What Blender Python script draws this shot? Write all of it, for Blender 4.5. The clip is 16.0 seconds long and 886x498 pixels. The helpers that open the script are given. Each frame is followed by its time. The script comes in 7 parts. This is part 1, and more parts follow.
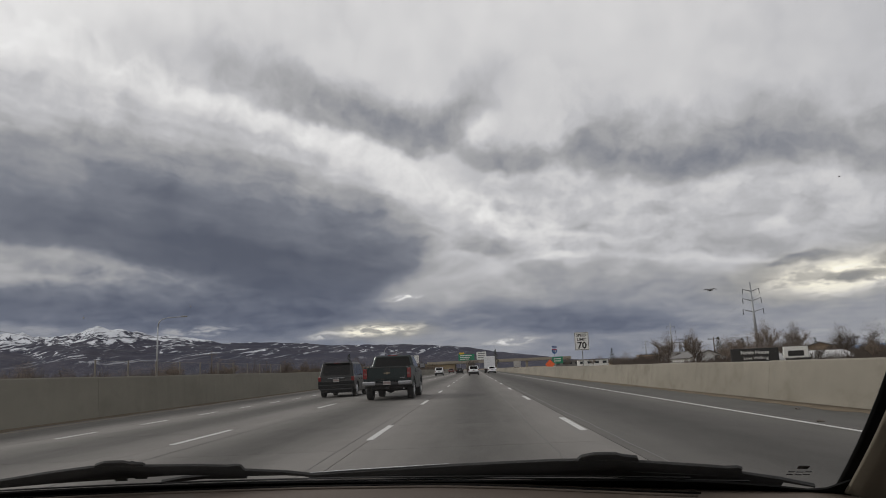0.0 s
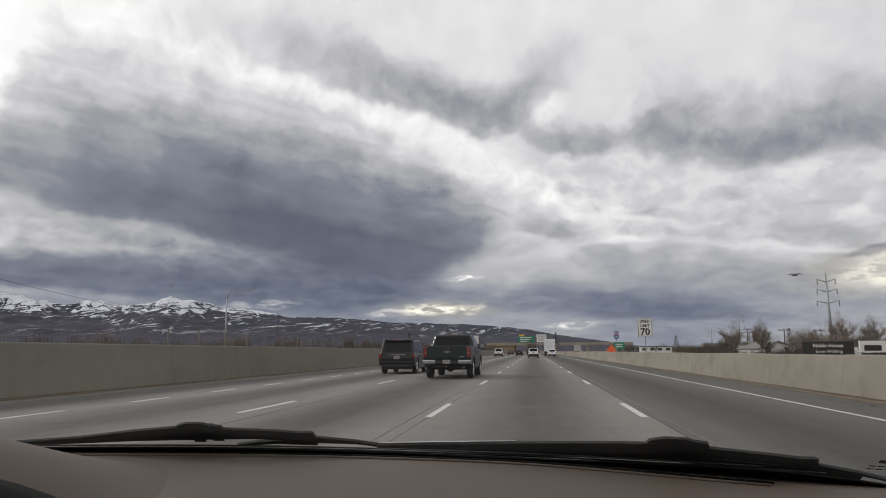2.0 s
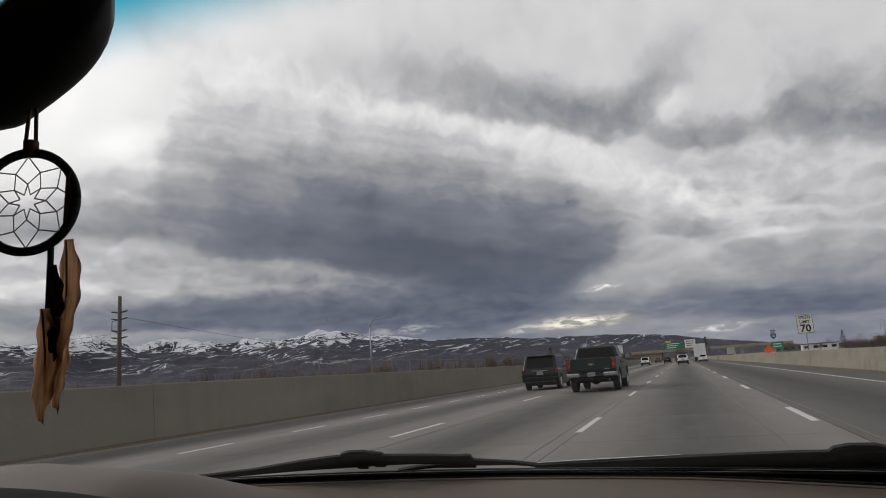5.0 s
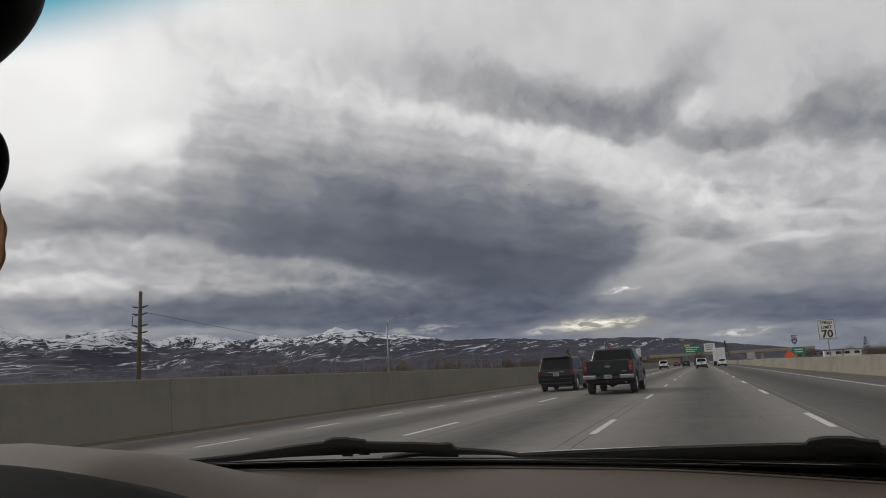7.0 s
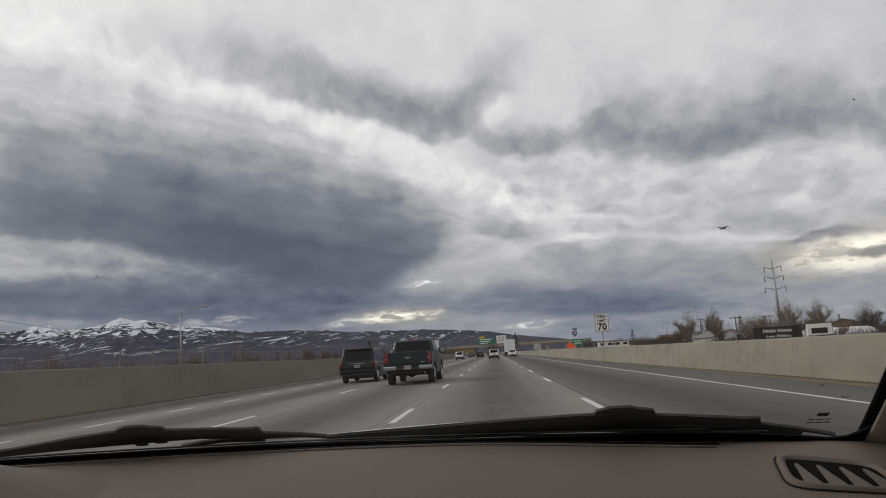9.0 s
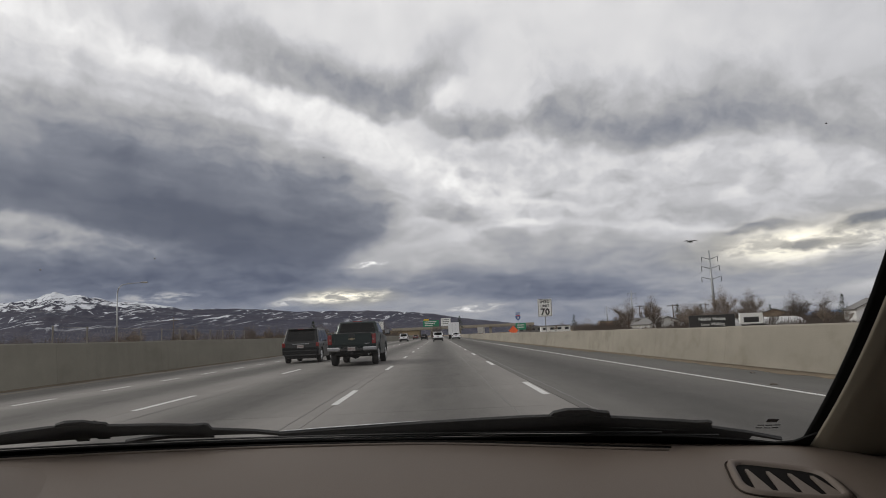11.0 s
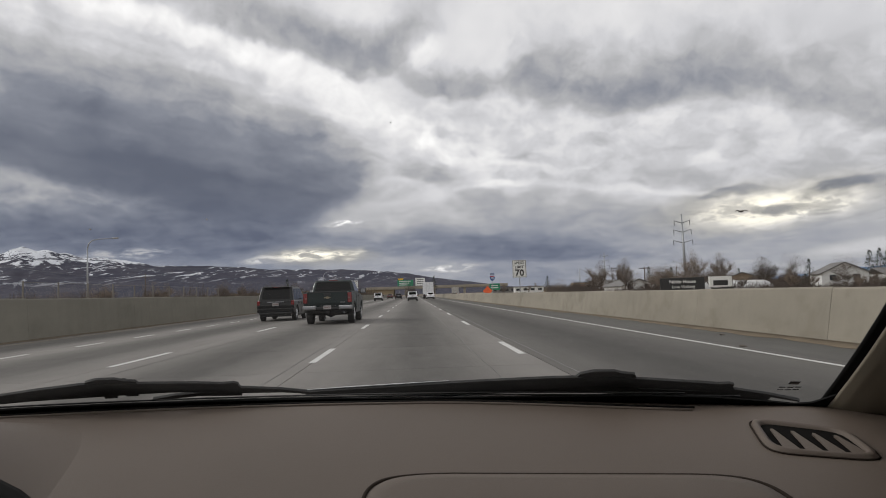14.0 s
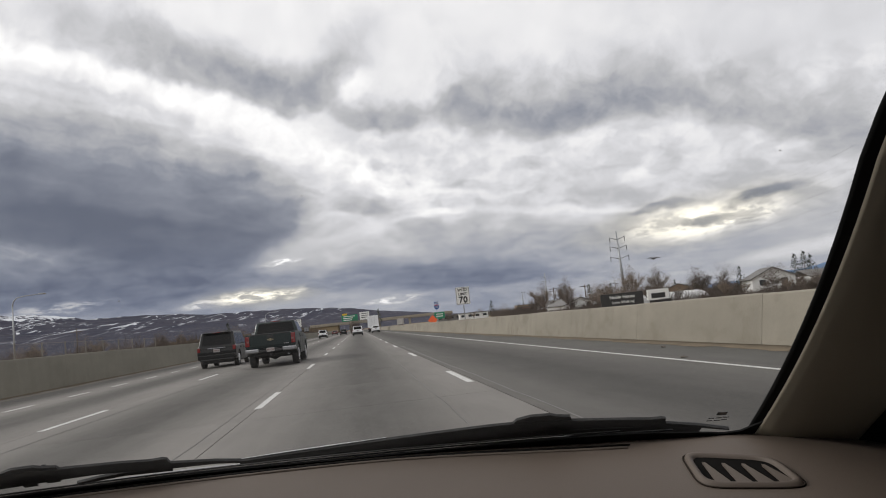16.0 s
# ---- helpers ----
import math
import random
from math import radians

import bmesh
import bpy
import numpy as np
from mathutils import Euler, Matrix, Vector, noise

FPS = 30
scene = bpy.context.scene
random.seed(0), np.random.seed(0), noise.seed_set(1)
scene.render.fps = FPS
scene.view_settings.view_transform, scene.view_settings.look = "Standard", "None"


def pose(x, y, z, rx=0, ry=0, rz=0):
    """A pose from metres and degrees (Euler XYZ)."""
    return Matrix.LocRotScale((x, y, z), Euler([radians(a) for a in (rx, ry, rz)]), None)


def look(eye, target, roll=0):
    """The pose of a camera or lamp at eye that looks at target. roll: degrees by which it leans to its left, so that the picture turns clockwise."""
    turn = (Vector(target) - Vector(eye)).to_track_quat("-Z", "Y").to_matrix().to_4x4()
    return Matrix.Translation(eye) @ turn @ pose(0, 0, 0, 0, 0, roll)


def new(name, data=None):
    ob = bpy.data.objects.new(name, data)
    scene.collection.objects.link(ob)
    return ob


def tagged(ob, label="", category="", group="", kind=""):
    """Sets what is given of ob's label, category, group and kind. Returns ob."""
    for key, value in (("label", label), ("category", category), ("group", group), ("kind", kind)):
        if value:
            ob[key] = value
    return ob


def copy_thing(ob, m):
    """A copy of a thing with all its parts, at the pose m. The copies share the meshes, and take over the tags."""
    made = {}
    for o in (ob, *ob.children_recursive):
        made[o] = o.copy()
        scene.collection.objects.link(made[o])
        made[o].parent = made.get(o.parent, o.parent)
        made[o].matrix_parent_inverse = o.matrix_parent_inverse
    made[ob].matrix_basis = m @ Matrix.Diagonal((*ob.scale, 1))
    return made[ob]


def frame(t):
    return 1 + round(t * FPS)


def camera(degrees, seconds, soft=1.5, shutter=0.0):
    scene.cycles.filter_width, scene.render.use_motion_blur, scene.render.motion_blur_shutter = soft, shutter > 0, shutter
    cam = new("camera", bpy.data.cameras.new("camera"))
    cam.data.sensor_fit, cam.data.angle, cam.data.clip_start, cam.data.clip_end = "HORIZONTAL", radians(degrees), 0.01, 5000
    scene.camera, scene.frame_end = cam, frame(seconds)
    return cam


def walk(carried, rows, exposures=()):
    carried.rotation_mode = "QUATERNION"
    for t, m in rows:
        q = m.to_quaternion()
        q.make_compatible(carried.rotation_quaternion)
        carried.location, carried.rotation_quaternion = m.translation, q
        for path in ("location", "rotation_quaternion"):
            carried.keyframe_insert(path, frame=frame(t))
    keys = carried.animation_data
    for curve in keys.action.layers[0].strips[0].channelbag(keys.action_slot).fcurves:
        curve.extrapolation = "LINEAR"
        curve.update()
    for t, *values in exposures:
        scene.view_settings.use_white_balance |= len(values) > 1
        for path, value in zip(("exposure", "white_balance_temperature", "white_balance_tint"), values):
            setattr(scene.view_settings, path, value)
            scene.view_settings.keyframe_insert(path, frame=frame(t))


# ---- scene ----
cam = camera(63.6, 16.0, soft=1.0)
# seconds, place in the cabin (x, y, height), yaw, pitch, roll: a hand-held camera on the passenger side
ROWS = [
    (0.0, 0.024, -0.007, 1.121, 0.38, 9.61, 2.44),
    (0.5, 0.026, -0.007, 1.127, 0.90, 7.97, 1.98),
    (1.0, 0.031, 0.005, 1.120, 0.56, 5.79, 1.65),
    (1.5, 0.031, 0.007, 1.120, 1.46, 4.20, 1.56),
    (2.0, 0.012, -0.012, 1.117, 5.09, 8.16, 0.24),
    (2.5, 0.012, -0.007, 1.119, 4.49, 8.56, 0.76),
    (3.0, 0.009, -0.003, 1.113, 4.10, 8.05, 1.13),
    (3.5, 0.006, 0.003, 1.109, 6.47, 7.60, 1.11),
    (4.0, 0.008, 0.005, 1.110, 9.86, 8.02, 2.43),
    (4.5, 0.001, -0.011, 1.117, 13.92, 8.91, 3.13),
    (4.7, -0.000, -0.014, 1.120, 15.38, 9.42, 3.72),
    (6.8, 0.050, -0.001, 1.110, 18.30, 10.87, 3.91),
    (7.0, 0.047, -0.000, 1.102, 17.66, 10.01, 2.99),
    (7.5, 0.032, 0.017, 1.097, 12.01, 10.03, 2.25),
    (8.0, 0.028, 0.021, 1.093, 7.11, 9.59, 2.10),
    (8.5, 0.026, 0.001, 1.081, 5.80, 8.41, 2.43),
    (9.0, 0.030, 0.003, 1.088, 2.00, 8.49, 3.52),
    (9.2, 0.035, 0.013, 1.095, -1.78, 5.82, 3.35),
    (11.3, 0.001, 0.013, 1.110, -2.81, 7.43, 2.16),
    (11.5, -0.010, 0.004, 1.110, -4.67, 7.94, 1.81),
    (12.0, -0.021, -0.003, 1.115, -1.11, 6.70, 0.39),
    (12.5, -0.028, 0.002, 1.110, -0.97, 5.79, 0.26),
    (13.0, -0.047, -0.001, 1.117, -2.06, 7.13, -0.05),
    (13.5, -0.048, -0.004, 1.125, -3.14, 6.57, 1.78),
    (14.0, -0.057, 0.006, 1.116, -4.52, 3.55, 1.87),
    (14.5, -0.052, 0.002, 1.129, -5.75, 4.97, 3.32),
    (15.0, -0.050, 0.008, 1.120, -7.69, 3.98, 3.13),
    (15.5, -0.057, 0.025, 1.119, -11.47, 2.64, 3.68),
    (16.0, -0.037, 0.003, 1.144, -8.89, 5.65, 6.11),
]
PATH = [(t, pose(x, y, z, 90 + p, r, w)) for t, x, y, z, w, p, r in ROWS]
walk(cam, PATH, exposures=((0.0, -0.24), (0.7, -0.12), (1.5, 0.08), (3.0, -0.05), (4.7, -0.2), (7.0, -0.35), (9.0, -0.14), (11.5, -0.02), (13.5, 0.03), (14.5, 0.16), (16.0, 0.24)))


# ================= sky, sun =================
class Nodes:
    """Short hand for building node trees."""

    def __init__(self, tree):
        self.t = tree
        tree.nodes.clear()

    def add(self, kind, **kw):
        n = self.t.nodes.new(kind)
        for k, val in kw.items():
            if k == "op":
                n.operation = val
            elif k == "blend":
                n.blend_type = val
            elif k == "data":
                n.data_type = val
        return n

    def put(self, sock, val):
        if isinstance(val, bpy.types.NodeSocket):
            self.t.links.new(val, sock)
        else:
            sock.default_value = val

    def math(self, op, a, b=0.0, c=0.0, clamp=False):
        n = self.add("ShaderNodeMath", op=op)
        n.use_clamp = clamp
        for s, val in zip(n.inputs, (a, b, c)):
            self.put(s, val)
        return n.outputs[0]

    def vmath(self, op, a, b=(0, 0, 0)):
        n = self.add("ShaderNodeVectorMath", op=op)
        self.put(n.inputs[0], a)
        self.put(n.inputs[1], b)
        return n.outputs["Value"] if op in ("LENGTH", "DOT_PRODUCT") else n.outputs[0]

    def scale(self, a, s):
        n = self.add("ShaderNodeVectorMath", op="SCALE")
        self.put(n.inputs[0], a)
        self.put(n.inputs["Scale"], s)
        return n.outputs[0]

    def noise(self, vec, scale, detail=4.0, rough=0.5, distort=0.0):
        n = self.add("ShaderNodeTexNoise")
        self.put(n.inputs["Vector"], vec)
        self.put(n.inputs["Scale"], scale)
        self.put(n.inputs["Detail"], detail)
        self.put(n.inputs["Roughness"], rough)
        self.put(n.inputs["Distortion"], distort)
        return n

    def mapping(self, vec, loc=(0, 0, 0), rot=(0, 0, 0), size=(1, 1, 1), kind="TEXTURE"):
        n = self.add("ShaderNodeMapping")
        n.vector_type = kind
        self.put(n.inputs["Vector"], vec)
        self.put(n.inputs["Location"], loc)
        self.put(n.inputs["Rotation"], rot)
        self.put(n.inputs["Scale"], size)
        return n.outputs[0]

    def range(self, val, a, b, c=0.0, d=1.0, smooth=False):
        n = self.add("ShaderNodeMapRange")
        if smooth:
            n.interpolation_type = "SMOOTHSTEP"
        for s, w in zip(n.inputs, (val, a, b, c, d)):
            self.put(s, w)
        return n.outputs[0]

    def mix(self, fac, a, b, blend="MIX"):
        n = self.add("ShaderNodeMix", data="RGBA", blend=blend)
        self.put(n.inputs[0], fac)
        self.put(n.inputs[6], a)
        self.put(n.inputs[7], b)
        return n.outputs[2]

    def ramp(self, fac, stops):
        n = self.add("ShaderNodeValToRGB")
        e = n.color_ramp.elements
        while len(e) < len(stops):
            e.new(0.5)
        for el, (pos, col) in zip(e, stops):
            el.position, el.color = pos, (*col, 1)
        self.put(n.inputs[0], fac)
        return n.outputs[0]


SUN_AZ, SUN_EL = -72.0, 27.0  # degrees: left of the road's line, above the horizon

world = bpy.data.worlds.new("sky")
scene.world = world
world.use_nodes = True
N = Nodes(world.node_tree)
way = N.vmath("NORMALIZE", N.add("ShaderNodeTexCoord").outputs["Generated"])
sep = N.add("ShaderNodeSeparateXYZ")
N.put(sep.inputs[0], way)
dx, dy, dz = sep.outputs
az = N.math("MULTIPLY", N.math("ARCTAN2", dx, dy), 57.2958)
el = N.math("MULTIPLY", N.math("ARCSINE", dz), 57.2958)
comb = N.add("ShaderNodeCombineXYZ")
N.put(comb.inputs[0], az)
N.put(comb.inputs[1], el)
flat = comb.outputs[0]
# the cloud deck seen in perspective: streaks gather toward the horizon
deck = N.add("ShaderNodeCombineXYZ")
lift = N.math("ADD", N.math("MAXIMUM", dz, 0.0), 0.07)
N.put(deck.inputs[0], N.math("DIVIDE", dx, lift))
N.put(deck.inputs[1], N.math("DIVIDE", dy, lift))
deck = deck.outputs[0]
HALF = (0.5, 0.5, 0.5)


def spread(val, amount):
    """Noise of 0 to 1 as a swing of plus and minus amount."""
    return N.math("MULTIPLY", N.math("SUBTRACT", val, 0.5), 2 * amount)


def total(*terms):
    s = terms[0]
    for x in terms[1:]:
        s = N.math("ADD", s, x)
    return s


# texture coordinates: round puffs overhead, flattened toward the horizon
puff_up = N.add("ShaderNodeCombineXYZ")
N.put(puff_up.inputs[0], az)
N.put(puff_up.inputs[1], N.math("MULTIPLY", N.math("LOGARITHM", N.math("ADD", N.math("MAXIMUM", el, 0.0), 5.0), 2.71828), 18.5))
puff_up = puff_up.outputs[0]
# torn edges: a wide swell and a fine curl, flatter toward the horizon
n_wide = N.noise(N.mapping(puff_up, size=(6.5, 4.6, 1)), 1.0, 3, 0.55)
n_curl = N.noise(N.mapping(puff_up, loc=(31, 7, 0), size=(2.4, 2.0, 1)), 1.0, 6, 0.54, 0.2)
push = N.vmath("ADD", N.vmath("MULTIPLY", N.vmath("SUBTRACT", n_wide.outputs["Color"], HALF), (2.6, 1.8, 0)),
               N.vmath("MULTIPLY", N.vmath("SUBTRACT", n_curl.outputs["Color"], HALF), (2.1, 1.7, 0)))
squash = N.add("ShaderNodeCombineXYZ")
N.put(squash.inputs[0], N.range(el, 0.0, 10.0, 0.6, 1.0))
N.put(squash.inputs[1], N.range(el, 0.0, 13.0, 0.22, 1.0))
warped = N.vmath("ADD", flat, N.vmath("MULTIPLY", push, squash.outputs[0]))
wsep = N.add("ShaderNodeSeparateXYZ")
N.put(wsep.inputs[0], warped)
wa, we = wsep.outputs[0], wsep.outputs[1]
AZ0, AZ1 = -60.0, 60.0
across = N.range(wa, AZ0, AZ1)


def along(points, scale=1.0):
    """A value that changes with azimuth, through (azimuth, value) points."""
    n = N.add("ShaderNodeValToRGB")
    e = n.color_ramp.elements
    n.color_ramp.interpolation = "CARDINAL"
    while len(e) < len(points):
        e.new(0.5)
    for k, (a, val) in enumerate(points):
        val /= scale
        e[k].position, e[k].color = (a - AZ0) / (AZ1 - AZ0), (val, val, val, 1)
    N.put(n.inputs[0], across)
    return N.math("MULTIPLY", n.outputs[0], scale) if scale != 1.0 else n.outputs[0]


def line(*points):
    """The height of a cloud's edge along the azimuth, in degrees."""
    return along(points, 40.0)


def up_ramp(val, low, high, *stops):
    """Tone against a height: (height, tone) stops."""
    n = N.add("ShaderNodeValToRGB")
    e = n.color_ramp.elements
    n.color_ramp.interpolation = "CARDINAL"
    while len(e) < len(stops):
        e.new(0.5)
    for k, (h, val_) in enumerate(stops):
        e[k].position, e[k].color = (h - low) / (high - low), (val_, val_, val_, 1)
    N.put(n.inputs[0], N.range(val, low, high))
    return n.outputs[0]


def over(mask, val):
    """Lays a cloud over the sky so far."""
    n = N.add("ShaderNodeMix")
    N.put(n.inputs[0], mask)
    N.put(n.inputs[2], sky[0])
    N.put(n.inputs[3], val)
    sky[0] = n.outputs[0]


def times(*terms):
    s = terms[0]
    for x in terms[1:]:
        s = N.math("MULTIPLY", s, x)
    return s


# fine cloud texture: streaks of the deck in perspective, soft billows, curls
streaks = N.noise(N.mapping(deck, size=(1.1, 0.55, 1)), 1.0, 7, 0.56).outputs["Fac"]
soft_push = N.vmath("ADD", puff_up, N.vmath("MULTIPLY", push, (1.0, 1.0, 0)))
billows = N.noise(N.mapping(soft_push, loc=(3, 60, 0), rot=(0, 0, -0.12), size=(5.0, 3.4, 1)), 1.0, 6, 0.55).outputs["Fac"]
curls = N.noise(N.mapping(soft_push, loc=(9, 20, 0), size=(2.3, 1.8, 1)), 1.0, 6, 0.55, 0.2).outputs["Fac"]

# the pale deck behind the banks
sky = [up_ramp(we, 0, 36, (0, .56), (4, .60), (9, .675), (14, .725), (19, .755), (24, .765), (30, .80), (36, .84))]
over(times(N.range(wa, -30, -44), N.range(we, 5, 15)), up_ramp(we, 0, 36, (5, .62), (11, .70), (15, .86), (20, .95), (28, 1.0)))
over(times(N.range(wa, -46, -14, 1.0, 0.0, True), N.range(we, 22, 27, 0.0, 1.0, True)), 0.93)
over(times(N.range(wa, 22, 36), N.range(we, 9, 16)), 0.70)
# bright gap between the two large banks
GAP = line((-60, 30), (-34, 25.5), (-26, 22.8), (-19, 21.2), (-13, 19.6), (-7, 17.9), (-3, 16.0), (0, 14.2), (3, 12.6), (8, 11), (60, 6))
gap_d = N.math("ABSOLUTE", N.math("SUBTRACT", we, GAP))
over(times(N.range(gap_d, 0.2, 2.9, 1.0, 0.0, True), along(((-60, 0), (-40, .3), (-28, .95), (0, .95), (4, .8), (10, .3), (16, 0)))), total(0.83, spread(curls, 0.13)))
# mottled middle on the right
patchy = N.range(N.math("ADD", billows, spread(curls, 0.18)), 0.36, 0.64, -1.0, 1.0, True)
mid_right = times(N.range(wa, -3, 4, 0.0, 1.0, True), N.range(we, 3.5, 6.5, 0.0, 1.0, True), N.range(we, 18, 13, 0.0, 1.0, True))
sky[0] = total(sky[0], times(patchy, mid_right, 0.035))


def hanging(edge, soft, stops, share, top):
    """A bank seen from below: crisp lower edge, fading upward over top degrees. stops: (height over the edge, tone)."""
    h = N.math("SUBTRACT", we, edge)
    m = times(N.range(h, -soft, soft, 0.0, 1.0, True), N.range(N.math("ADD", h, spread(billows, 1.6)), top * 0.35, top, 1.0, 0.0, True), share)
    over(m, total(up_ramp(h, -2, 10, *stops), spread(curls, 0.10), spread(billows, 0.05), spread(streaks, 0.03)))


# upper bank, the smaller one beside it, the long one on the right
hanging(line((-60, 34), (-30, 24.6), (-24, 22.9), (-19, 21.7), (-15.4, 20.6), (-11.7, 19.8), (-8, 19.1), (-5.2, 18.0), (-1.8, 16.8), (0.2, 17.0), (2.2, 18.2), (3.4, 19.2), (5, 20.4), (8, 21.5)), 0.5,
        ((-1, .68), (0.4, .61), (1.6, .57), (3.2, .585), (5.5, .66), (8, .73)), along(((-60, 0), (-26, .0), (-20, .3), (-14, .75), (-9, 1.0), (0.5, 1.0), (2.5, .8), (5, .3), (8, 0))), 6.2)
hanging(line((-60, 18), (0, 17.2), (1.4, 16.4), (3.2, 15.6), (6, 15.2), (8.6, 15.2), (10.6, 15.7), (13, 16.4), (16, 17)), 0.45,
        ((-1, .66), (0.3, .585), (1.2, .565), (3, .63), (5, .70)), along(((-60, 0), (0.4, 0), (2.4, .85), (9, .9), (12, .5), (15, 0))), 4.0)
hanging(line((-60, 17), (8, 16.6), (10, 15.6), (12.6, 14.2), (16, 13.5), (19, 13.1), (22.4, 13.4), (26, 13.6), (30, 12.8), (34, 11.2), (38, 8.8), (46, 6)), 0.55,
        ((-1, .66), (0.4, .58), (1.4, .53), (3.0, .55), (5, .62), (7.5, .70)), along(((-60, 0), (9, 0), (10.5, .3), (13, .9), (24, .95), (30, .75), (40, .6), (60, .4))), 8.0)

# flat grey bank low on the right, with a bright crisp upper edge
shelf_d = N.math("SUBTRACT", line((-60, 4), (-6, 5.6), (0, 6.7), (6, 7.8), (12, 8.2), (17, 7.6), (21, 7.2), (25, 6.6), (29, 6.3), (33, 5.4), (40, 4), (60, 3)), we)
shelf = along(((-60, 0), (-3, 0), (3, .45), (9, .8), (16, .95), (25, .9), (30, .5), (37, .2), (60, 0)))
over(times(N.range(N.math("ABSOLUTE", N.math("ADD", shelf_d, 0.25)), 0.0, 0.55, 1.0, 0.0, True), shelf, 0.7), 0.76)
over(times(N.range(shelf_d, -0.12, 0.35, 0.0, 1.0, True), shelf), total(up_ramp(shelf_d, -1, 8, (0, .66), (0.8, .615), (2.0, .57), (3.2, .55), (5, .57)), spread(curls, 0.06), spread(billows, 0.04)))

# the great bank: pale rim, dark heart, streaks that follow the rim
RIM_POINTS = ((-60, 10), (-51, 12.6), (-46.5, 14.6), (-44, 16.0), (-40, 16.8), (-37.6, 18.2), (-36.6, 21.6), (-35, 24.2), (-31, 24.0), (-28.5, 22.8), (-25, 21.5), (-20.5, 20.8), (-18, 20.3),
              (-14, 19.0), (-9, 17.4), (-5, 15.9), (-2, 14.1), (0, 12.5), (1.2, 11.4), (3, 10), (6, 8), (60, 8))
rim_line = line(*RIM_POINTS)
FLOW = line((-60, 27), (-36, 24.4), (-20, 20.5), (-9, 17.0), (0, 12.6), (8, 9.5), (60, 8))  # the direction that its streaks run in
depth = N.math("SUBTRACT", rim_line, we)
drawn = N.add("ShaderNodeCombineXYZ")
N.put(drawn.inputs[0], N.math("MULTIPLY", wa, 0.055))
N.put(drawn.inputs[1], N.math("MULTIPLY", N.math("SUBTRACT", we, N.math("MULTIPLY", FLOW, 0.55)), 0.55))
fan = N.noise(drawn.outputs[0], 1.0, 4, 0.5).outputs["Fac"]
DUSK = line((-60, 13), (-46, 13.4), (-38, 14.8), (-27, 15.2), (-20, 14.3), (-15, 13.0), (-9, 12.2), (-2, 10.8), (3, 9.4), (60, 8))  # where its underside begins
heart = up_ramp(total(we, N.math("MULTIPLY", DUSK, -1.0), spread(fan, 1.2), spread(billows, 0.9)), -12, 13, (-9, .385), (-5, .355), (-2.6, .37), (-0.8, .415), (0.8, .475), (2.8, .55), (5.4, .615), (9, .67))
heart = total(heart, along(((-60, .2), (-46, .17), (-40, .15), (-34, .11), (-28, .065), (-22, .02), (-16, 0), (-9, .01), (-5, .04), (-2, .09), (1, .16), (60, .16))))
heart = total(heart, N.range(depth, -0.6, 5.0, 0.13, 0.0, True), times(spread(fan, 0.12), N.range(heart, .38, .55, .35, 1.0)), times(spread(billows, 0.09), N.range(heart, .38, .50, .35, 1.0)), times(spread(curls, 0.035), N.range(heart, .38, .55, .3, 1.0)))
edge_soft = along(((-60, 1.3), (-38, 1.4), (-33, 1.2), (-28, .7), (-16, .62), (-4, .62), (3, .9), (60, 1)))
# its right-hand end recedes toward the horizon
end_az = N.range(up_ramp(we, 0, 30, (4, .20), (5.4, .26), (7, .42), (8.6, .58), (10.4, .68), (12, .80), (13.5, 1.0)), 0, 1, -10, 6)
over(times(N.range(N.math("DIVIDE", depth, edge_soft), -1.0, 1.3, 0.0, 1.0, True), N.range(N.math("SUBTRACT", end_az, wa), -1.6, 2.6, 0.0, 1.0, True)), heart)

# below it: pale streaks fanning out from the left, then the low dark band
under = times(N.range(N.math("SUBTRACT", line((-60, 11.8), (-50, 11.7), (-42, 11.6), (-38, 11.2), (-34, 10.4), (-27, 9.2), (-21, 8.1), (-16, 7.2), (-10, 6.2), (0, 5), (60, 4)), we), -0.15, 0.5, 0.0, 1.0, True),
              N.range(wa, -24, -8, 1.0, 0.0, True))
under_t = total(along(((-60, .66), (-50, .70), (-44, .69), (-40, .69), (-34, .64), (-28, .565), (-20, .455), (-10, .40), (60, .4))), spread(fan, 0.10), spread(curls, 0.15), spread(billows, 0.06))
over(under, under_t)


def streak(edge, thick, share, val):
    d = N.math("ABSOLUTE", N.math("SUBTRACT", we, edge))
    over(times(N.range(d, thick * 0.15, thick, 1.0, 0.0, True), N.math("MULTIPLY", share, N.range(billows, 0.36, 0.60, 0.1, 1.0))), val)


streak(line((-60, 11.6), (-50, 11.5), (-42, 11.4), (-38, 11.0), (-34, 10.2), (-27, 9.0), (-21, 7.9), (-14, 6.9), (60, 4)), 0.75, along(((-60, .9), (-40, .8), (-27, .6), (-20, .45), (-14, 0))), 0.62)
streak(line((-60, 9.0), (-46, 8.8), (-38, 8.2), (-30, 7.6), (-24, 7.0), (60, 4)), 0.6, along(((-60, .7), (-40, .6), (-30, .45), (-23, 0))), 0.62)
low_h = N.math("SUBTRACT", line((-60, 6.4), (-44, 7.0), (-39, 7.3), (-32, 7.2), (-25, 6.9), (-16, 6.4), (-8, 6.4), (-3, 5.6), (0, 5.4), (4, 5.2), (12.7, 4.7), (18.5, 3.8), (23, 2.7), (30, 1.5), (60, 0)), we)
low_b = N.math("SUBTRACT", we, line((-60, 4.0), (-40, 4.4), (-30, 4.1), (-20, 3.5), (-12, 3.2), (-6, 4.2), (-1, 3.2), (4, 2.8), (8, 2.4), (17, 2.0), (24, 1.6), (60, 0)))
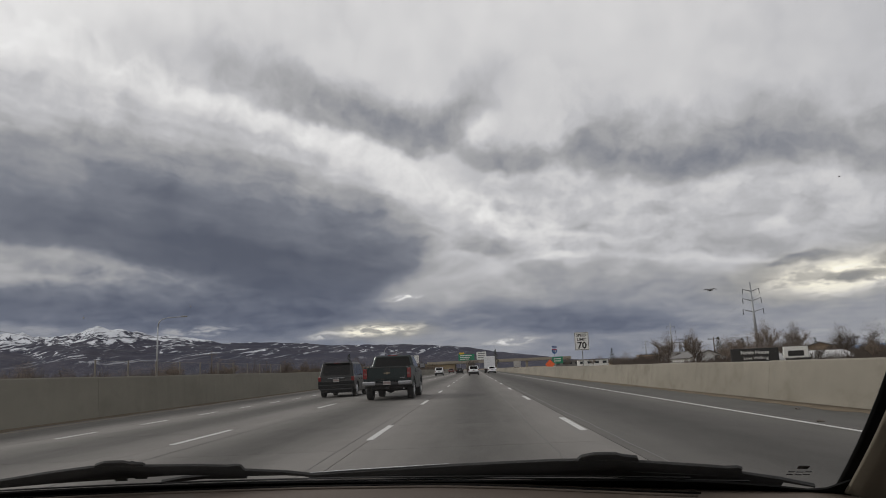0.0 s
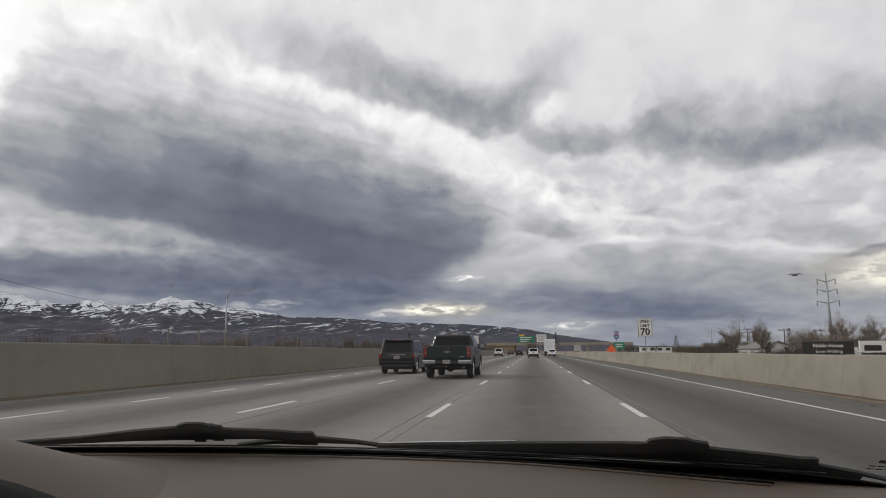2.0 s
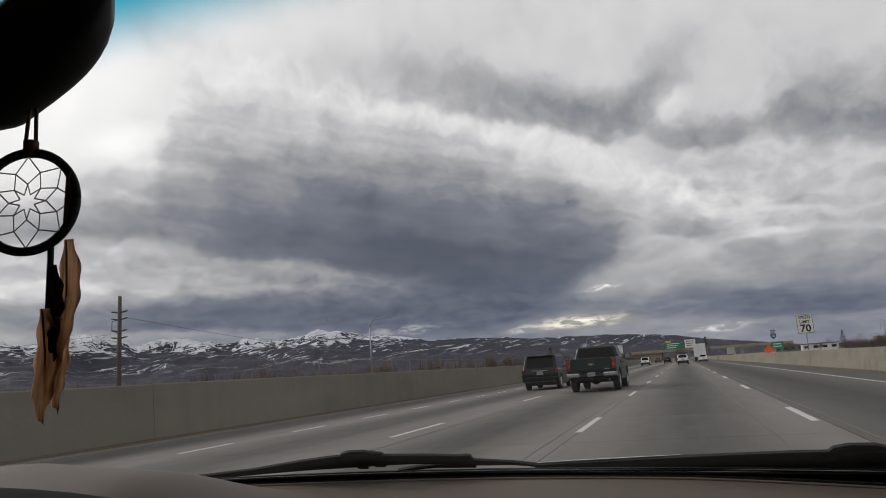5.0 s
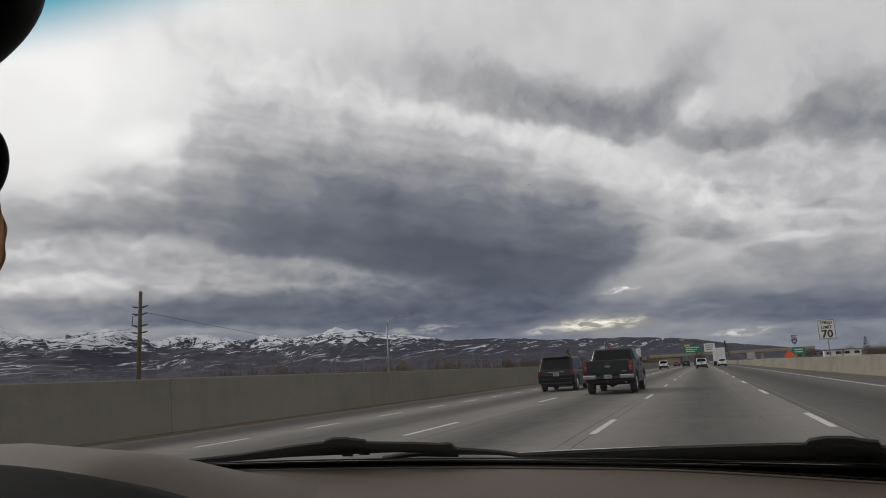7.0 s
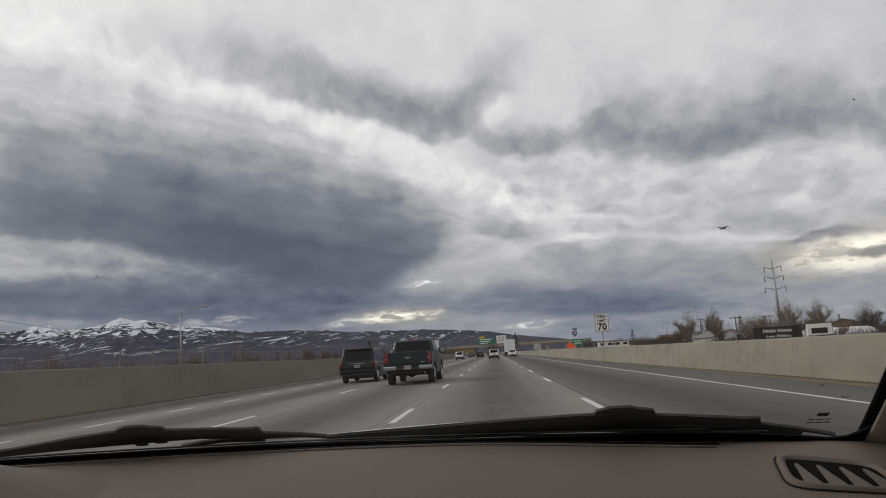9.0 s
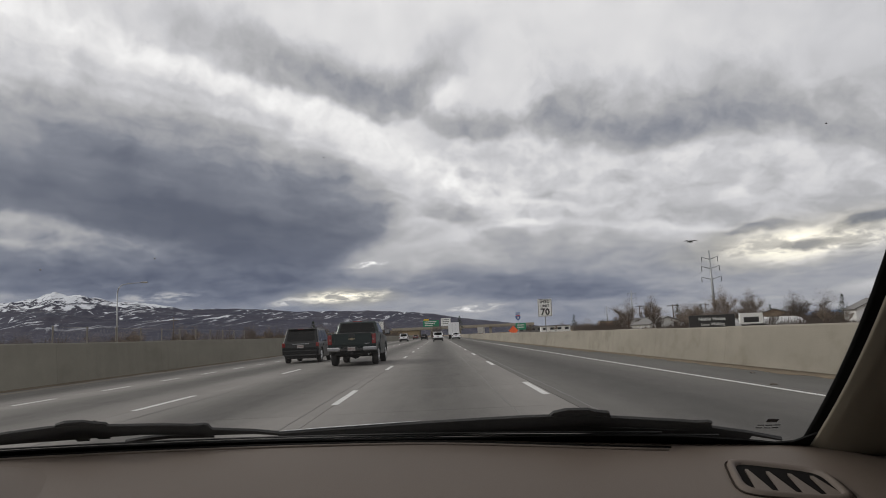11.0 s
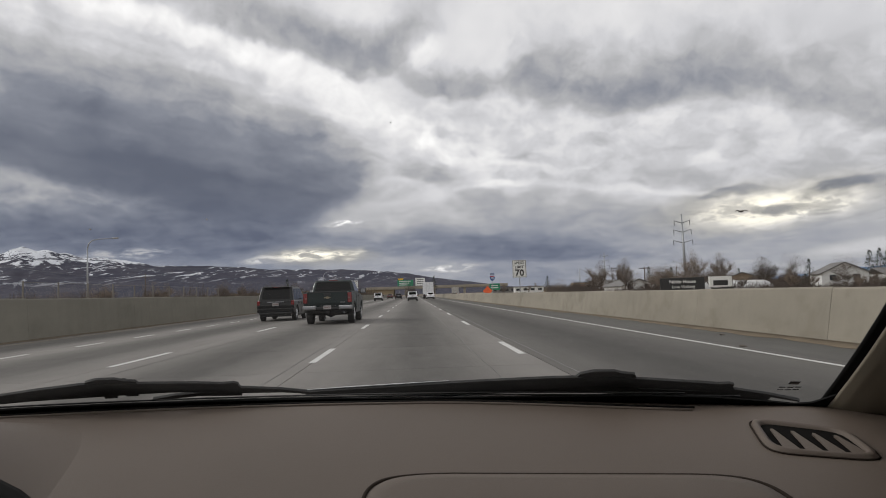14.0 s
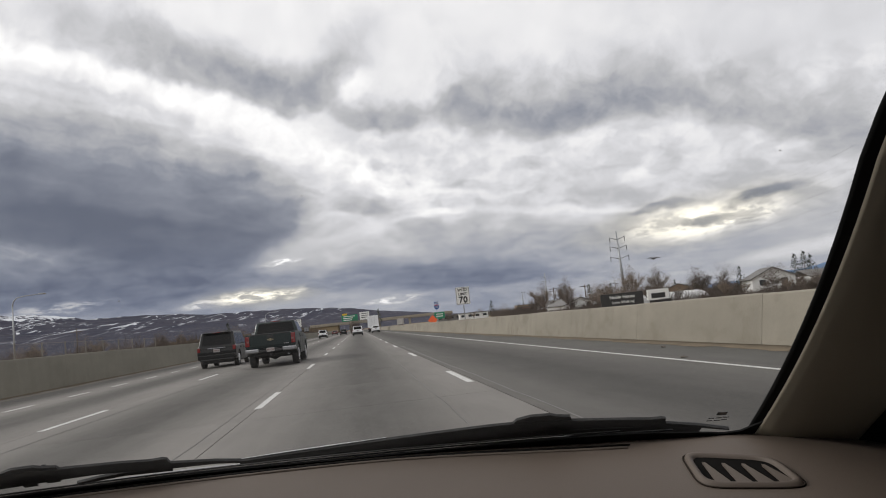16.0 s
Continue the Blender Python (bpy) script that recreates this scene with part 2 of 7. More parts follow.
low_t = total(along(((-60, .60), (-44, .53), (-38, .43), (-30, .405), (-20, .385), (-9, .39), (-4, .47), (0, .48), (4, .44), (8, .415), (15, .415), (20, .49), (26, .58), (60, .6))), spread(curls, 0.085), spread(streaks, 0.045))
over(times(N.range(low_h, -0.5, 1.3, 0.0, 1.0, True), N.range(low_b, -0.7, 0.6, 0.0, 1.0, True)), low_t)
over(times(N.range(low_b, 0.5, -0.6, 0.0, 1.0, True), N.range(wa, 14, 24, 1.0, 0.35, True)), total(along(((-60, .60), (-40, .54), (-20, .50), (-10, .50), (-4, .54), (4, .55), (12, .50), (24, .58), (60, .6))), spread(curls, 0.05)))
tone = [sky[0]]


def bank(a, e, ra, re, tilt, core, rim):
    d = N.vmath("LENGTH", N.mapping(warped, loc=(a, e, 0), rot=(0, 0, radians(tilt)), size=(ra, re, 1)))
    return N.range(d, core, rim, 1.0, 0.0, True)


crumb = N.noise(N.mapping(flat, loc=(2, 8, 0), size=(1.5, 0.42, 1)), 1.0, 5, 0.6, 0.4).outputs["Fac"]


puffs = N.noise(N.mapping(flat, loc=(5, 3, 0), size=(2.3, 0.95, 1)), 1.0, 5, 0.58, 0.3).outputs["Fac"]


def ragged(a, e, ra, re, w, torn=crumb):
    """A torn break in the cloud."""
    m = N.math("MULTIPLY", bank(a, e, ra, re, 3, 0.25, 1.3), N.range(torn, 0.40, 0.58, 0.15, 1.0, True))
    tone[0] = N.math("ADD", tone[0], N.math("MULTIPLY", m, w))


def cloud(a, e, ra, re, tilt, w, core=0.2, rim=1.25):
    """A small bank of cloud: azimuth, elevation, half axes and tilt in degrees, tone added, where its core ends and its rim lies."""
    tone[0] = N.math("ADD", tone[0], N.math("MULTIPLY", bank(a, e, ra, re, tilt, core, rim), w))


# small shreds and pale patches
cloud(3.6, 19.0, 1.5, 1.2, -25, 0.06, 0.0, 1.3)
cloud(-40, 18.4, 3.6, 1.3, 10, 0.10, 0.2, 1.3)
cloud(-46, 7.6, 4.0, 1.0, 4, 0.10, 0.2, 1.3)
cloud(3.2, 9.6, 2.6, 0.9, -10, -0.09, 0.4, 1.1)
cloud(6.5, 12.6, 2.8, 0.6, -6, -0.06, 0.4, 1.1)
cloud(12, 10.4, 3.5, 0.6, -6, -0.07, 0.4, 1.08)
cloud(17.5, 11.4, 2.6, 0.45, 4, -0.06, 0.4, 1.08)
cloud(9, 8.4, 4.0, 0.7, -8, 0.06, 0.4, 1.08)
cloud(24, 9.6, 4.6, 0.7, 2, 0.05, 0.4, 1.08)
cloud(34, 6.6, 4, 0.5, 6, -0.14, 0.4, 1.1)
cloud(29.8, 5.3, 2.0, 0.6, 6, -0.15, 0.2, 1.2)
cloud(32.4, 4.7, 1.3, 0.3, 4, -0.16, 0.3, 1.2)
cloud(26.4, 6.8, 2.8, 0.45, 8, -0.14, 0.4, 1.1)
# breaks with bright cloud behind, low over the hills
ragged(-6.4, 3.3, 2.2, 0.55, 0.42)
ragged(-3.8, 3.3, 2.2, 0.45, 0.30)
ragged(-9.5, 2.9, 1.6, 0.30, 0.20)
ragged(-3.4, 5.7, 1.6, 0.22, 0.30)
ragged(5.2, 2.0, 2.0, 0.40, 0.26)
ragged(-19, 3.7, 3.4, 0.4, 0.20)
ragged(29.5, 5.3, 6.0, 1.35, 0.36, puffs)
cloud(38, 2.4, 7, 0.7, 4, 0.12, 0.3, 1.2)
warm = N.math("MAXIMUM", bank(-5.2, 3.3, 4.5, 0.8, 0, 0.4, 1.3), bank(29, 5.6, 9, 1.9, 4, 0.3, 1.3))
g = total(spread(streaks, 0.03), spread(billows, 0.05), spread(curls, 0.035))
g = times(g, N.range(tone[0], 0.40, 0.66, 0.35, 1.0))
tone_out = N.math("MULTIPLY", N.math("ADD", N.math("MAXIMUM", tone[0], 0.35), g), 1.15)
tint = N.ramp(N.math("DIVIDE", tone_out, 1.2), [(0.26 / 1.2, (0.073, 0.078, 0.098)), (0.40 / 1.2, (0.117, 0.1295, 0.174)), (0.55 / 1.2, (0.234, 0.2465, 0.293)),
                         (0.70 / 1.2, (0.443, 0.438, 0.459)), (0.82 / 1.2, (0.635, 0.625, 0.654)), (0.97 / 1.2, (0.96, 0.93, 0.927)), (1.0, (1.42, 1.37, 1.34))])
air = N.add("ShaderNodeTexSky")
air.sky_type = "NISHITA"
air.sun_disc = False
air.sun_elevation, air.sun_rotation = radians(SUN_EL), radians(SUN_AZ)
gap = N.range(tone_out, 0.86, 1.1, 0.0, 0.12)
sky_col = N.mix(gap, tint, N.scale(air.outputs[0], 0.12))
sky_col = N.mix(N.math("MULTIPLY", warm, 0.8), sky_col, N.vmath("MULTIPLY", sky_col, (1.04, 0.99, 0.84)))
sky_col = N.mix(N.math("MULTIPLY", N.range(el, 2, 10, 1.0, 0.0, True), N.range(tone_out, 0.45, 0.75, 0.8, 0.0)), sky_col, N.vmath("MULTIPLY", sky_col, (0.94, 0.99, 1.10)))
bg = N.add("ShaderNodeBackground")
N.put(bg.inputs["Color"], sky_col)
bg.inputs["Strength"].default_value = 1.0
out = N.add("ShaderNodeOutputWorld")
N.put(out.inputs[0], bg.outputs[0])

sun = new("sun", bpy.data.lights.new("sun", "SUN"))
sun.data.energy, sun.data.angle, sun.data.color = 1.2, radians(6), (1.0, 0.97, 0.92)
sa, se = radians(SUN_AZ), radians(SUN_EL)
sun.matrix_world = look((0, 0, 60), (-math.sin(sa) * math.cos(se), -math.cos(sa) * math.cos(se), 60 - math.sin(se)))


# ================= materials =================
def material(name, col, rough=0.6, metal=0.0, vary=0.15, size=1.0, bump=0.0, fine=12.0, spec=0.5, coat=0.0, stain=0.0, per=0.0):
    """A surface with two scales of variation, in metres."""
    m = bpy.data.materials.new(name)
    m.use_nodes = True
    k = Nodes(m.node_tree)
    co = k.add("ShaderNodeTexCoord").outputs["Object"]
    big = k.noise(co, 1.0 / size, 5, 0.6).outputs["Fac"]
    small = k.noise(co, fine / size, 4, 0.6).outputs["Fac"]
    v = k.math("ADD", k.math("MULTIPLY", k.math("SUBTRACT", big, 0.5), 2.2 * vary),
               k.math("MULTIPLY", k.math("SUBTRACT", small, 0.5), 1.2 * vary))
    if per:
        rnd = k.add("ShaderNodeObjectInfo").outputs["Random"]
        v = k.math("ADD", v, k.math("MULTIPLY", k.math("SUBTRACT", rnd, 0.5), per))
    hsv = k.add("ShaderNodeHueSaturation")
    hsv.inputs["Color"].default_value = (*col, 1)
    k.put(hsv.inputs["Value"], k.math("ADD", 1.0, v))
    c = hsv.outputs[0]
    if stain:
        s = k.noise(k.mapping(co, size=(size * 2.5, size * 2.5, size * 0.35)), 1.0, 6, 0.65).outputs["Fac"]
        c = k.mix(k.range(s, 0.5, 0.72, 0.0, stain), c, (col[0] * 0.45, col[1] * 0.42, col[2] * 0.38, 1))
    b = k.add("ShaderNodeBsdfPrincipled")
    k.put(b.inputs["Base Color"], c)
    k.put(b.inputs["Roughness"], k.math("ADD", rough, k.math("MULTIPLY", k.math("SUBTRACT", small, 0.5), 0.2), clamp=True))
    b.inputs["Metallic"].default_value = metal
    b.inputs["Specular IOR Level"].default_value = spec
    b.inputs["Coat Weight"].default_value = coat
    if bump:
        bp = k.add("ShaderNodeBump")
        bp.inputs["Distance"].default_value = bump
        k.put(bp.inputs["Height"], small)
        k.put(b.inputs["Normal"], bp.outputs[0])
    o = k.add("ShaderNodeOutputMaterial")
    k.put(o.inputs[0], b.outputs[0])
    return m


M = {}
M["concrete_road"] = None
M["paint_white"] = material("road marking", (0.47, 0.465, 0.45), 0.6, 0, 0.28, 0.3, 0.001, 9, 0.3)
M["paint_yellow"] = material("worn yellow marking", (0.21, 0.18, 0.12), 0.7, 0, 0.3, 0.4, 0.001, 9, 0.3)
M["tar"] = material("tar seal", (0.070, 0.066, 0.060), 0.55, 0, 0.2, 0.3)
M["rubber"] = material("tyre rubber", (0.024, 0.024, 0.024), 0.75, 0, 0.2, 0.2, 0.002)
M["black"] = material("black plastic", (0.014, 0.014, 0.015), 0.5, 0, 0.15, 0.2)
M["frit"] = material("black ceramic edge", (0.012, 0.012, 0.012), 0.8, 0, 0.1, 0.2, 0, 12, 0.05)
# the cowl's own black; elsewhere it paints cabin shade
M["black_and_shade"] = material("matt black, partly painted shade", (0.009, 0.0085, 0.008), 0.95, 0, 0.1, 0.2, 0, 12, 0.08)
M["glass_dark"] = material("tinted car glass", (0.005, 0.0055, 0.006), 0.06, 0, 0.05, 1.0, 0, 3, 0.12)
M["chrome"] = material("chrome", (0.33, 0.33, 0.34), 0.30, 1.0, 0.08, 0.4)
M["alloy"] = material("alloy wheel", (0.50, 0.50, 0.51), 0.38, 0.85, 0.1, 0.2)
M["lamp_red"] = material("red tail lamp", (0.17, 0.008, 0.008), 0.18, 0, 0.1, 0.1, 0, 20, 0.6, 0.5)
M["lamp_dim"] = material("dim pink lens", (0.20, 0.075, 0.07), 0.2, 0, 0.1, 0.1, 0, 20, 0.5, 0.3)
M["lamp_clear"] = material("clear lamp lens", (0.62, 0.58, 0.56), 0.15, 0, 0.1, 0.1, 0, 20, 0.6, 0.5)
M["pickup_paint"] = material("grey green car paint", (0.014, 0.023, 0.023), 0.42, 0.1, 0.10, 1.2, 0, 8, 0.28, 0.06)
M["suv_paint"] = material("dark charcoal car paint", (0.005, 0.0055, 0.006), 0.36, 0.0, 0.10, 1.2, 0, 8, 0.25, 0.06)
M["white_paint"] = material("white car paint", (0.72, 0.72, 0.73), 0.3, 0, 0.06, 1.2, 0, 8, 0.5, 0.6)
M["silver_paint"] = material("silver car paint", (0.42, 0.43, 0.44), 0.32, 0.5, 0.06, 1.2, 0, 8, 0.5, 0.6)
M["red_paint"] = material("dark red car paint", (0.10, 0.025, 0.022), 0.3, 0.2, 0.06, 1.2, 0, 8, 0.5, 0.6)
M["plate"] = material("licence plate", (0.33, 0.31, 0.30), 0.5, 0, 0.1, 0.05)
M["plate_ink"] = material("plate ink", (0.20, 0.13, 0.12), 0.5, 0, 0.1, 0.05)
M["gold"] = material("gold emblem", (0.26, 0.22, 0.15), 0.3, 0.8, 0.1, 0.1)
M["dash"] = material("taupe dashboard vinyl", (0.089, 0.069, 0.055), 0.62, 0, 0.16, 0.35, 0.0003, 180, 0.35)
M["trim"] = material("beige pillar trim", (0.24, 0.211, 0.165), 0.75, 0, 0.10, 0.3, 0.0004, 160, 0.3)
M["liner"] = material("grey roof lining", (0.30, 0.28, 0.25), 0.95, 0, 0.1, 0.3)
# groove shade put into the colour of thin bars
M["groove"] = material("shaded groove", (0.028, 0.022, 0.018), 0.9, 0, 0.1, 0.1, 0, 12, 0.05)
M["recess_shade"] = material("painted recess shade", (0.006, 0.0055, 0.005), 0.9, 0, 0.1, 0.1, 0, 12, 0.05)
M["wiper"] = material("weathered wiper rubber", (0.034, 0.033, 0.033), 0.8, 0, 0.6, 0.03, 0.0010, 9)
M["hood_paint"] = material("silver bonnet paint", (0.40, 0.40, 0.40), 0.35, 0.4, 0.08, 0.6, 0, 8, 0.5, 0.6)
M["ring"] = material("black leather cord", (0.015, 0.013, 0.012), 0.7, 0, 0.2, 0.02, 0.0008, 20)
M["cord"] = material("brown leather cord", (0.16, 0.085, 0.040), 0.8, 0, 0.2, 0.02)
M["thread"] = material("pale thread", (0.55, 0.48, 0.36), 0.8, 0, 0.1, 0.02)
M["bark"] = material("winter bark", (0.105, 0.078, 0.060), 0.9, 0, 0.3, 0.5)
M["twig"] = material("bare twigs", (0.115, 0.094, 0.080), 0.95, 0, 0.35, 1.5, 0, 10, 0.2, 0, 0, 0.5)
M["twig_pale"] = material("pale tan twigs", (0.17, 0.137, 0.112), 0.95, 0, 0.35, 1.5, 0, 10, 0.2, 0, 0, 0.4)
M["evergreen"] = material("dark evergreen", (0.035, 0.045, 0.028), 0.9, 0, 0.35, 0.8, 0, 8, 0.2)
M["pole_steel"] = material("galvanised steel", (0.30, 0.31, 0.32), 0.5, 0.6, 0.12, 1.5)
M["pole_wood"] = material("weathered wooden pole", (0.085, 0.065, 0.05), 0.9, 0, 0.3, 0.6, 0.004)
M["wire"] = material("power cable", (0.05, 0.05, 0.055), 0.6, 0, 0.1, 1)
M["sign_white"] = material("white sign sheet", (0.74, 0.74, 0.72), 0.45, 0, 0.06, 0.8)
M["sign_black"] = material("sign black", (0.012, 0.012, 0.012), 0.5, 0, 0.1, 0.5)
M["sign_green"] = material("green sign sheet", (0.006, 0.20, 0.10), 0.45, 0, 0.08, 0.8)
M["sign_blue"] = material("blue sign sheet", (0.012, 0.075, 0.26), 0.45, 0, 0.08, 0.5)
M["sign_red"] = material("red sign sheet", (0.45, 0.03, 0.03), 0.45, 0, 0.08, 0.5)
M["sign_orange"] = material("orange sign sheet", (0.85, 0.13, 0.03), 0.45, 0, 0.08, 0.5)
M["sign_yellow"] = material("yellow sign sheet", (0.70, 0.45, 0.03), 0.45, 0, 0.08, 0.5)
M["siding_white"] = material("white house siding", (0.66, 0.66, 0.65), 0.7, 0, 0.06, 1.5)
M["siding_tan"] = material("tan house siding", (0.34, 0.25, 0.17), 0.8, 0, 0.1, 1.5)
M["roof_grey"] = material("grey roof shingle", (0.14, 0.135, 0.13), 0.9, 0, 0.2, 0.8)
M["window_dark"] = material("dark window pane", (0.03, 0.035, 0.04), 0.15, 0, 0.1, 1)
M["hoop_white"] = material("white corrugated sheet", (0.58, 0.58, 0.57), 0.5, 0.1, 0.12, 1.5)
M["brick"] = material("red brown brick", (0.24, 0.12, 0.085), 0.85, 0, 0.15, 2)
M["trailer_grey"] = material("grey trailer", (0.40, 0.39, 0.38), 0.6, 0, 0.12, 1.5, 0, 8, 0.4, 0, 0.3)
M["deck"] = material("bridge concrete", (0.30, 0.27, 0.22), 0.85, 0, 0.15, 3, 0.004, 8, 0.3, 0, 0.4)
M["fence_steel"] = material("chain link steel", (0.17, 0.155, 0.135), 0.65, 0.3, 0.15, 0.5)
M["scrap"] = material("dirty scrap", (0.10, 0.085, 0.07), 0.9, 0, 0.3, 0.1)


def feather_material(name, col):
    """Thin barbs: light also comes through from behind; fine stripes along the vane."""
    m = bpy.data.materials.new(name)
    m.use_nodes = True
    k = Nodes(m.node_tree)
    co = k.add("ShaderNodeTexCoord").outputs["Object"]
    n = k.noise(k.mapping(co, size=(0.002, 0.01, 0.02)), 1.0, 4, 0.6).outputs["Fac"]
    c = k.mix(k.range(n, 0.3, 0.7), (col[0] * 0.55, col[1] * 0.5, col[2] * 0.45, 1), (*col, 1))
    d, t = k.add("ShaderNodeBsdfDiffuse"), k.add("ShaderNodeBsdfTranslucent")
    k.put(d.inputs["Color"], c)
    k.put(t.inputs["Color"], c)
    mx = k.add("ShaderNodeMixShader")
    mx.inputs[0].default_value = 0.66
    k.put(mx.inputs[1], d.outputs[0])
    k.put(mx.inputs[2], t.outputs[0])
    k.put(k.add("ShaderNodeOutputMaterial").inputs[0], mx.outputs[0])
    return m


M["glass_mark"] = material("grey glass print", (0.10, 0.10, 0.10), 0.7, 0, 0.2, 0.01)
M["drift"] = material("road dirt", (0.125, 0.100, 0.072), 0.95, 0, 0.35, 0.7, 0.01, 14, 0.15)
M["feather"] = feather_material("brown feather", (0.92, 0.70, 0.52))
M["insect"] = feather_material("dried insect", (0.22, 0.20, 0.18))
M["feather_dark"] = feather_material("dark feather", (0.10, 0.058, 0.036))


LANE = 3.66
HEADING = -2.1  # degrees: the road runs a little to the right of the hills' zero line
ROAD = pose(0, 0, 0, 0, 0, HEADING)


def road_material(name, col, stain, rough=0.8):
    """Pavement: coarse aggregate, long streaks, an oil-dark band along each lane's middle."""
    m = bpy.data.materials.new(name)
    m.use_nodes = True
    k = Nodes(m.node_tree)
    co = k.mapping(k.add("ShaderNodeNewGeometry").outputs["Position"], rot=(0, 0, radians(-HEADING)), kind="POINT")
    s = k.add("ShaderNodeSeparateXYZ")
    k.put(s.inputs[0], co)
    band = k.math("COSINE", k.math("MULTIPLY", k.math("SUBTRACT", s.outputs[0], 0.0), 2 * math.pi / LANE))
    streak = k.noise(k.mapping(co, size=(0.5, 22, 1)), 1.0, 5, 0.6).outputs["Fac"]
    patch = k.noise(k.mapping(co, size=(3, 14, 1)), 1.0, 5, 0.65).outputs["Fac"]
    fine = k.noise(co, 22.0, 3, 0.7).outputs["Fac"]
    mid = k.noise(k.mapping(co, size=(0.45, 1.6, 1)), 1.0, 5, 0.7).outputs["Fac"]
    band = k.math("MULTIPLY", k.math("MULTIPLY", k.math("ADD", band, 0.15), stain), k.range(patch, 0.25, 0.75, 0.4, 1.5))
    v = k.math("SUBTRACT", 1.0, band)
    v = k.math("ADD", v, k.math("MULTIPLY", k.math("SUBTRACT", streak, 0.5), 0.34))
    v = k.math("ADD", v, k.math("MULTIPLY", k.math("SUBTRACT", patch, 0.5), 0.56))
    v = k.math("ADD", v, k.math("MULTIPLY", k.math("SUBTRACT", mid, 0.5), 0.46))
    v = k.math("ADD", v, k.math("MULTIPLY", k.math("SUBTRACT", fine, 0.5), 0.55))
    rnd = k.add("ShaderNodeObjectInfo").outputs["Random"]
    v = k.math("ADD", v, k.math("MULTIPLY", k.math("SUBTRACT", rnd, 0.5), 0.07))
    hsv = k.add("ShaderNodeHueSaturation")
    hsv.inputs["Color"].default_value = (*col, 1)
    k.put(hsv.inputs["Value"], v)
    b = k.add("ShaderNodeBsdfPrincipled")
    k.put(b.inputs["Base Color"], hsv.outputs[0])
    b.inputs["Roughness"].default_value = rough
    b.inputs["Specular IOR Level"].default_value = 0.12
    bp = k.add("ShaderNodeBump")
    bp.inputs["Distance"].default_value = 0.006
    k.put(bp.inputs["Height"], fine)
    k.put(b.inputs["Normal"], bp.outputs[0])
    o = k.add("ShaderNodeOutputMaterial")
    k.put(o.inputs[0], b.outputs[0])
    return m


LINES = (-9.13, -5.47, -1.81, 1.85)  # lane lines; the edge line lies at EDGE
EDGE, WALL_L, WALL_R = 5.52, -12.6, 7.4
M["concrete_road"] = road_material("worn lane concrete", (0.138, 0.130, 0.121), 0.36)
M["asphalt"] = road_material("dark asphalt", (0.088, 0.083, 0.077), 0.30)
M["shoulder"] = road_material("dusty shoulder", (0.098, 0.094, 0.088), 0.0, 0.9)


def hill_material(name, low, high, snow, snow_from, snow_to):
    m = bpy.data.materials.new(name)
    m.use_nodes = True
    k = Nodes(m.node_tree)
    co = k.add("ShaderNodeNewGeometry").outputs["Position"]
    s = k.add("ShaderNodeSeparateXYZ")
    k.put(s.inputs[0], co)
    n1 = k.noise(k.mapping(co, size=(210, 260, 70)), 1.0, 7, 0.60).outputs["Fac"]
    n2 = k.noise(k.mapping(co, size=(46, 60, 22)), 1.0, 7, 0.64).outputs["Fac"]
    n3 = k.noise(k.mapping(co, size=(9, 30, 3.2)), 1.0, 3, 0.6).outputs["Fac"]
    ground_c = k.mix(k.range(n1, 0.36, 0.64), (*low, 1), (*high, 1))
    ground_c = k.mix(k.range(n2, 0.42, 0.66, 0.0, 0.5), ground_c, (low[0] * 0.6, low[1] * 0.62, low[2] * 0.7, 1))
    # houses and roads on the lower slopes
    dots = k.math("MULTIPLY", k.range(n3, 0.59, 0.66), k.range(s.outputs[2], 110, 20, 0.0, 0.6))
    ground_c = k.mix(dots, ground_c, (0.26, 0.25, 0.26, 1))
    # snow caps the high crests and is parted by dark gullies
    lean = k.noise(k.mapping(co, rot=(0, 0.35, 0), size=(80, 120, 60)), 1.0, 6, 0.58, 0.6).outputs["Fac"]
    gully = k.range(k.math("ABSOLUTE", k.math("SUBTRACT", lean, 0.5)), 0.0, 0.11)
    cap = k.range(k.math("ADD", s.outputs[2], k.math("MULTIPLY", k.math("SUBTRACT", n1, 0.5), 210.0)), snow_from, snow_to)
    cap = k.math("MULTIPLY", cap, k.math("ADD", 0.42, k.math("MULTIPLY", gully, 0.75)))
    cap = k.math("SUBTRACT", cap, k.range(n2, 0.50, 0.70, 0.0, 0.35))
    snow_f = k.range(cap, 0.34, 0.52, 0.0, snow, True)
    # flecks left on the middle slopes
    for turn, loc, lim in ((-0.42, 0, 0.578), (0.36, 70, 0.61)):  # drifts that slant along the spurs
        thin = k.noise(k.mapping(co, loc=(loc, 0, 0), rot=(0, turn, 0), size=(62, 420, 17)), 1.0, 5, 0.60, 0.5).outputs["Fac"]
        where = k.noise(k.mapping(co, loc=(0, 90, 0), size=(260, 500, 60)), 1.0, 2, 0.5).outputs["Fac"]
        thin = k.math("MULTIPLY", k.range(thin, lim, lim + 0.045), k.math("MULTIPLY", k.range(where, 0.40, 0.54), k.range(s.outputs[2], 60, 120, 0.0, 0.85)))
        snow_f = k.math("MAXIMUM", snow_f, thin)
    c = k.mix(snow_f, ground_c, (0.62, 0.64, 0.68, 1))
    b = k.add("ShaderNodeBsdfPrincipled")
    k.put(b.inputs["Base Color"], c)
    b.inputs["Roughness"].default_value = 0.95
    b.inputs["Specular IOR Level"].default_value = 0.1
    o = k.add("ShaderNodeOutputMaterial")
    k.put(o.inputs[0], b.outputs[0])
    return m


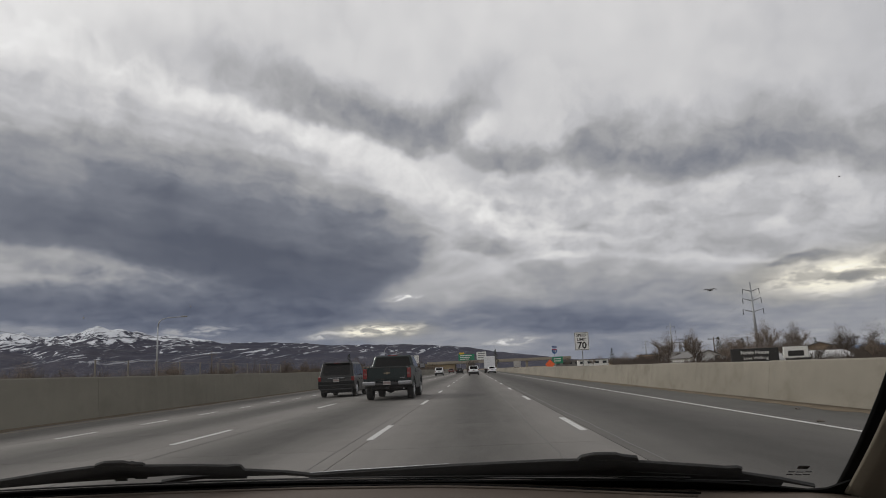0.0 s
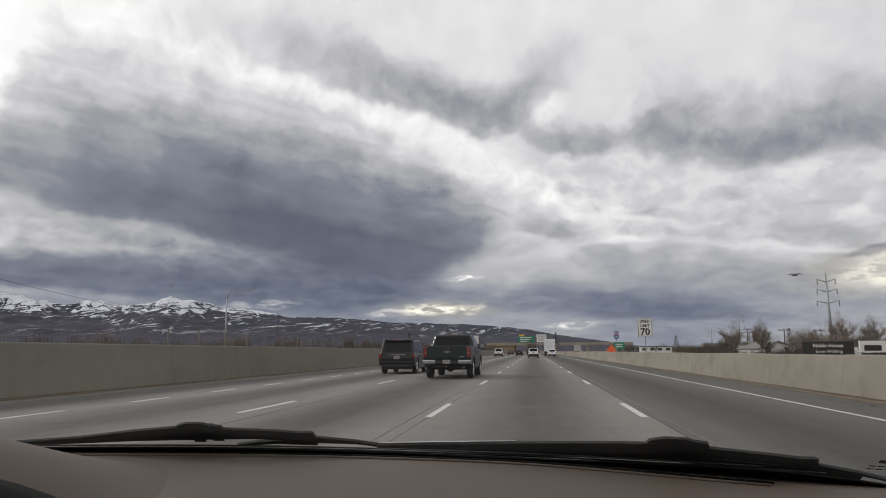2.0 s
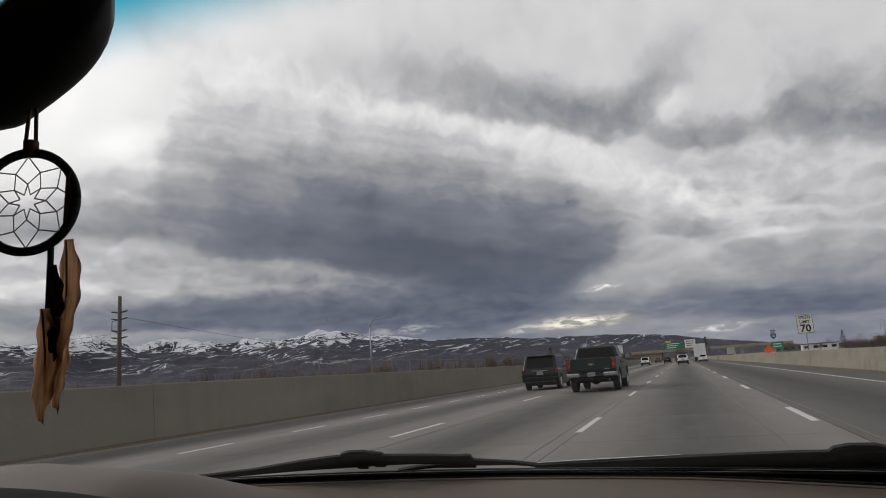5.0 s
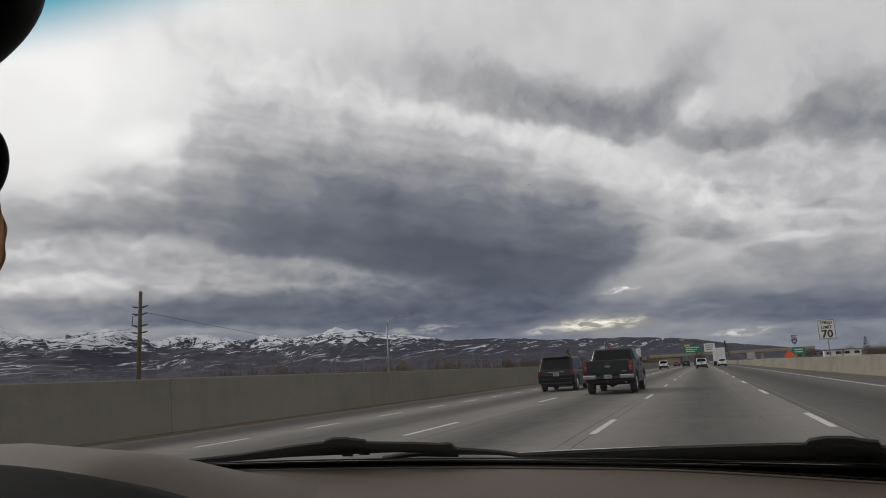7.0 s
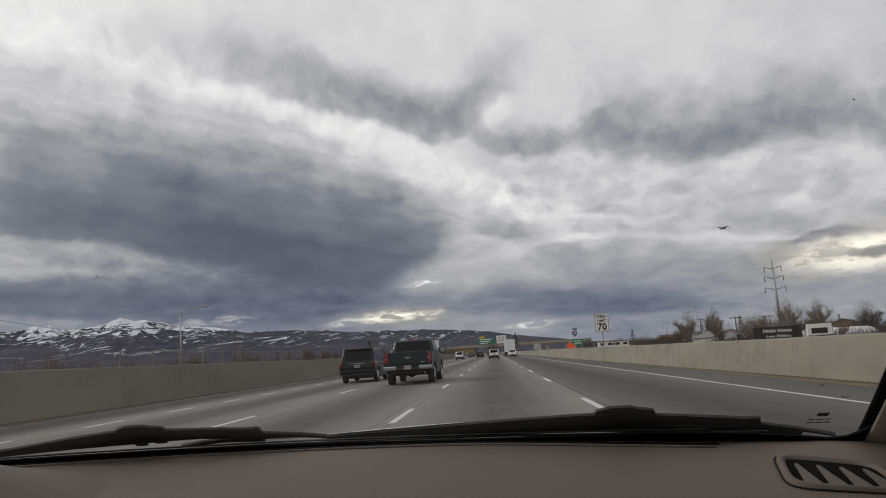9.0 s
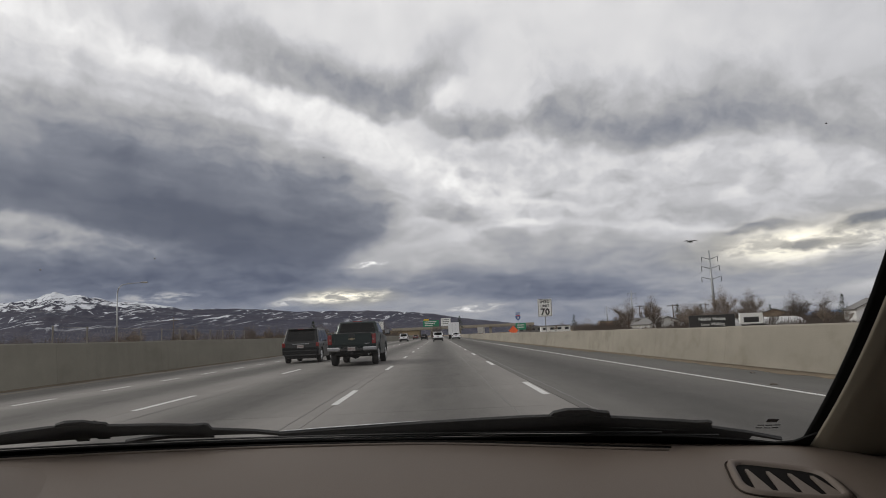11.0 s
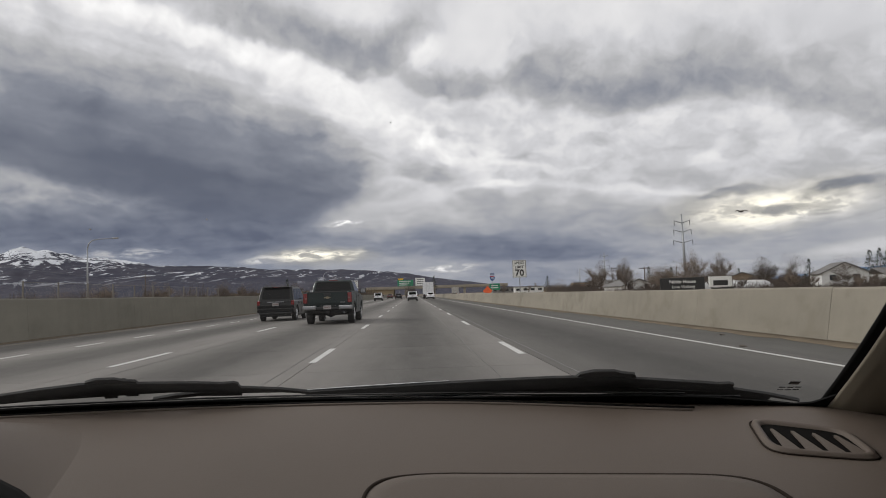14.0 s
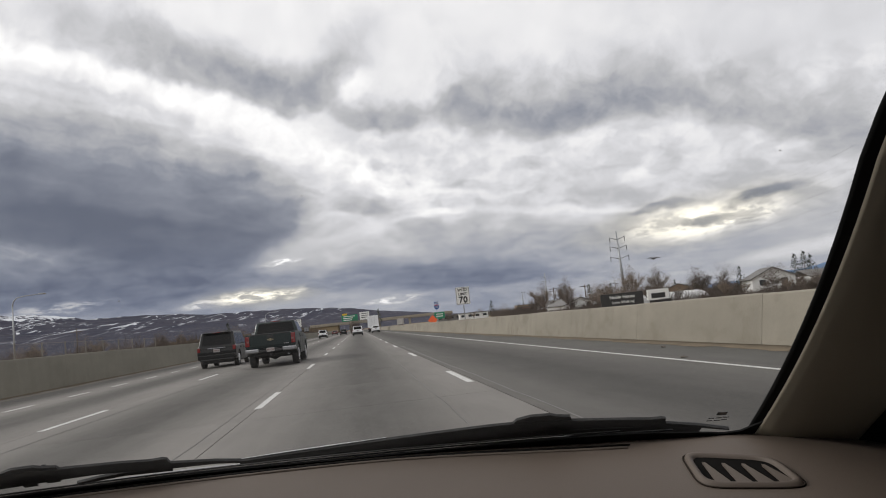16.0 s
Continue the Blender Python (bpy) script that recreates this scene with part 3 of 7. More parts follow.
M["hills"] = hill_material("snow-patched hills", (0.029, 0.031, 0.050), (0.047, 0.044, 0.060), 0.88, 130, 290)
# distance haze is mixed into these pale blue base colours
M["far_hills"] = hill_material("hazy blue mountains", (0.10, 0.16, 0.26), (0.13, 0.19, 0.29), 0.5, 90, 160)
M["dry_ground"] = material("dry winter grass", (0.20, 0.155, 0.095), 0.95, 0, 0.3, 9.0, 0.03, 22, 0.2)


def windscreen_material(name, tinted=False, clear=(0.95, 0.965, 0.955, 1)):
    m = bpy.data.materials.new(name)
    m.use_nodes = True
    k = Nodes(m.node_tree)
    tr = k.add("ShaderNodeBsdfTransparent")
    gl = k.add("ShaderNodeBsdfGlossy")
    gl.inputs["Roughness"].default_value = 0.06
    if tinted:
        co = k.add("ShaderNodeTexCoord").outputs["Object"]
        s = k.add("ShaderNodeSeparateXYZ")
        k.put(s.inputs[0], co)
        k.put(tr.inputs["Color"], k.mix(k.range(s.outputs[2], 1.366, 1.398, 0, 1, True), (0.95, 0.965, 0.955, 1), (0.04, 0.40, 0.56, 1)))
    else:
        tr.inputs["Color"].default_value = clear
    fr = k.add("ShaderNodeFresnel")
    fr.inputs["IOR"].default_value = 1.33
    mx = k.add("ShaderNodeMixShader")
    k.put(mx.inputs[0], k.math("MULTIPLY", fr.outputs[0], 0.02))
    k.put(mx.inputs[1], tr.outputs[0])
    k.put(mx.inputs[2], gl.outputs[0])
    out_ = mx.outputs[0]
    if tinted:  # an added veil on the glass imitates lens haze that lifts the blacks
        co = k.add("ShaderNodeTexCoord").outputs["Object"]
        film_ = k.noise(k.mapping(co, size=(0.25, 0.25, 0.12)), 1.0, 4, 0.6).outputs["Fac"]
        haze_bsdf = k.add("ShaderNodeBsdfTranslucent")
        haze_bsdf.inputs["Color"].default_value = (0.85, 0.83, 0.80, 1)
        veil = k.add("ShaderNodeMixShader")
        k.put(veil.inputs[0], k.range(film_, 0.3, 0.7, 0.004, 0.011))
        k.put(veil.inputs[1], out_)
        k.put(veil.inputs[2], haze_bsdf.outputs[0])
        out_ = veil.outputs[0]
    o = k.add("ShaderNodeOutputMaterial")
    k.put(o.inputs[0], out_)
    return m


M["windscreen"] = windscreen_material("windscreen glass", True)
M["side_clear"] = windscreen_material("clear side window glass", False, (0.45, 0.46, 0.45, 1))
# made-up tint: keeps side light off the dashboard's right end
M["side_blocking"] = windscreen_material("side window glass darkened to block light", False, (0.11, 0.115, 0.11, 1))


# ================= building helpers =================
def mesh_of(name, bm, mat, smooth=False):
    bmesh.ops.recalc_face_normals(bm, faces=bm.faces)
    me = bpy.data.meshes.new(name)
    bm.to_mesh(me)
    bm.free()
    if mat:
        me.materials.append(mat)
    if smooth:
        for p in me.polygons:
            p.use_smooth = True
    return me


def part(name, bm, mat, parent=None, label="", smooth=False):
    ob = new(name, mesh_of(name, bm, mat, smooth))
    ob.parent = parent
    if label:
        tagged(ob, label)
    return ob


def thing(name, label, category, m=None, group="", kind=""):
    ob = new(name)
    ob.matrix_basis = m or Matrix()
    return tagged(ob, label, category, group, kind)


def box(x0, x1, y0, y1, z0, z1, bev=0.0, bm=None):
    b = bm or bmesh.new()
    r = bmesh.ops.create_cube(b, size=1)
    bmesh.ops.transform(b, matrix=Matrix.Translation(((x0 + x1) / 2, (y0 + y1) / 2, (z0 + z1) / 2)) @ Matrix.Diagonal((x1 - x0, y1 - y0, z1 - z0, 1)), verts=r["verts"])
    if bev:
        edges = list({e for v in r["verts"] for e in v.link_edges})
        bmesh.ops.bevel(b, geom=edges, offset=bev, segments=2, affect="EDGES", profile=0.5)
    return b


def tube(pts, radii, n=8, bm=None, flat_z=1.0, caps=True):
    """A round bar along points, its radius given point by point."""
    b = bm or bmesh.new()
    pts = [Vector(p) for p in pts]
    if not hasattr(radii, "__len__"):
        radii = [radii] * len(pts)
    rings = []
    s = None
    for i, (p, r) in enumerate(zip(pts, radii)):
        d = (pts[min(i + 1, len(pts) - 1)] - pts[max(i - 1, 0)]).normalized()
        if s is None:
            s = d.cross(Vector((0, 0, 1)) if abs(d.z) < 0.9 else Vector((1, 0, 0))).normalized()
        else:
            s = (s - d * s.dot(d)).normalized()
        u = s.cross(d).normalized()
        rings.append([b.verts.new(p + s * (r * math.cos(a)) + u * (r * flat_z * math.sin(a))) for a in (2 * math.pi * k / n for k in range(n))])
    for a, c in zip(rings, rings[1:]):
        for k in range(n):
            b.faces.new((a[k], a[(k + 1) % n], c[(k + 1) % n], c[k]))
    if caps:
        b.faces.new(list(reversed(rings[0])))
        b.faces.new(rings[-1])
    return b


def prism(outline, x0, x1, bev=0.0, seg=2, narrow=None):
    """A side outline of (y, z) points drawn out from x0 to x1. narrow(z): share of the width kept at that height."""
    b = bmesh.new()
    narrow = narrow or (lambda z: 1.0)
    cx = (x0 + x1) / 2
    a = [b.verts.new((cx + (x0 - cx) * narrow(z), y, z)) for y, z in outline]
    c = [b.verts.new((cx + (x1 - cx) * narrow(z), y, z)) for y, z in outline]
    b.faces.new(a)
    b.faces.new(list(reversed(c)))
    for i in range(len(a)):
        j = (i + 1) % len(a)
        b.faces.new((a[i], c[i], c[j], a[j]))
    bmesh.ops.recalc_face_normals(b, faces=b.faces)
    if bev:
        side = [e for e in b.edges if len(e.link_faces) == 2 and any(len(f.verts) > 4 for f in e.link_faces)]
        bmesh.ops.bevel(b, geom=side, offset=bev, segments=seg, affect="EDGES", profile=0.6)
    return b


def grid(nu, nv, fn, bm=None):
    b = bm or bmesh.new()
    vs = [[b.verts.new(fn(i / nu, j / nv)) for j in range(nv + 1)] for i in range(nu + 1)]
    for i in range(nu):
        for j in range(nv):
            b.faces.new((vs[i][j], vs[i + 1][j], vs[i + 1][j + 1], vs[i][j + 1]))
    return b


def slab(bm, t):
    """Gives an open sheet a thickness t."""
    bmesh.ops.recalc_face_normals(bm, faces=bm.faces)
    bmesh.ops.solidify(bm, geom=bm.faces[:], thickness=t)
    return bm


def panel(c, u0, u1, v0, v1, out=0.006, depth=0.01, round_by=0.0):
    """A pane lying on the four-cornered face c, in shares u along c0-c1 and v along c0-c3, raised by out."""
    c = [Vector(p) for p in c]
    nrm = (c[1] - c[0]).cross(c[3] - c[0]).normalized()

    def at(u, v):
        return (c[0] * (1 - u) + c[1] * u) * (1 - v) + (c[3] * (1 - u) + c[2] * u) * v

    b = bmesh.new()
    ring = [(u0, v0), (u1, v0), (u1, v1), (u0, v1)]
    if round_by:
        k = round_by
        ring = [(u0 + k, v0), (u1 - k, v0), (u1, v0 + k), (u1, v1 - k), (u1 - k, v1), (u0 + k, v1), (u0, v1 - k), (u0, v0 + k)]
    top = [b.verts.new(at(u, v) + nrm * out) for u, v in ring]
    low = [b.verts.new(at(u, v) + nrm * (out - depth)) for u, v in ring]
    b.faces.new(top)
    b.faces.new(list(reversed(low)))
    for i in range(len(ring)):
        j = (i + 1) % len(ring)
        b.faces.new((top[i], low[i], low[j], top[j]))
    return b


def words(text, size, mat, parent, m, name="lettering", bold=0.0):
    """Raised letters in the built-in font, as a mesh. Text stands in the local x-y plane of m."""
    cu = bpy.data.curves.new(name, "FONT")
    cu.body, cu.size, cu.align_x, cu.align_y = text, size, "CENTER", "CENTER"
    cu.extrude, cu.offset, cu.resolution_u = 0.004, bold, 2
    ob = new(name, cu)
    me = bpy.data.meshes.new_from_object(ob)
    bpy.data.objects.remove(ob)
    me.materials.append(mat)
    ob = new(name, me)
    ob.parent, ob.matrix_basis = parent, m
    return ob


# ================= ground, hills =================
bm = grid(24, 36, lambda u, v: (-2600 + 5200 * u, -150 + 4900 * v ** 1.6, -0.25))
tagged(part("ground", bm, M["dry_ground"]), "dry grass plain reaching to the hills", "ground", kind="structure")


def crest(a):
    """Height of the skyline over the horizon, in degrees, along the azimuth."""
    xs = (-75, -56, -44, -42, -39.2, -37, -35.6, -33.2, -31.7, -30, -28, -26.1, -23.8, -20, -15.5, -9, -2, 1.7, 5.3, 8, 10.5, 15, 20)
    es = (4.4, 4.6, 4.6, 4.2, 3.0, 3.6, 3.9, 3.25, 3.45, 3.1, 3.5, 3.72, 3.35, 3.05, 2.6, 2.25, 1.95, 1.6, 1.05, 0.65, 0.36, 0.12, 0.05)
    return float(np.interp(a, xs, es))


def hill_point(u, v):
    a = -75 + 95 * u
    r = 2300 + 2200 * v
    full = math.tan(radians(crest(a))) * 4150 * 1.13
    rise = min(1.0, (r - 2300) / 1850) ** 1.35
    if r > 4150:
        rise = 1.0 - (r - 4150) / 900
    p = Vector((math.sin(radians(a)) * r, math.cos(radians(a)) * r, 0))
    wild = float(np.interp(a, (-34, -24, -14), (1.0, 0.7, 0.3)))  # peaks on the left, a level ridge toward the right
    ridge = 1 - abs(noise.fractal(Vector((a * 0.11, v * 2.0, 3.0)), 0.9, 2.1, 5)) * 1.1
    rough = noise.fractal(Vector((p.x / 420, p.y / 420, 0.5)), 0.8, 2.1, 6)
    p.z = -2 + full * rise * (0.945 + 0.36 * wild * (ridge - 0.79)) + full * 0.07 * wild * rough * rise + (6 * wild * rough if rise > 0.1 else 0)
    p.z += 3 * rise * noise.noise(Vector((p.x / 60, p.y / 90, 2.0)))
    p.z += 9 * wild * rise * (1 - abs(noise.noise(Vector((p.x / 240, p.y / 300, 4.0)))) * 2)
    return p


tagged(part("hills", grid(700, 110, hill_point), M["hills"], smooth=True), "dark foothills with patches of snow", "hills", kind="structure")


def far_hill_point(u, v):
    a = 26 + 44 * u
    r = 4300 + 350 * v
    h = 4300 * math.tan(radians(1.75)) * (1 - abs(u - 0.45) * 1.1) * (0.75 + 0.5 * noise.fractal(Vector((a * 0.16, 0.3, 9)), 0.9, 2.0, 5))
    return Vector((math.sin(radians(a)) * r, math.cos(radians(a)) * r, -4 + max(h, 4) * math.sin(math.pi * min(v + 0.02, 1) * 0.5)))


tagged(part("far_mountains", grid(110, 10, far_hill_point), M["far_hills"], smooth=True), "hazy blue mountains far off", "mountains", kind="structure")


# ================= own car: the cabin that the view is from =================
CX = -0.40  # the car's middle line


def glass_base(x):
    return 1.0 - 0.28 * (x - CX) ** 2


def glass_at(x, z, out=0.0):
    """A point of the windscreen, moved outward by out."""
    return Vector((x, glass_base(x) - 1.5 * (z - 0.98) + out * 0.55, z + out * 0.83))


def edge_x(z):
    u = z - 0.97
    v = min(u, 0.27)
    return 0.4405 - 0.16 * v - 0.62 * v * v - 0.30 * (u - v)


def dash_z(x, y):
    t = max(glass_base(x) + 0.01 - y, 0.0)
    side = max(x - 0.42, 0.0)
    lift = min(max((0.32 - x) / 0.34, 0.0), 1.0)
    return 0.972 + 0.008 * lift * lift * (3 - 2 * lift) - 0.10 * t - 0.36 * t * t - 0.9 * side * side


car = thing("car", "car seen from its passenger seat, taupe dashboard, silver bonnet", "car")


def dash_point(u, v):
    x = -1.36 + 2.02 * u
    y = glass_base(x) + 0.03 - v * (glass_base(x) - 0.18)
    return Vector((x, y, dash_z(x, y)))


dashboard = part("dashboard", slab(grid(64, 48, dash_point), 0.02), M["dash"], car, "taupe grained vinyl dashboard", True)


def on_dash(x, y, lift=0.002):
    return Vector((x, y, dash_z(x, y) + lift))


# defroster slot along the glass: a flat strip, its depth painted as near-black shade
def defrost(u, v):
    x = -1.15 + 1.456 * u
    y = glass_base(x) - 0.017 - 0.006 * v * min(1.0, (1 - u) * 14)
    return on_dash(x, y, 0.0025)


part("defroster_slot", slab(grid(40, 1, defrost), 0.004), M["recess_shade"], dashboard, "defroster slot, its shade painted near black")
part("defroster_lip", tube([on_dash(-1.15 + 1.45 * k / 40, glass_base(-1.15 + 1.45 * k / 40) - 0.026, 0.0005) for k in range(41)], 0.0022, 6), M["dash"], dashboard, "", True)

# cover of the passenger airbag: a slightly raised pad, a dark bar round it painted as a shaded groove
pad = []
for k in range(60):
    a = 2 * math.pi * k / 60
    cu, cv = math.cos(a), math.sin(a)
    sx = math.copysign(abs(cu) ** 0.28, cu)
    sy = math.copysign(abs(cv) ** 0.28, cv)
    x = 0.105 + 0.192 * sx
    y = 0.556 + 0.152 * sy - 0.20 * (x - 0.1)
    pad.append((x, y))
part("airbag_groove", tube([on_dash(x, y, -0.0005) for x, y in pad + pad[:1]], 0.0024, 6), M["groove"], dashboard, "dark groove round the airbag cover", True)
bm = bmesh.new()
rings = []
for s, lift in ((0.985, 0.000), (0.97, 0.003), (0.90, 0.0045), (0.6, 0.005), (0.3, 0.005), (0.02, 0.005)):
    cxp, cyp = 0.105, 0.556
    rings.append([bm.verts.new(on_dash(cxp + (x - cxp) * s, cyp + (y - cyp) * s, lift)) for x, y in pad])
for a, c in zip(rings, rings[1:]):
    for k in range(60):
        bm.faces.new((a[k], a[(k + 1) % 60], c[(k + 1) % 60], c[k]))
part("airbag_cover", bm, M["dash"], dashboard, "", True)

# side air vent: rounded slanted frame, flat cavity with its shade painted near black, four fins
VENT = [Vector((0.340, 0.789)), Vector((0.416, 0.724)), Vector((0.409, 0.653)), Vector((0.317, 0.703))]


def vent_xy(u, v):
    return (VENT[0] * (1 - u) + VENT[1] * u) * (1 - v) + (VENT[3] * (1 - u) + VENT[2] * u) * v


def vent_ring(s, lift):
    res = []
    for k in range(40):
        a = 2 * math.pi * k / 40
        cu, cv = math.cos(a), math.sin(a)
        p = vent_xy(0.5 + 0.5 * s * math.copysign(abs(cu) ** 0.4, cu), 0.5 + 0.5 * s * math.copysign(abs(cv) ** 0.4, cv))
        res.append(on_dash(p.x, p.y, lift))
    return res


vent = part("air_vent", tube(vent_ring(1.0, 0.001) + vent_ring(1.0, 0.001)[:1], 0.0009, 6), M["groove"], dashboard, "oblong side air vent with fins", True)
bm = bmesh.new()
prev = None
for s, lift in ((0.98, 0.000), (0.95, 0.004), (0.88, 0.005), (0.82, 0.0035), (0.80, 0.0005)):
    ringv = [bm.verts.new(p) for p in vent_ring(s, lift)]
    if prev:
        for k in range(40):
            bm.faces.new((prev[k], prev[(k + 1) % 40], ringv[(k + 1) % 40], ringv[k]))
    prev = ringv
part("vent_frame", bm, M["dash"], vent, "", True)
bm = bmesh.new()
bm.faces.new([bm.verts.new(p) for p in vent_ring(0.84, 0.0009)])
part("vent_cavity", slab(bm, 0.001), M["recess_shade"], vent)
for k in range(4):
    u = 0.22 + 0.195 * k
    near0, near1, far0, far1 = vent_xy(u - 0.045, 0.87), vent_xy(u + 0.105, 0.87), vent_xy(u - 0.05, 0.38), vent_xy(u - 0.02, 0.38)
    bm = bmesh.new()
    lo = [bm.verts.new(on_dash(p.x, p.y, 0.0022)) for p in (near0, near1, far1, far0)]
    tip = [bm.verts.new(on_dash(p.x, p.y, 0.0045)) for p in (far0, far1)]
    bm.faces.new(lo)
    bm.faces.new((lo[3], lo[2], tip[1], tip[0]))
    bm.faces.new((lo[0], lo[3], tip[0]))
    bm.faces.new((lo[1], tip[1], lo[2]))
    bm.faces.new((lo[0], tip[0], tip[1], lo[1]))
    part("vent_fin", bm, M["dash"], vent)

# hump over the driver's instruments: taupe top; the shade of its near face is painted black
def hump_z(x, y):
    w = min(max((-0.36 - x) / 0.26, 0.0), 1.0)
    w = w * w * (3 - 2 * w)
    crest_z = 1.043 - 0.085 * (x + 0.80) if x > -0.80 else 1.043 - 0.05 * (-0.80 - x)
    far, top = 0.95, 0.7475
    base = dash_z(x, min(y, far))
    if y >= top:
        z0 = dash_z(x, far)
        z = z0 + (crest_z - z0) * math.sin(min(1.0, max(0.0, (far - y) / (far - top))) * math.pi / 2)
    else:
        z = crest_z - 0.26 * ((top - y) / 0.2475) ** 2.2
    return base * (1 - w) + z * w - 0.004 * (1 - w)


hump = part("instrument_hood", slab(grid(40, 30, lambda u, v: (-1.22 + 0.95 * u, 0.95 - 0.29 * v, hump_z(-1.22 + 0.95 * u, 0.95 - 0.29 * v))), 0.006), M["dash"], car, "taupe hump over the instruments", True)
bm = grid(28, 14, lambda u, v: (-0.79 + 0.50 * math.cos(math.pi * u) * (1 - 0.10 * v), 0.46 + 0.22 * v,
                                0.80 + (0.223 + 0.02 * v - 0.08 * max(v - 0.7, 0)) * max(math.sin(math.pi * u), 0.0) ** 0.42))
part("instrument_face", slab(bm, 0.012), M["black_and_shade"], hump, "hood before the instruments, its shade painted black", True)


# windscreen, black edge band, cowl
def screen_point(u, v):
    z = 0.955 + 0.505 * v
    xr = edge_x(z) + 0.012
    xl = 2 * CX - xr
    x = xl + (xr - xl) * u
    return glass_at(x, z)


screen = part("windshield", grid(40, 20, screen_point), M["windscreen"], car, "clear windscreen with a blue tinted top band", True)
screen.visible_shadow = False


def band_point(u, v):
    x = -1.24 + 1.685 * u
    top = float(np.interp(x, (-0.9, -0.5, -0.15, -0.02, 0.17, 0.25, 0.325, 0.385, 0.42, 0.43, 0.445), (0.989, 0.9885, 0.986, 0.9835, 0.9855, 0.9868, 0.9856, 0.981, 0.977, 0.980, 0.992)))
    z = 0.950 + (top - 0.950) * v
    return glass_at(x, z, -0.003)


part("black_edge_band", slab(grid(110, 3, band_point), 0.002), M["frit"], screen, "black ceramic band along the glass")
part("cowl", slab(grid(30, 4, lambda u, v: glass_at(-1.26 + 1.72 * u, 0.966 - 0.015 * v, 0.006) + Vector((0, 0.10 * v, -0.005 * v))), 0.006), M["black_and_shade"], car, "black plastic cowl under the wipers")


# wipers: a bent arm, a clip, a blade carrier and a rubber
def plank(pts, half):
    """A flat-sided bar along (x, z) points on the glass: half heights point by point, standing off the glass."""
    b_ = bmesh.new()
    rows_ = []
    for (x, z), h in zip(pts, half):
        rows_.append([b_.verts.new(glass_at(x, z + dz_ * h, o)) for dz_, o in ((-1, 0.0100), (-1, 0.0128), (-0.45, 0.0145), (0.5, 0.0145), (1, 0.0132), (1, 0.0100))])
    for r0, r1 in zip(rows_, rows_[1:]):
        for k in range(6):
            b_.faces.new((r0[k], r0[(k + 1) % 6], r1[(k + 1) % 6], r1[k]))
    b_.faces.new(rows_[0])
    b_.faces.new(list(reversed(rows_[-1])))
    return b_


def bar_between(top, low, steps):
    """A bar whose upper and lower edges follow two lines of (x, z) points on the glass."""
    xs = sorted({round(x, 4) for x, _ in top} | {top[0][0] + (top[-1][0] - top[0][0]) * k / steps for k in range(steps + 1)})
    hi = [float(np.interp(x, [p[0] for p in top], [p[1] for p in top])) for x in xs]
    lo = [float(np.interp(x, [p[0] for p in low], [p[1] for p in low])) for x in xs]
    return plank([(x, (h + l) / 2) for x, h, l in zip(xs, hi, lo)], [max((h - l) / 2, 0.0008) for h, l in zip(hi, lo)])


def wiper(top, low, clip_x, clip_z, bracket, rubber):
    """A parked wiper: blade carrier with a clip and rivets, small brackets, the rubber under it."""
    w = part("wiper", bar_between(top, low, 24), M["wiper"], car, "weathered black wiper blade and arm")
    b = plank([(clip_x - 0.034, clip_z - 0.006), (clip_x - 0.026, clip_z - 0.001), (clip_x - 0.012, clip_z + 0.0006), (clip_x + 0.012, clip_z + 0.0006), (clip_x + 0.020, clip_z - 0.001), (clip_x + 0.036, clip_z - 0.002), (clip_x + 0.039, clip_z - 0.004)],
              [0.004, 0.0095, 0.0115, 0.0115, 0.0105, 0.0095, 0.0070])
    bmesh.ops.translate(b, verts=b.verts, vec=(0, -0.0012, 0.0018))
    clip = part("wiper_clip", b, M["wiper"], w)
    for s_ in (-0.010, 0.018):
        part("rivet", tube([glass_at(clip_x + s_, clip_z + 0.003, 0.0220) + Vector((0, -0.003, 0)), glass_at(clip_x + s_, clip_z + 0.003, 0.014)], 0.0026, 10), M["black"], clip)
    for x_, z_ in ((-0.006, -0.0135), (0.022, -0.0115)):
        part("clip_tab", plank([(clip_x + x_ - 0.008, clip_z + z_), (clip_x + x_ + 0.008, clip_z + z_)], [0.0018, 0.0018]), M["wiper"], clip)
    part("wiper_bracket", plank(bracket, [0.0012] + [0.0024] * (len(bracket) - 2) + [0.0014]), M["wiper"], w)
    if rubber:
        part("wiper_rubber", bar_between(rubber[0], rubber[1], 20), M["rubber"], w, "black wiper rubber")
    x1, z1 = top[-4][0], top[-4][1]
    part("end_cap", plank([(x1 - 0.020, z1 - 0.0070), (x1 - 0.004, z1 - 0.0066), (x1 + 0.001, z1 - 0.0072)], [0.0085, 0.0090, 0.0080]), M["wiper"], w)
    return w


wiper(((-0.74, 0.979), (-0.60, 0.989), (-0.51, 1.000), (-0.455, 1.005), (-0.42, 1.006), (-0.381, 1.0035), (-0.31, 1.0010), (-0.256, 0.9970), (-0.253, 0.9915), (-0.20, 0.9868), (-0.152, 0.9790)),
      ((-0.74, 0.974), (-0.60, 0.980), (-0.52, 0.9835), (-0.45, 0.9850), (-0.40, 0.9865), (-0.34, 0.9880), (-0.26, 0.9825), (-0.20, 0.9818), (-0.152, 0.9770)), -0.420, 0.9975,
      ((-0.375, 0.9765), (-0.345, 0.9800), (-0.314, 0.9825), (-0.285, 0.9815), (-0.255, 0.9800)), None)
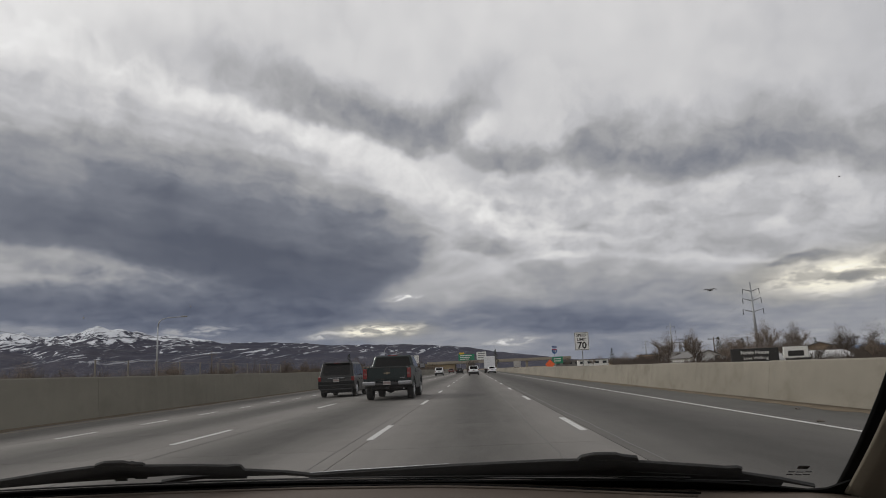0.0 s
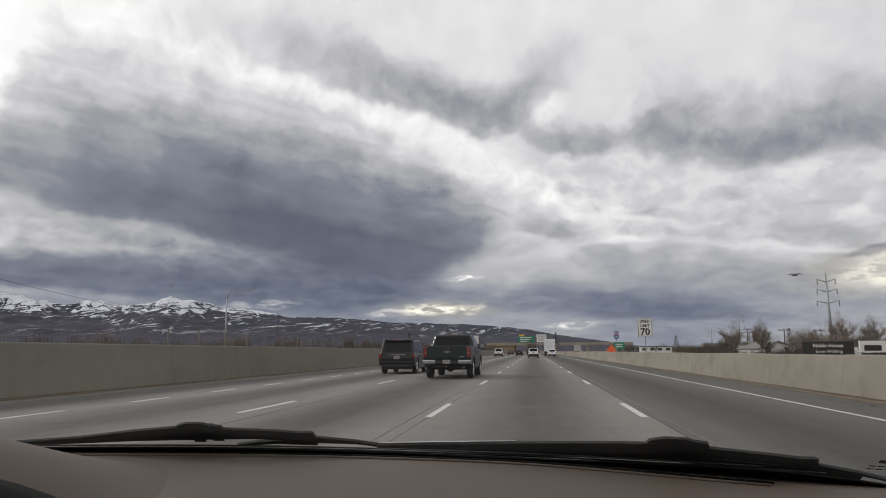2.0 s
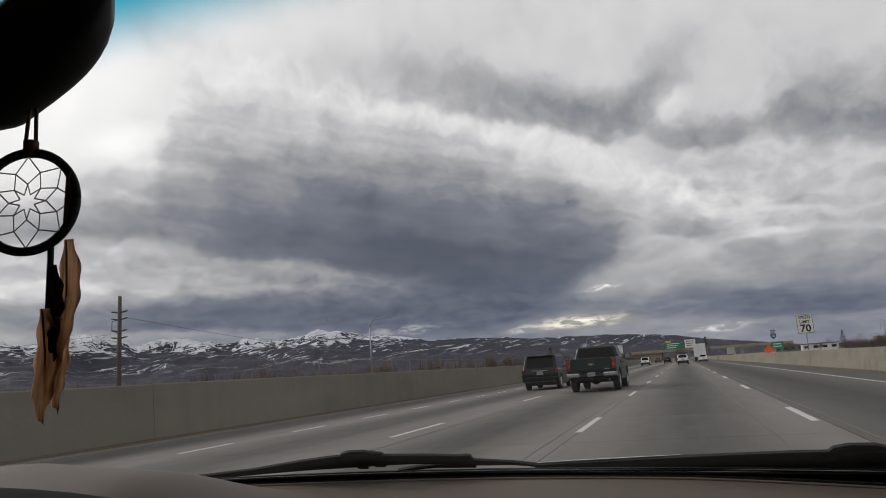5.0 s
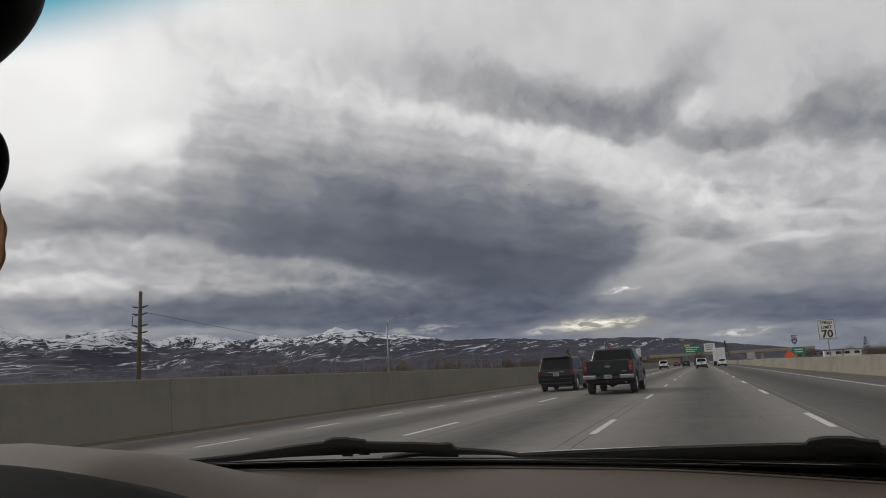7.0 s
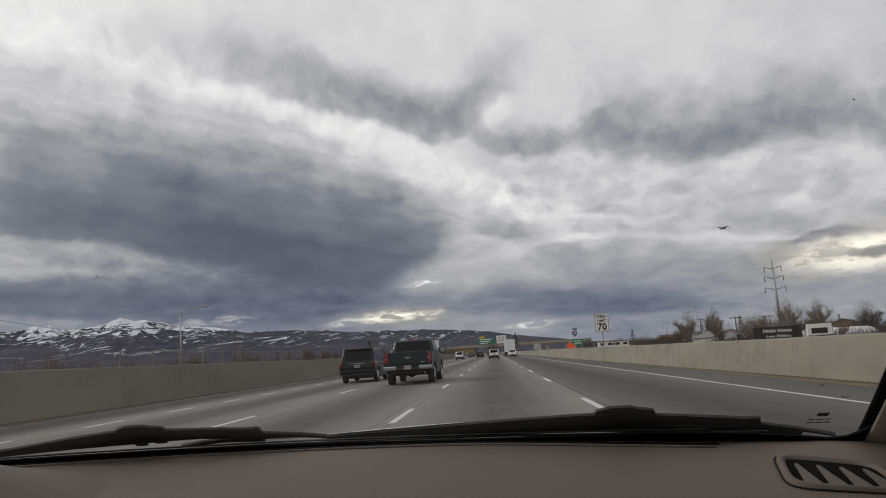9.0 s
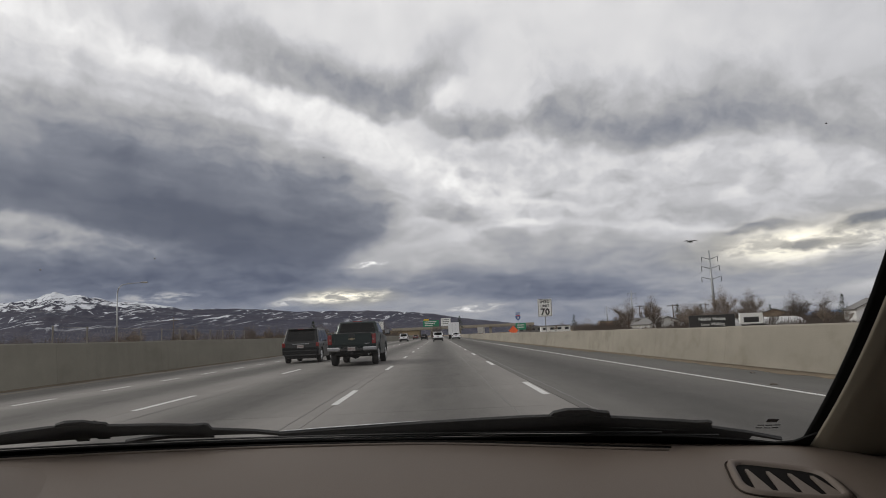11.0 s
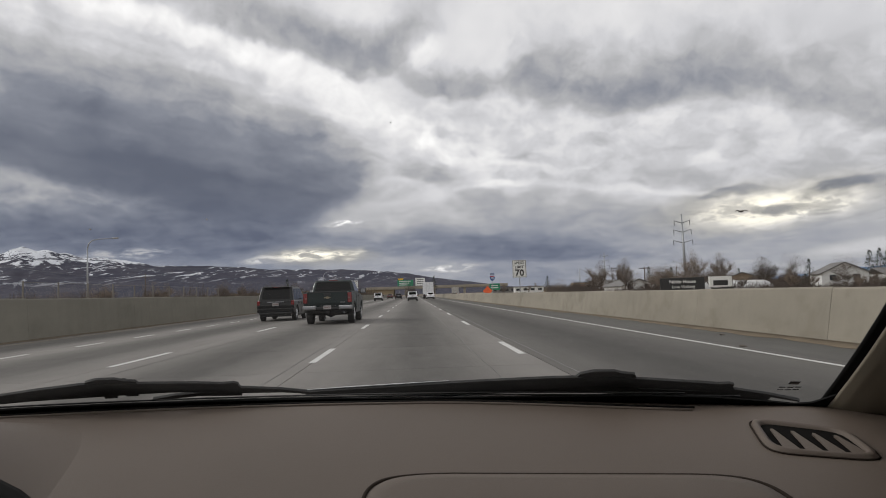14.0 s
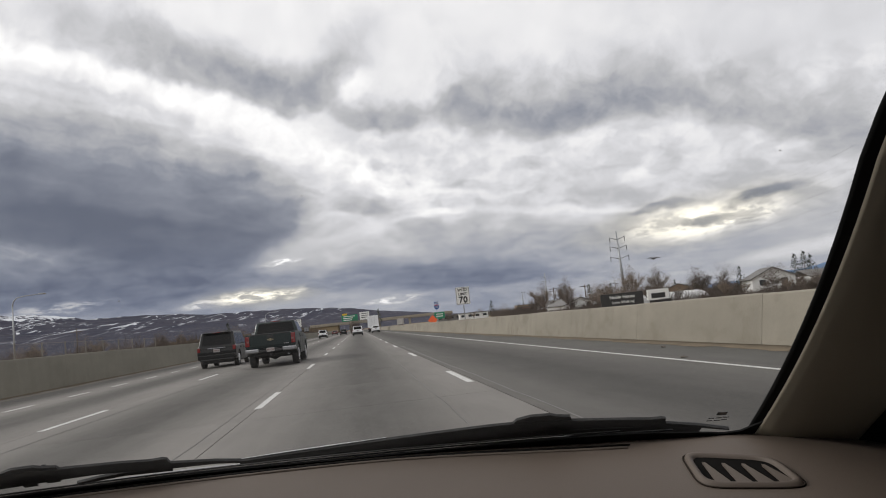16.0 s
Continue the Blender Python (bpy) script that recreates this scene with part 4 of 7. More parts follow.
wiper(((-0.175, 0.9805), (-0.05, 0.9868), (0.03, 0.9915), (0.07, 0.9935), (0.15, 0.9975), (0.215, 0.9985), (0.247, 0.9955), (0.32, 0.9900), (0.352, 0.9868), (0.356, 0.9812), (0.395, 0.9745), (0.432, 0.9655)),
      ((-0.175, 0.9785), (-0.05, 0.9800), (0.07, 0.9790), (0.12, 0.9815), (0.19, 0.9850), (0.30, 0.9800), (0.355, 0.9760), (0.395, 0.9712), (0.432, 0.9640)), 0.205, 0.9925,
      ((0.06, 0.9830), (0.075, 0.9805), (0.11, 0.9800), (0.15, 0.9825)), (((-0.17, 0.9790), (0.07, 0.9796), (0.19, 0.9845), (0.355, 0.9762), (0.40, 0.9705)), ((-0.17, 0.9745), (0.05, 0.9728), (0.17, 0.9750), (0.345, 0.9690), (0.40, 0.9650))))
# pale strip added in place of sky gleaming on the bonnet's rear edge
part("metal_spine", tube([glass_at(x, z, 0.0135) for x, z in ((-0.172, 0.9808), (-0.11, 0.9842), (-0.05, 0.9872), (0.02, 0.9912))], [0.0004, 0.0009, 0.0009, 0.0003], 6), M["alloy"], car, "bright strip for the gleam of the bonnet edge")
for zz, ln in ((0.9850, 0.30), (0.9815, 0.36)):  # rubber strips of the cowl under the wipers
    part("cowl_strip", tube([glass_at(-1.10 + (1.10 + ln) * k / 30, zz + 0.003 * (1 - k / 30), 0.001) for k in range(31)], 0.0012, 5), M["wiper"], car)


# bonnet ahead of the cowl
def bonnet_point(u, v):
    x = CX + (u - 0.5) * 1.44
    y = glass_base(x) + 0.09 + 1.0 * v
    return Vector((x, y, 0.948 - 0.05 * v - 0.11 * v * v - 0.055 * (2 * u - 1) ** 2 - 0.02 * abs(2 * u - 1) ** 6))


part("bonnet", slab(grid(40, 24, bonnet_point), 0.01), M["hood_paint"], car, "silver car bonnet", True)


# pillar beside the passenger: black gasket, then padded beige trim
def pillar_sheet(offs):
    def fn(u, v):
        z = 0.93 + 0.60 * v
        i = min(int(u * (len(offs) - 1)), len(offs) - 2)
        f = u * (len(offs) - 1) - i
        ox = offs[i][0] * (1 - f) + offs[i + 1][0] * f
        oy = offs[i][1] * (1 - f) + offs[i + 1][1] * f
        p = glass_at(edge_x(z), z)
        return Vector((p.x + ox, p.y + oy, z))
    return fn


part("gasket", slab(grid(4, 24, pillar_sheet([(0.002, 0.003), (0.008, -0.003), (0.014, -0.009)])), 0.003), M["frit"], car, "black windscreen gasket", True)
part("pillar", slab(grid(20, 30, pillar_sheet([(0.010, -0.006), (0.018, -0.018), (0.033, -0.034), (0.056, -0.048), (0.082, -0.058), (0.108, -0.064)])), 0.006), M["trim"], car, "beige padded windscreen pillar", True)
# black sheet added for the dark region between pillar and door
part("door_seal", slab(grid(6, 30, pillar_sheet([(0.108, -0.064), (0.125, -0.074), (0.150, -0.16), (0.165, -0.30), (0.175, -0.50), (0.18, -0.80)])), 0.006), M["black_and_shade"], car, "black sheet for the shade beside the pillar", True)
part("pillar_gasket", slab(grid(4, 24, lambda u, v: (2 * CX - pillar_sheet([(-0.004, 0.006), (0.02, -0.012)])(u, v).x, pillar_sheet([(-0.004, 0.006), (0.02, -0.012)])(u, v).y, 0.93 + 0.60 * v)), 0.004), M["frit"], car)
part("pillar_trim", slab(grid(8, 24, lambda u, v: (2 * CX - pillar_sheet([(0.016, -0.008), (0.09, -0.09), (0.12, -0.24)])(u, v).x, pillar_sheet([(0.016, -0.008), (0.09, -0.09), (0.12, -0.24)])(u, v).y, 0.93 + 0.60 * v)), 0.008), M["trim"], car, "", True)

# inside mirror
def mirror_point(u, v):
    """Housing of the mirror: a long rounded shell, lower toward the driver."""
    a = 2 * math.pi * v
    s = abs(2 * u - 1) ** 5
    x = -0.335 - 0.27 * u
    grow = max(1e-3, 1 - abs(2 * u - 1) ** 7) ** 0.5
    zc = 1.394 - 0.040 * min(u * 3, 1.0)
    return Vector((x, 0.378 + 0.022 * grow * math.copysign(abs(math.cos(a)) ** 0.7, math.cos(a)), zc + 0.045 * grow * math.copysign(abs(math.sin(a)) ** 0.6, math.sin(a))))


NEAR = Matrix.Translation((0, -0.014, 1.12)) @ Matrix.Scale(0.67, 4) @ Matrix.Translation((0, 0.014, -1.12))
bm = grid(40, 28, mirror_point)
bmesh.ops.transform(bm, matrix=NEAR, verts=bm.verts)
bmesh.ops.translate(bm, verts=bm.verts, vec=(-0.002, 0, 0.0075))
part("rear_view_mirror", bm, M["black"], car, "black inside mirror", True)
part("mirror_stem", tube([(-0.33, 0.258, 1.30), (-0.36, 0.275, 1.35), (-0.42, 0.30, 1.44)], 0.009, 8), M["black"], car, "", True)

# marks on the glass: maker's label as bars, dried insect, specks
label_m = M["glass_mark"]
for row, (n, zz) in enumerate(((1, 1.004), (3, 0.998), (3, 0.9945))):
    for k in range(n):
        wdt = 0.010 if n == 1 else 0.0060
        xc = 0.398 + (k - (n - 1) / 2) * 0.0075
        ht = 0.0040 if n == 1 else 0.0012
        bm = bmesh.new()
        bm.faces.new([bm.verts.new(glass_at(xc + sx * wdt / 2, zz + sz * ht / 2, -0.0015)) for sx, sz in ((-1, -1), (1, -1), (1, 1), (-1, 1))])
        part("glass_label", slab(bm, 0.0004), label_m, screen, "small unreadable glass mark")
bm = bmesh.new()
for a, ln in ((12, 0.0050), (165, 0.0052), (200, 0.0022), (-20, 0.0026), (80, 0.0012)):
    ca, sa_ = math.cos(radians(a)), math.sin(radians(a))
    x0, z0 = 0.246, 1.176
    tube([glass_at(x0, z0, 0.001), glass_at(x0 + ca * ln * 0.5, z0 + sa_ * ln * 0.35 + 0.0003, 0.002), glass_at(x0 + ca * ln, z0 + sa_ * ln * 0.6, 0.001)], [0.0006, 0.0004, 0.0002], 5, bm)
part("insect_splat", bm, M["insect"], screen, "dried insect stuck on the glass")
for x, z, r in ((0.03, 1.345, 0.0008), (0.17, 1.335, 0.0009), (-0.33, 1.185, 0.0008), (-0.22, 1.19, 0.0006), (0.30, 1.24, 0.0006), (-0.05, 1.25, 0.0005)):
    bm = tube([glass_at(x - r, z, 0.001), glass_at(x, z + r * 0.2, 0.0015), glass_at(x + r, z, 0.001)], [r * 0.3, r * 0.8, r * 0.3], 6)
    part("dirt_speck", bm, M["thread"] if z < 1.2 else M["scrap"], screen, "speck of dirt on the glass")

# dream catcher hung from the mirror
catcher = thing("dream_catcher", "small dream catcher with brown feathers hanging from the mirror", "dream catcher", NEAR)
RC, RR = Vector((-0.4005, 0.372, 1.2575)), 0.0336
part("hoop", tube([RC + Vector((math.cos(2 * math.pi * k / 40) * RR, 0.25 * math.cos(2 * math.pi * k / 40) * RR, math.sin(2 * math.pi * k / 40) * RR * 1.05)) for k in range(41)], 0.0033, 8), M["ring"], catcher, "black leather-wound hoop", True)
bm = bmesh.new()
prev_r = None
for s, turn in ((0.97, 0.0), (0.66, 0.5), (0.38, 1.0), (0.16, 1.5)):
    ringp = [RC + Vector((math.cos(2 * math.pi * (k + turn) / 8) * RR * s, 0.25 * math.cos(2 * math.pi * (k + turn) / 8) * RR * s, math.sin(2 * math.pi * (k + turn) / 8) * RR * s)) for k in range(8)]
    if prev_r:
        for k in range(8):
            tube([prev_r[k], ringp[k]], 0.0005, 4, bm)
            tube([prev_r[(k + 1) % 8], ringp[k]], 0.0005, 4, bm)
    prev_r = ringp
part("web", bm, M["thread"], catcher, "pale thread web")
for dxc in (-0.004, 0.006):
    part("cord", tube([RC + Vector((dxc, 0, RR * 1.02)), RC + Vector((dxc * 0.6, 0.002, RR + 0.035))], 0.0014, 6), M["cord"], catcher, "brown leather cord", True)
part("knot", tube([RC + Vector((0.002, 0, RR * 0.98)), RC + Vector((0.002, 0, RR + 0.010))], 0.005, 8), M["cord"], catcher, "", True)
part("bead", tube([RC + Vector((0.030, 0.006, 0.018)), RC + Vector((0.028, 0.006, -0.02))], 0.0022, 8), M["cord"], catcher, "", True)


def feather(top, length, width, lean, mat, name="feather"):
    def fn(u, v):
        s = u
        w_ = width * (math.sin(math.pi * min(s * 0.93 + 0.06, 1.0)) ** 0.6) * (1.0 if s < 0.9 else 1 - (s - 0.9) * 4)
        wob = 0.0012 * math.sin(23 * s + 9 * v)
        return Vector((top[0] + lean * s * length + (v - 0.5) * w_ + wob, top[1] + 0.003 * math.sin(5 * s) + 0.002 * abs(v - 0.5), top[2] - s * length))
    f_ = part(name, slab(grid(22, 6, fn), 0.0006), mat, catcher, "", True)
    part("quill", tube([fn(0, 0.5), fn(0.5, 0.5), fn(1, 0.5)], [0.0008, 0.0007, 0.0003], 5), M["cord"], f_)
    return f_


feather((-0.373, 0.380, 1.229), 0.082, 0.019, -0.03, M["feather"])
feather((-0.384, 0.378, 1.212), 0.060, 0.011, 0.08, M["feather_dark"])
feather((-0.386, 0.374, 1.182), 0.074, 0.020, 0.04, M["feather"])
feather((-0.379, 0.378, 1.176), 0.060, 0.014, 0.06, M["feather"])
part("feather_tie", tube([(-0.385, 0.378, 1.228), (-0.386, 0.378, 1.175)], 0.0022, 6), M["ring"], catcher, "", True)


# ================= vehicles on the road =================
def wheel(parent, x, y, r, w, side):
    """Tyre with rounded shoulders; rim with spokes; hub."""
    prof = [(r * 0.62, 0.42), (r * 0.90, 0.5), (r * 0.985, 0.42), (r, 0.2), (r, -0.2), (r * 0.985, -0.42), (r * 0.90, -0.5), (r * 0.62, -0.42)]
    b = bmesh.new()
    n = 28
    rings = [[b.verts.new((x + s * w, y + math.cos(2 * math.pi * k / n) * q, r + math.sin(2 * math.pi * k / n) * q)) for q, s in prof] for k in range(n)]
    for k in range(n):
        a, c = rings[k], rings[(k + 1) % n]
        for i in range(len(prof)):
            j = (i + 1) % len(prof)
            b.faces.new((a[i], a[j], c[j], c[i]))
    wh = part("wheel", b, M["rubber"], parent, "", True)
    xo = x + side * w * 0.40
    b = bmesh.new()
    for k in range(5):
        a = 2 * math.pi * k / 5 + 0.3
        p0 = Vector((xo, y, r))
        tip = Vector((xo - side * 0.01, y + math.cos(a) * r * 0.60, r + math.sin(a) * r * 0.60))
        tube([p0 + Vector((side * 0.01, 0, 0)), tip], [r * 0.13, r * 0.10], 6, b)
    tube([(xo - side * 0.03, y, r), (xo + side * 0.025, y, r)], r * 0.15, 12, b)
    ring_p = [(xo, y + math.cos(2 * math.pi * k / 24) * r * 0.60, r + math.sin(2 * math.pi * k / 24) * r * 0.60) for k in range(25)]
    tube(ring_p, r * 0.05, 6, b)
    part("rim", b, M["alloy"], wh, "", True)
    b = bmesh.new()
    tube([(xo - side * 0.06, y, r), (xo - side * 0.05, y, r)], r * 0.6, 20, b)
    part("brake_disc", b, M["black"], wh)
    return wh


def arch(y, r, zc, n=9):
    """Points of a wheel opening, from front to rear, for an outline that runs along the sill to the rear."""
    return [(y + r * math.cos(math.pi * k / (n - 1)), zc + r * math.sin(math.pi * k / (n - 1))) for k in range(n)]


def plate_with_bars(parent, y, z, w=0.31, h=0.155, ink="plate_ink"):
    p = part("license_plate", box(-w / 2, w / 2, y - 0.012, y, z - h / 2, z + h / 2, 0.006), M["plate"], parent, "licence plate with plain bars")
    for k in range(6):
        x = -w * 0.36 + w * 0.144 * k
        part("bar", box(x - w * 0.045, x + w * 0.045, y - 0.016, y - 0.010, z - h * 0.22, z + h * 0.2), M[ink], p)
    return p


def frustum(b0, b1, z0, z1, t0, t1, hw0, hw1):
    """Corners of a cabin: base from y b0 to b1, roof from t0 to t1."""
    low = [Vector((-hw0, b0, z0)), Vector((hw0, b0, z0)), Vector((hw0, b1, z0)), Vector((-hw0, b1, z0))]
    top = [Vector((-hw1, t0, z1)), Vector((hw1, t0, z1)), Vector((hw1, t1, z1)), Vector((-hw1, t1, z1))]
    return low, top


def cabin(low, top, bev, crown=0.03):
    b = bmesh.new()
    lv = [b.verts.new(p) for p in low]
    tv = [b.verts.new(p) for p in top]
    b.faces.new(list(reversed(lv)))
    b.faces.new(tv)
    for i in range(4):
        j = (i + 1) % 4
        b.faces.new((lv[i], lv[j], tv[j], tv[i]))
    bmesh.ops.bevel(b, geom=[e for e in b.edges if e.verts[0] in tv or e.verts[1] in tv], offset=bev, segments=3, affect="EDGES", profile=0.6)
    return b


def side_faces(low, top):
    rear = (low[0], low[1], top[1], top[0])
    right = (low[1], low[2], top[2], top[1])
    front = (low[2], low[3], top[3], top[2])
    left = (low[3], low[0], top[0], top[3])
    return rear, right, front, left


def pickup(m):
    t = thing("pickup_truck", "dark grey-green crew cab pickup truck driving on the freeway", "pickup truck", m)
    W2 = 1.0
    out = [(0.10, 0.62), (0.03, 0.80), (0.03, 1.30), (0.10, 1.335), (2.02, 1.335), (2.06, 1.30), (4.15, 1.26), (5.1, 1.20), (5.62, 1.10), (5.74, 0.95), (5.74, 0.56), (5.55, 0.50)]
    out += arch(4.72, 0.50, 0.48) + [(4.15, 0.47), (1.75, 0.47)] + arch(1.18, 0.50, 0.48)
    body = part("body", prism(out, -W2, W2, 0.05, 2, lambda z: 1.0 - 0.05 * max(z - 0.95, 0) - 0.06 * max(0.75 - z, 0)), M["pickup_paint"], t)
    part("bed_hollow", box(-0.80, 0.80, 0.16, 1.98, 1.30, 1.342, 0.01), M["black"], body, "dark open cargo bed")
    for sx in (-1, 1):
        part("bed_rail", box(sx * 0.92 - 0.07, sx * 0.92 + 0.07, 0.06, 2.0, 1.328, 1.352, 0.01), M["black"], body)
    gate = part("tailgate", box(-0.80, 0.80, -0.005, 0.05, 0.84, 1.315, 0.02), M["pickup_paint"], t)
    part("gate_cap", box(-0.80, 0.80, -0.012, 0.07, 1.300, 1.345, 0.012), M["black"], gate, "black tailgate cap")
    part("gate_handle", box(-0.13, 0.13, -0.016, 0.0, 1.165, 1.275, 0.012), M["black"], gate, "black tailgate handle")
    b = box(-0.13, 0.13, -0.018, -0.004, 1.075, 1.115, 0.006)
    box(-0.055, 0.055, -0.019, -0.005, 1.050, 1.140, 0.006, b)
    part("emblem", b, M["gold"], gate, "plain gold emblem")
    part("gate_crease", box(-0.78, 0.78, -0.010, 0.0, 0.925, 0.940, 0.003), M["pickup_paint"], gate)
    part("badge", box(0.52, 0.72, -0.010, 0.0, 0.885, 0.910, 0.003), M["chrome"], gate)
    for sx in (-1, 1):
        lamp = part("tail_light", box(sx * 0.905 - 0.085, sx * 0.905 + 0.085, -0.006, 0.16, 0.88, 1.29, 0.02), M["lamp_red"], t, "red tail lamp")
        part("reverse_lens", box(sx * 0.88 - 0.05, sx * 0.88 + 0.05, -0.010, 0.0, 1.03, 1.11, 0.008), M["lamp_dim"], lamp)
        part("lamp_surround", box(sx * 0.905 - 0.095, sx * 0.905 + 0.095, 0.002, 0.10, 0.865, 1.305, 0.02), M["pickup_paint"], lamp)
    bumper = part("bumper", box(-0.98, 0.98, -0.14, 0.10, 0.60, 0.72, 0.03), M["black"], t, "rear bumper with chrome corners")
    for sx in (-1, 1):
        part("bumper_corner", box(min(sx * 0.46, sx * 1.0), max(sx * 0.46, sx * 1.0), -0.16, 0.12, 0.60, 0.775, 0.045), M["chrome"], bumper, "chrome bumper corner")
    part("step_pad", box(-0.34, 0.34, -0.15, 0.06, 0.735, 0.765, 0.01), M["black"], bumper)
    plate_with_bars(t, -0.15, 0.70)
    low, top = frustum(2.02, 4.28, 1.28, 1.845, 2.16, 3.62, 0.955, 0.79)
    cab = part("cab", cabin(low, top, 0.07), M["pickup_paint"], t, "", False)
    rear, right, front, left = side_faces(low, top)
    part("rear_window", panel(rear, 0.07, 0.93, 0.16, 0.88, 0.006, 0.01, 0.04), M["glass_dark"], cab, "dark tinted rear window")
    part("windscreen", panel(front, 0.06, 0.94, 0.08, 0.9, 0.006, 0.01, 0.03), M["glass_dark"], cab)
    for f, rev in ((right, False), (left, True)):
        for u0, u1 in ((0.09, 0.46), (0.50, 0.90)):
            if rev:
                u0, u1 = 1 - u1, 1 - u0
            part("side_window", panel(f, u0, u1, 0.10, 0.86, 0.006, 0.01, 0.03), M["glass_dark"], cab)
    part("brake_light", box(-0.20, 0.20, 2.18, 2.26, 1.83, 1.862, 0.008), M["lamp_red"], cab, "high red brake lamp")
    for sx in (-1, 1):
        mir = part("side_mirror", box(sx * 1.17 - 0.13, sx * 1.17 + 0.13, 3.72, 3.86, 1.25, 1.49, 0.04), M["black"], t, "black door mirror")
        part("mirror_glass", box(sx * 1.17 - 0.10, sx * 1.17 + 0.10, 3.712, 3.722, 1.28, 1.46), M["chrome"], mir)
        part("mirror_arm", box(min(sx * 0.94, sx * 1.06), max(sx * 0.94, sx * 1.06), 3.76, 3.84, 1.29, 1.34), M["black"], mir)
        for y0, y1 in ((2.08, 3.02), (3.06, 4.10)):
            d = part("door", box(min(sx * 0.985, sx * 1.008), max(sx * 0.985, sx * 1.008), y0, y1, 0.56, 1.24, 0.008), M["pickup_paint"], t)
            part("door_handle", box(min(sx * 1.0, sx * 1.03), max(sx * 1.0, sx * 1.03), y0 + 0.06, y0 + 0.26, 1.10, 1.15, 0.01), M["black"], d)
        part("sill", box(min(sx * 0.9, sx * 1.0), max(sx * 0.9, sx * 1.0), 1.78, 4.12, 0.42, 0.50, 0.02), M["black"], t)
        for yc in (1.18, 4.72):
            fl = tube([(sx * 0.985, y, z) for y, z in arch(yc, 0.51, 0.48)], 0.035, 6)
            part("fender_flare", fl, M["pickup_paint"], t, "", True)
            part("wheel_well", box(min(sx * 0.55, sx * 0.90), max(sx * 0.55, sx * 0.90), yc - 0.42, yc + 0.42, 0.48, 0.98, 0.05), M["black"], t)
        wheel(t, sx * 0.86, 1.18, 0.40, 0.27, sx)
        wheel(t, sx * 0.86, 4.72, 0.40, 0.27, sx)
    part("axle", tube([(-0.8, 1.18, 0.40), (-0.2, 1.18, 0.40), (0, 1.18, 0.40), (0.2, 1.18, 0.40), (0.8, 1.18, 0.40)], [0.05, 0.06, 0.16, 0.06, 0.05], 10), M["black"], t, "", True)
    part("exhaust", tube([(0.62, 0.9, 0.46), (0.66, 0.12, 0.46)], 0.035, 8), M["pole_steel"], t)
    part("hitch", box(-0.05, 0.05, -0.10, 0.3, 0.46, 0.56, 0.01), M["black"], t)
    part("underbody", box(-0.7, 0.7, 0.3, 5.4, 0.44, 0.60, 0.03), M["black"], t)
    part("spare_wheel", tube([(0, 0.72, 0.42), (0, 0.72, 0.58)], 0.34, 18), M["rubber"], t)
    return t


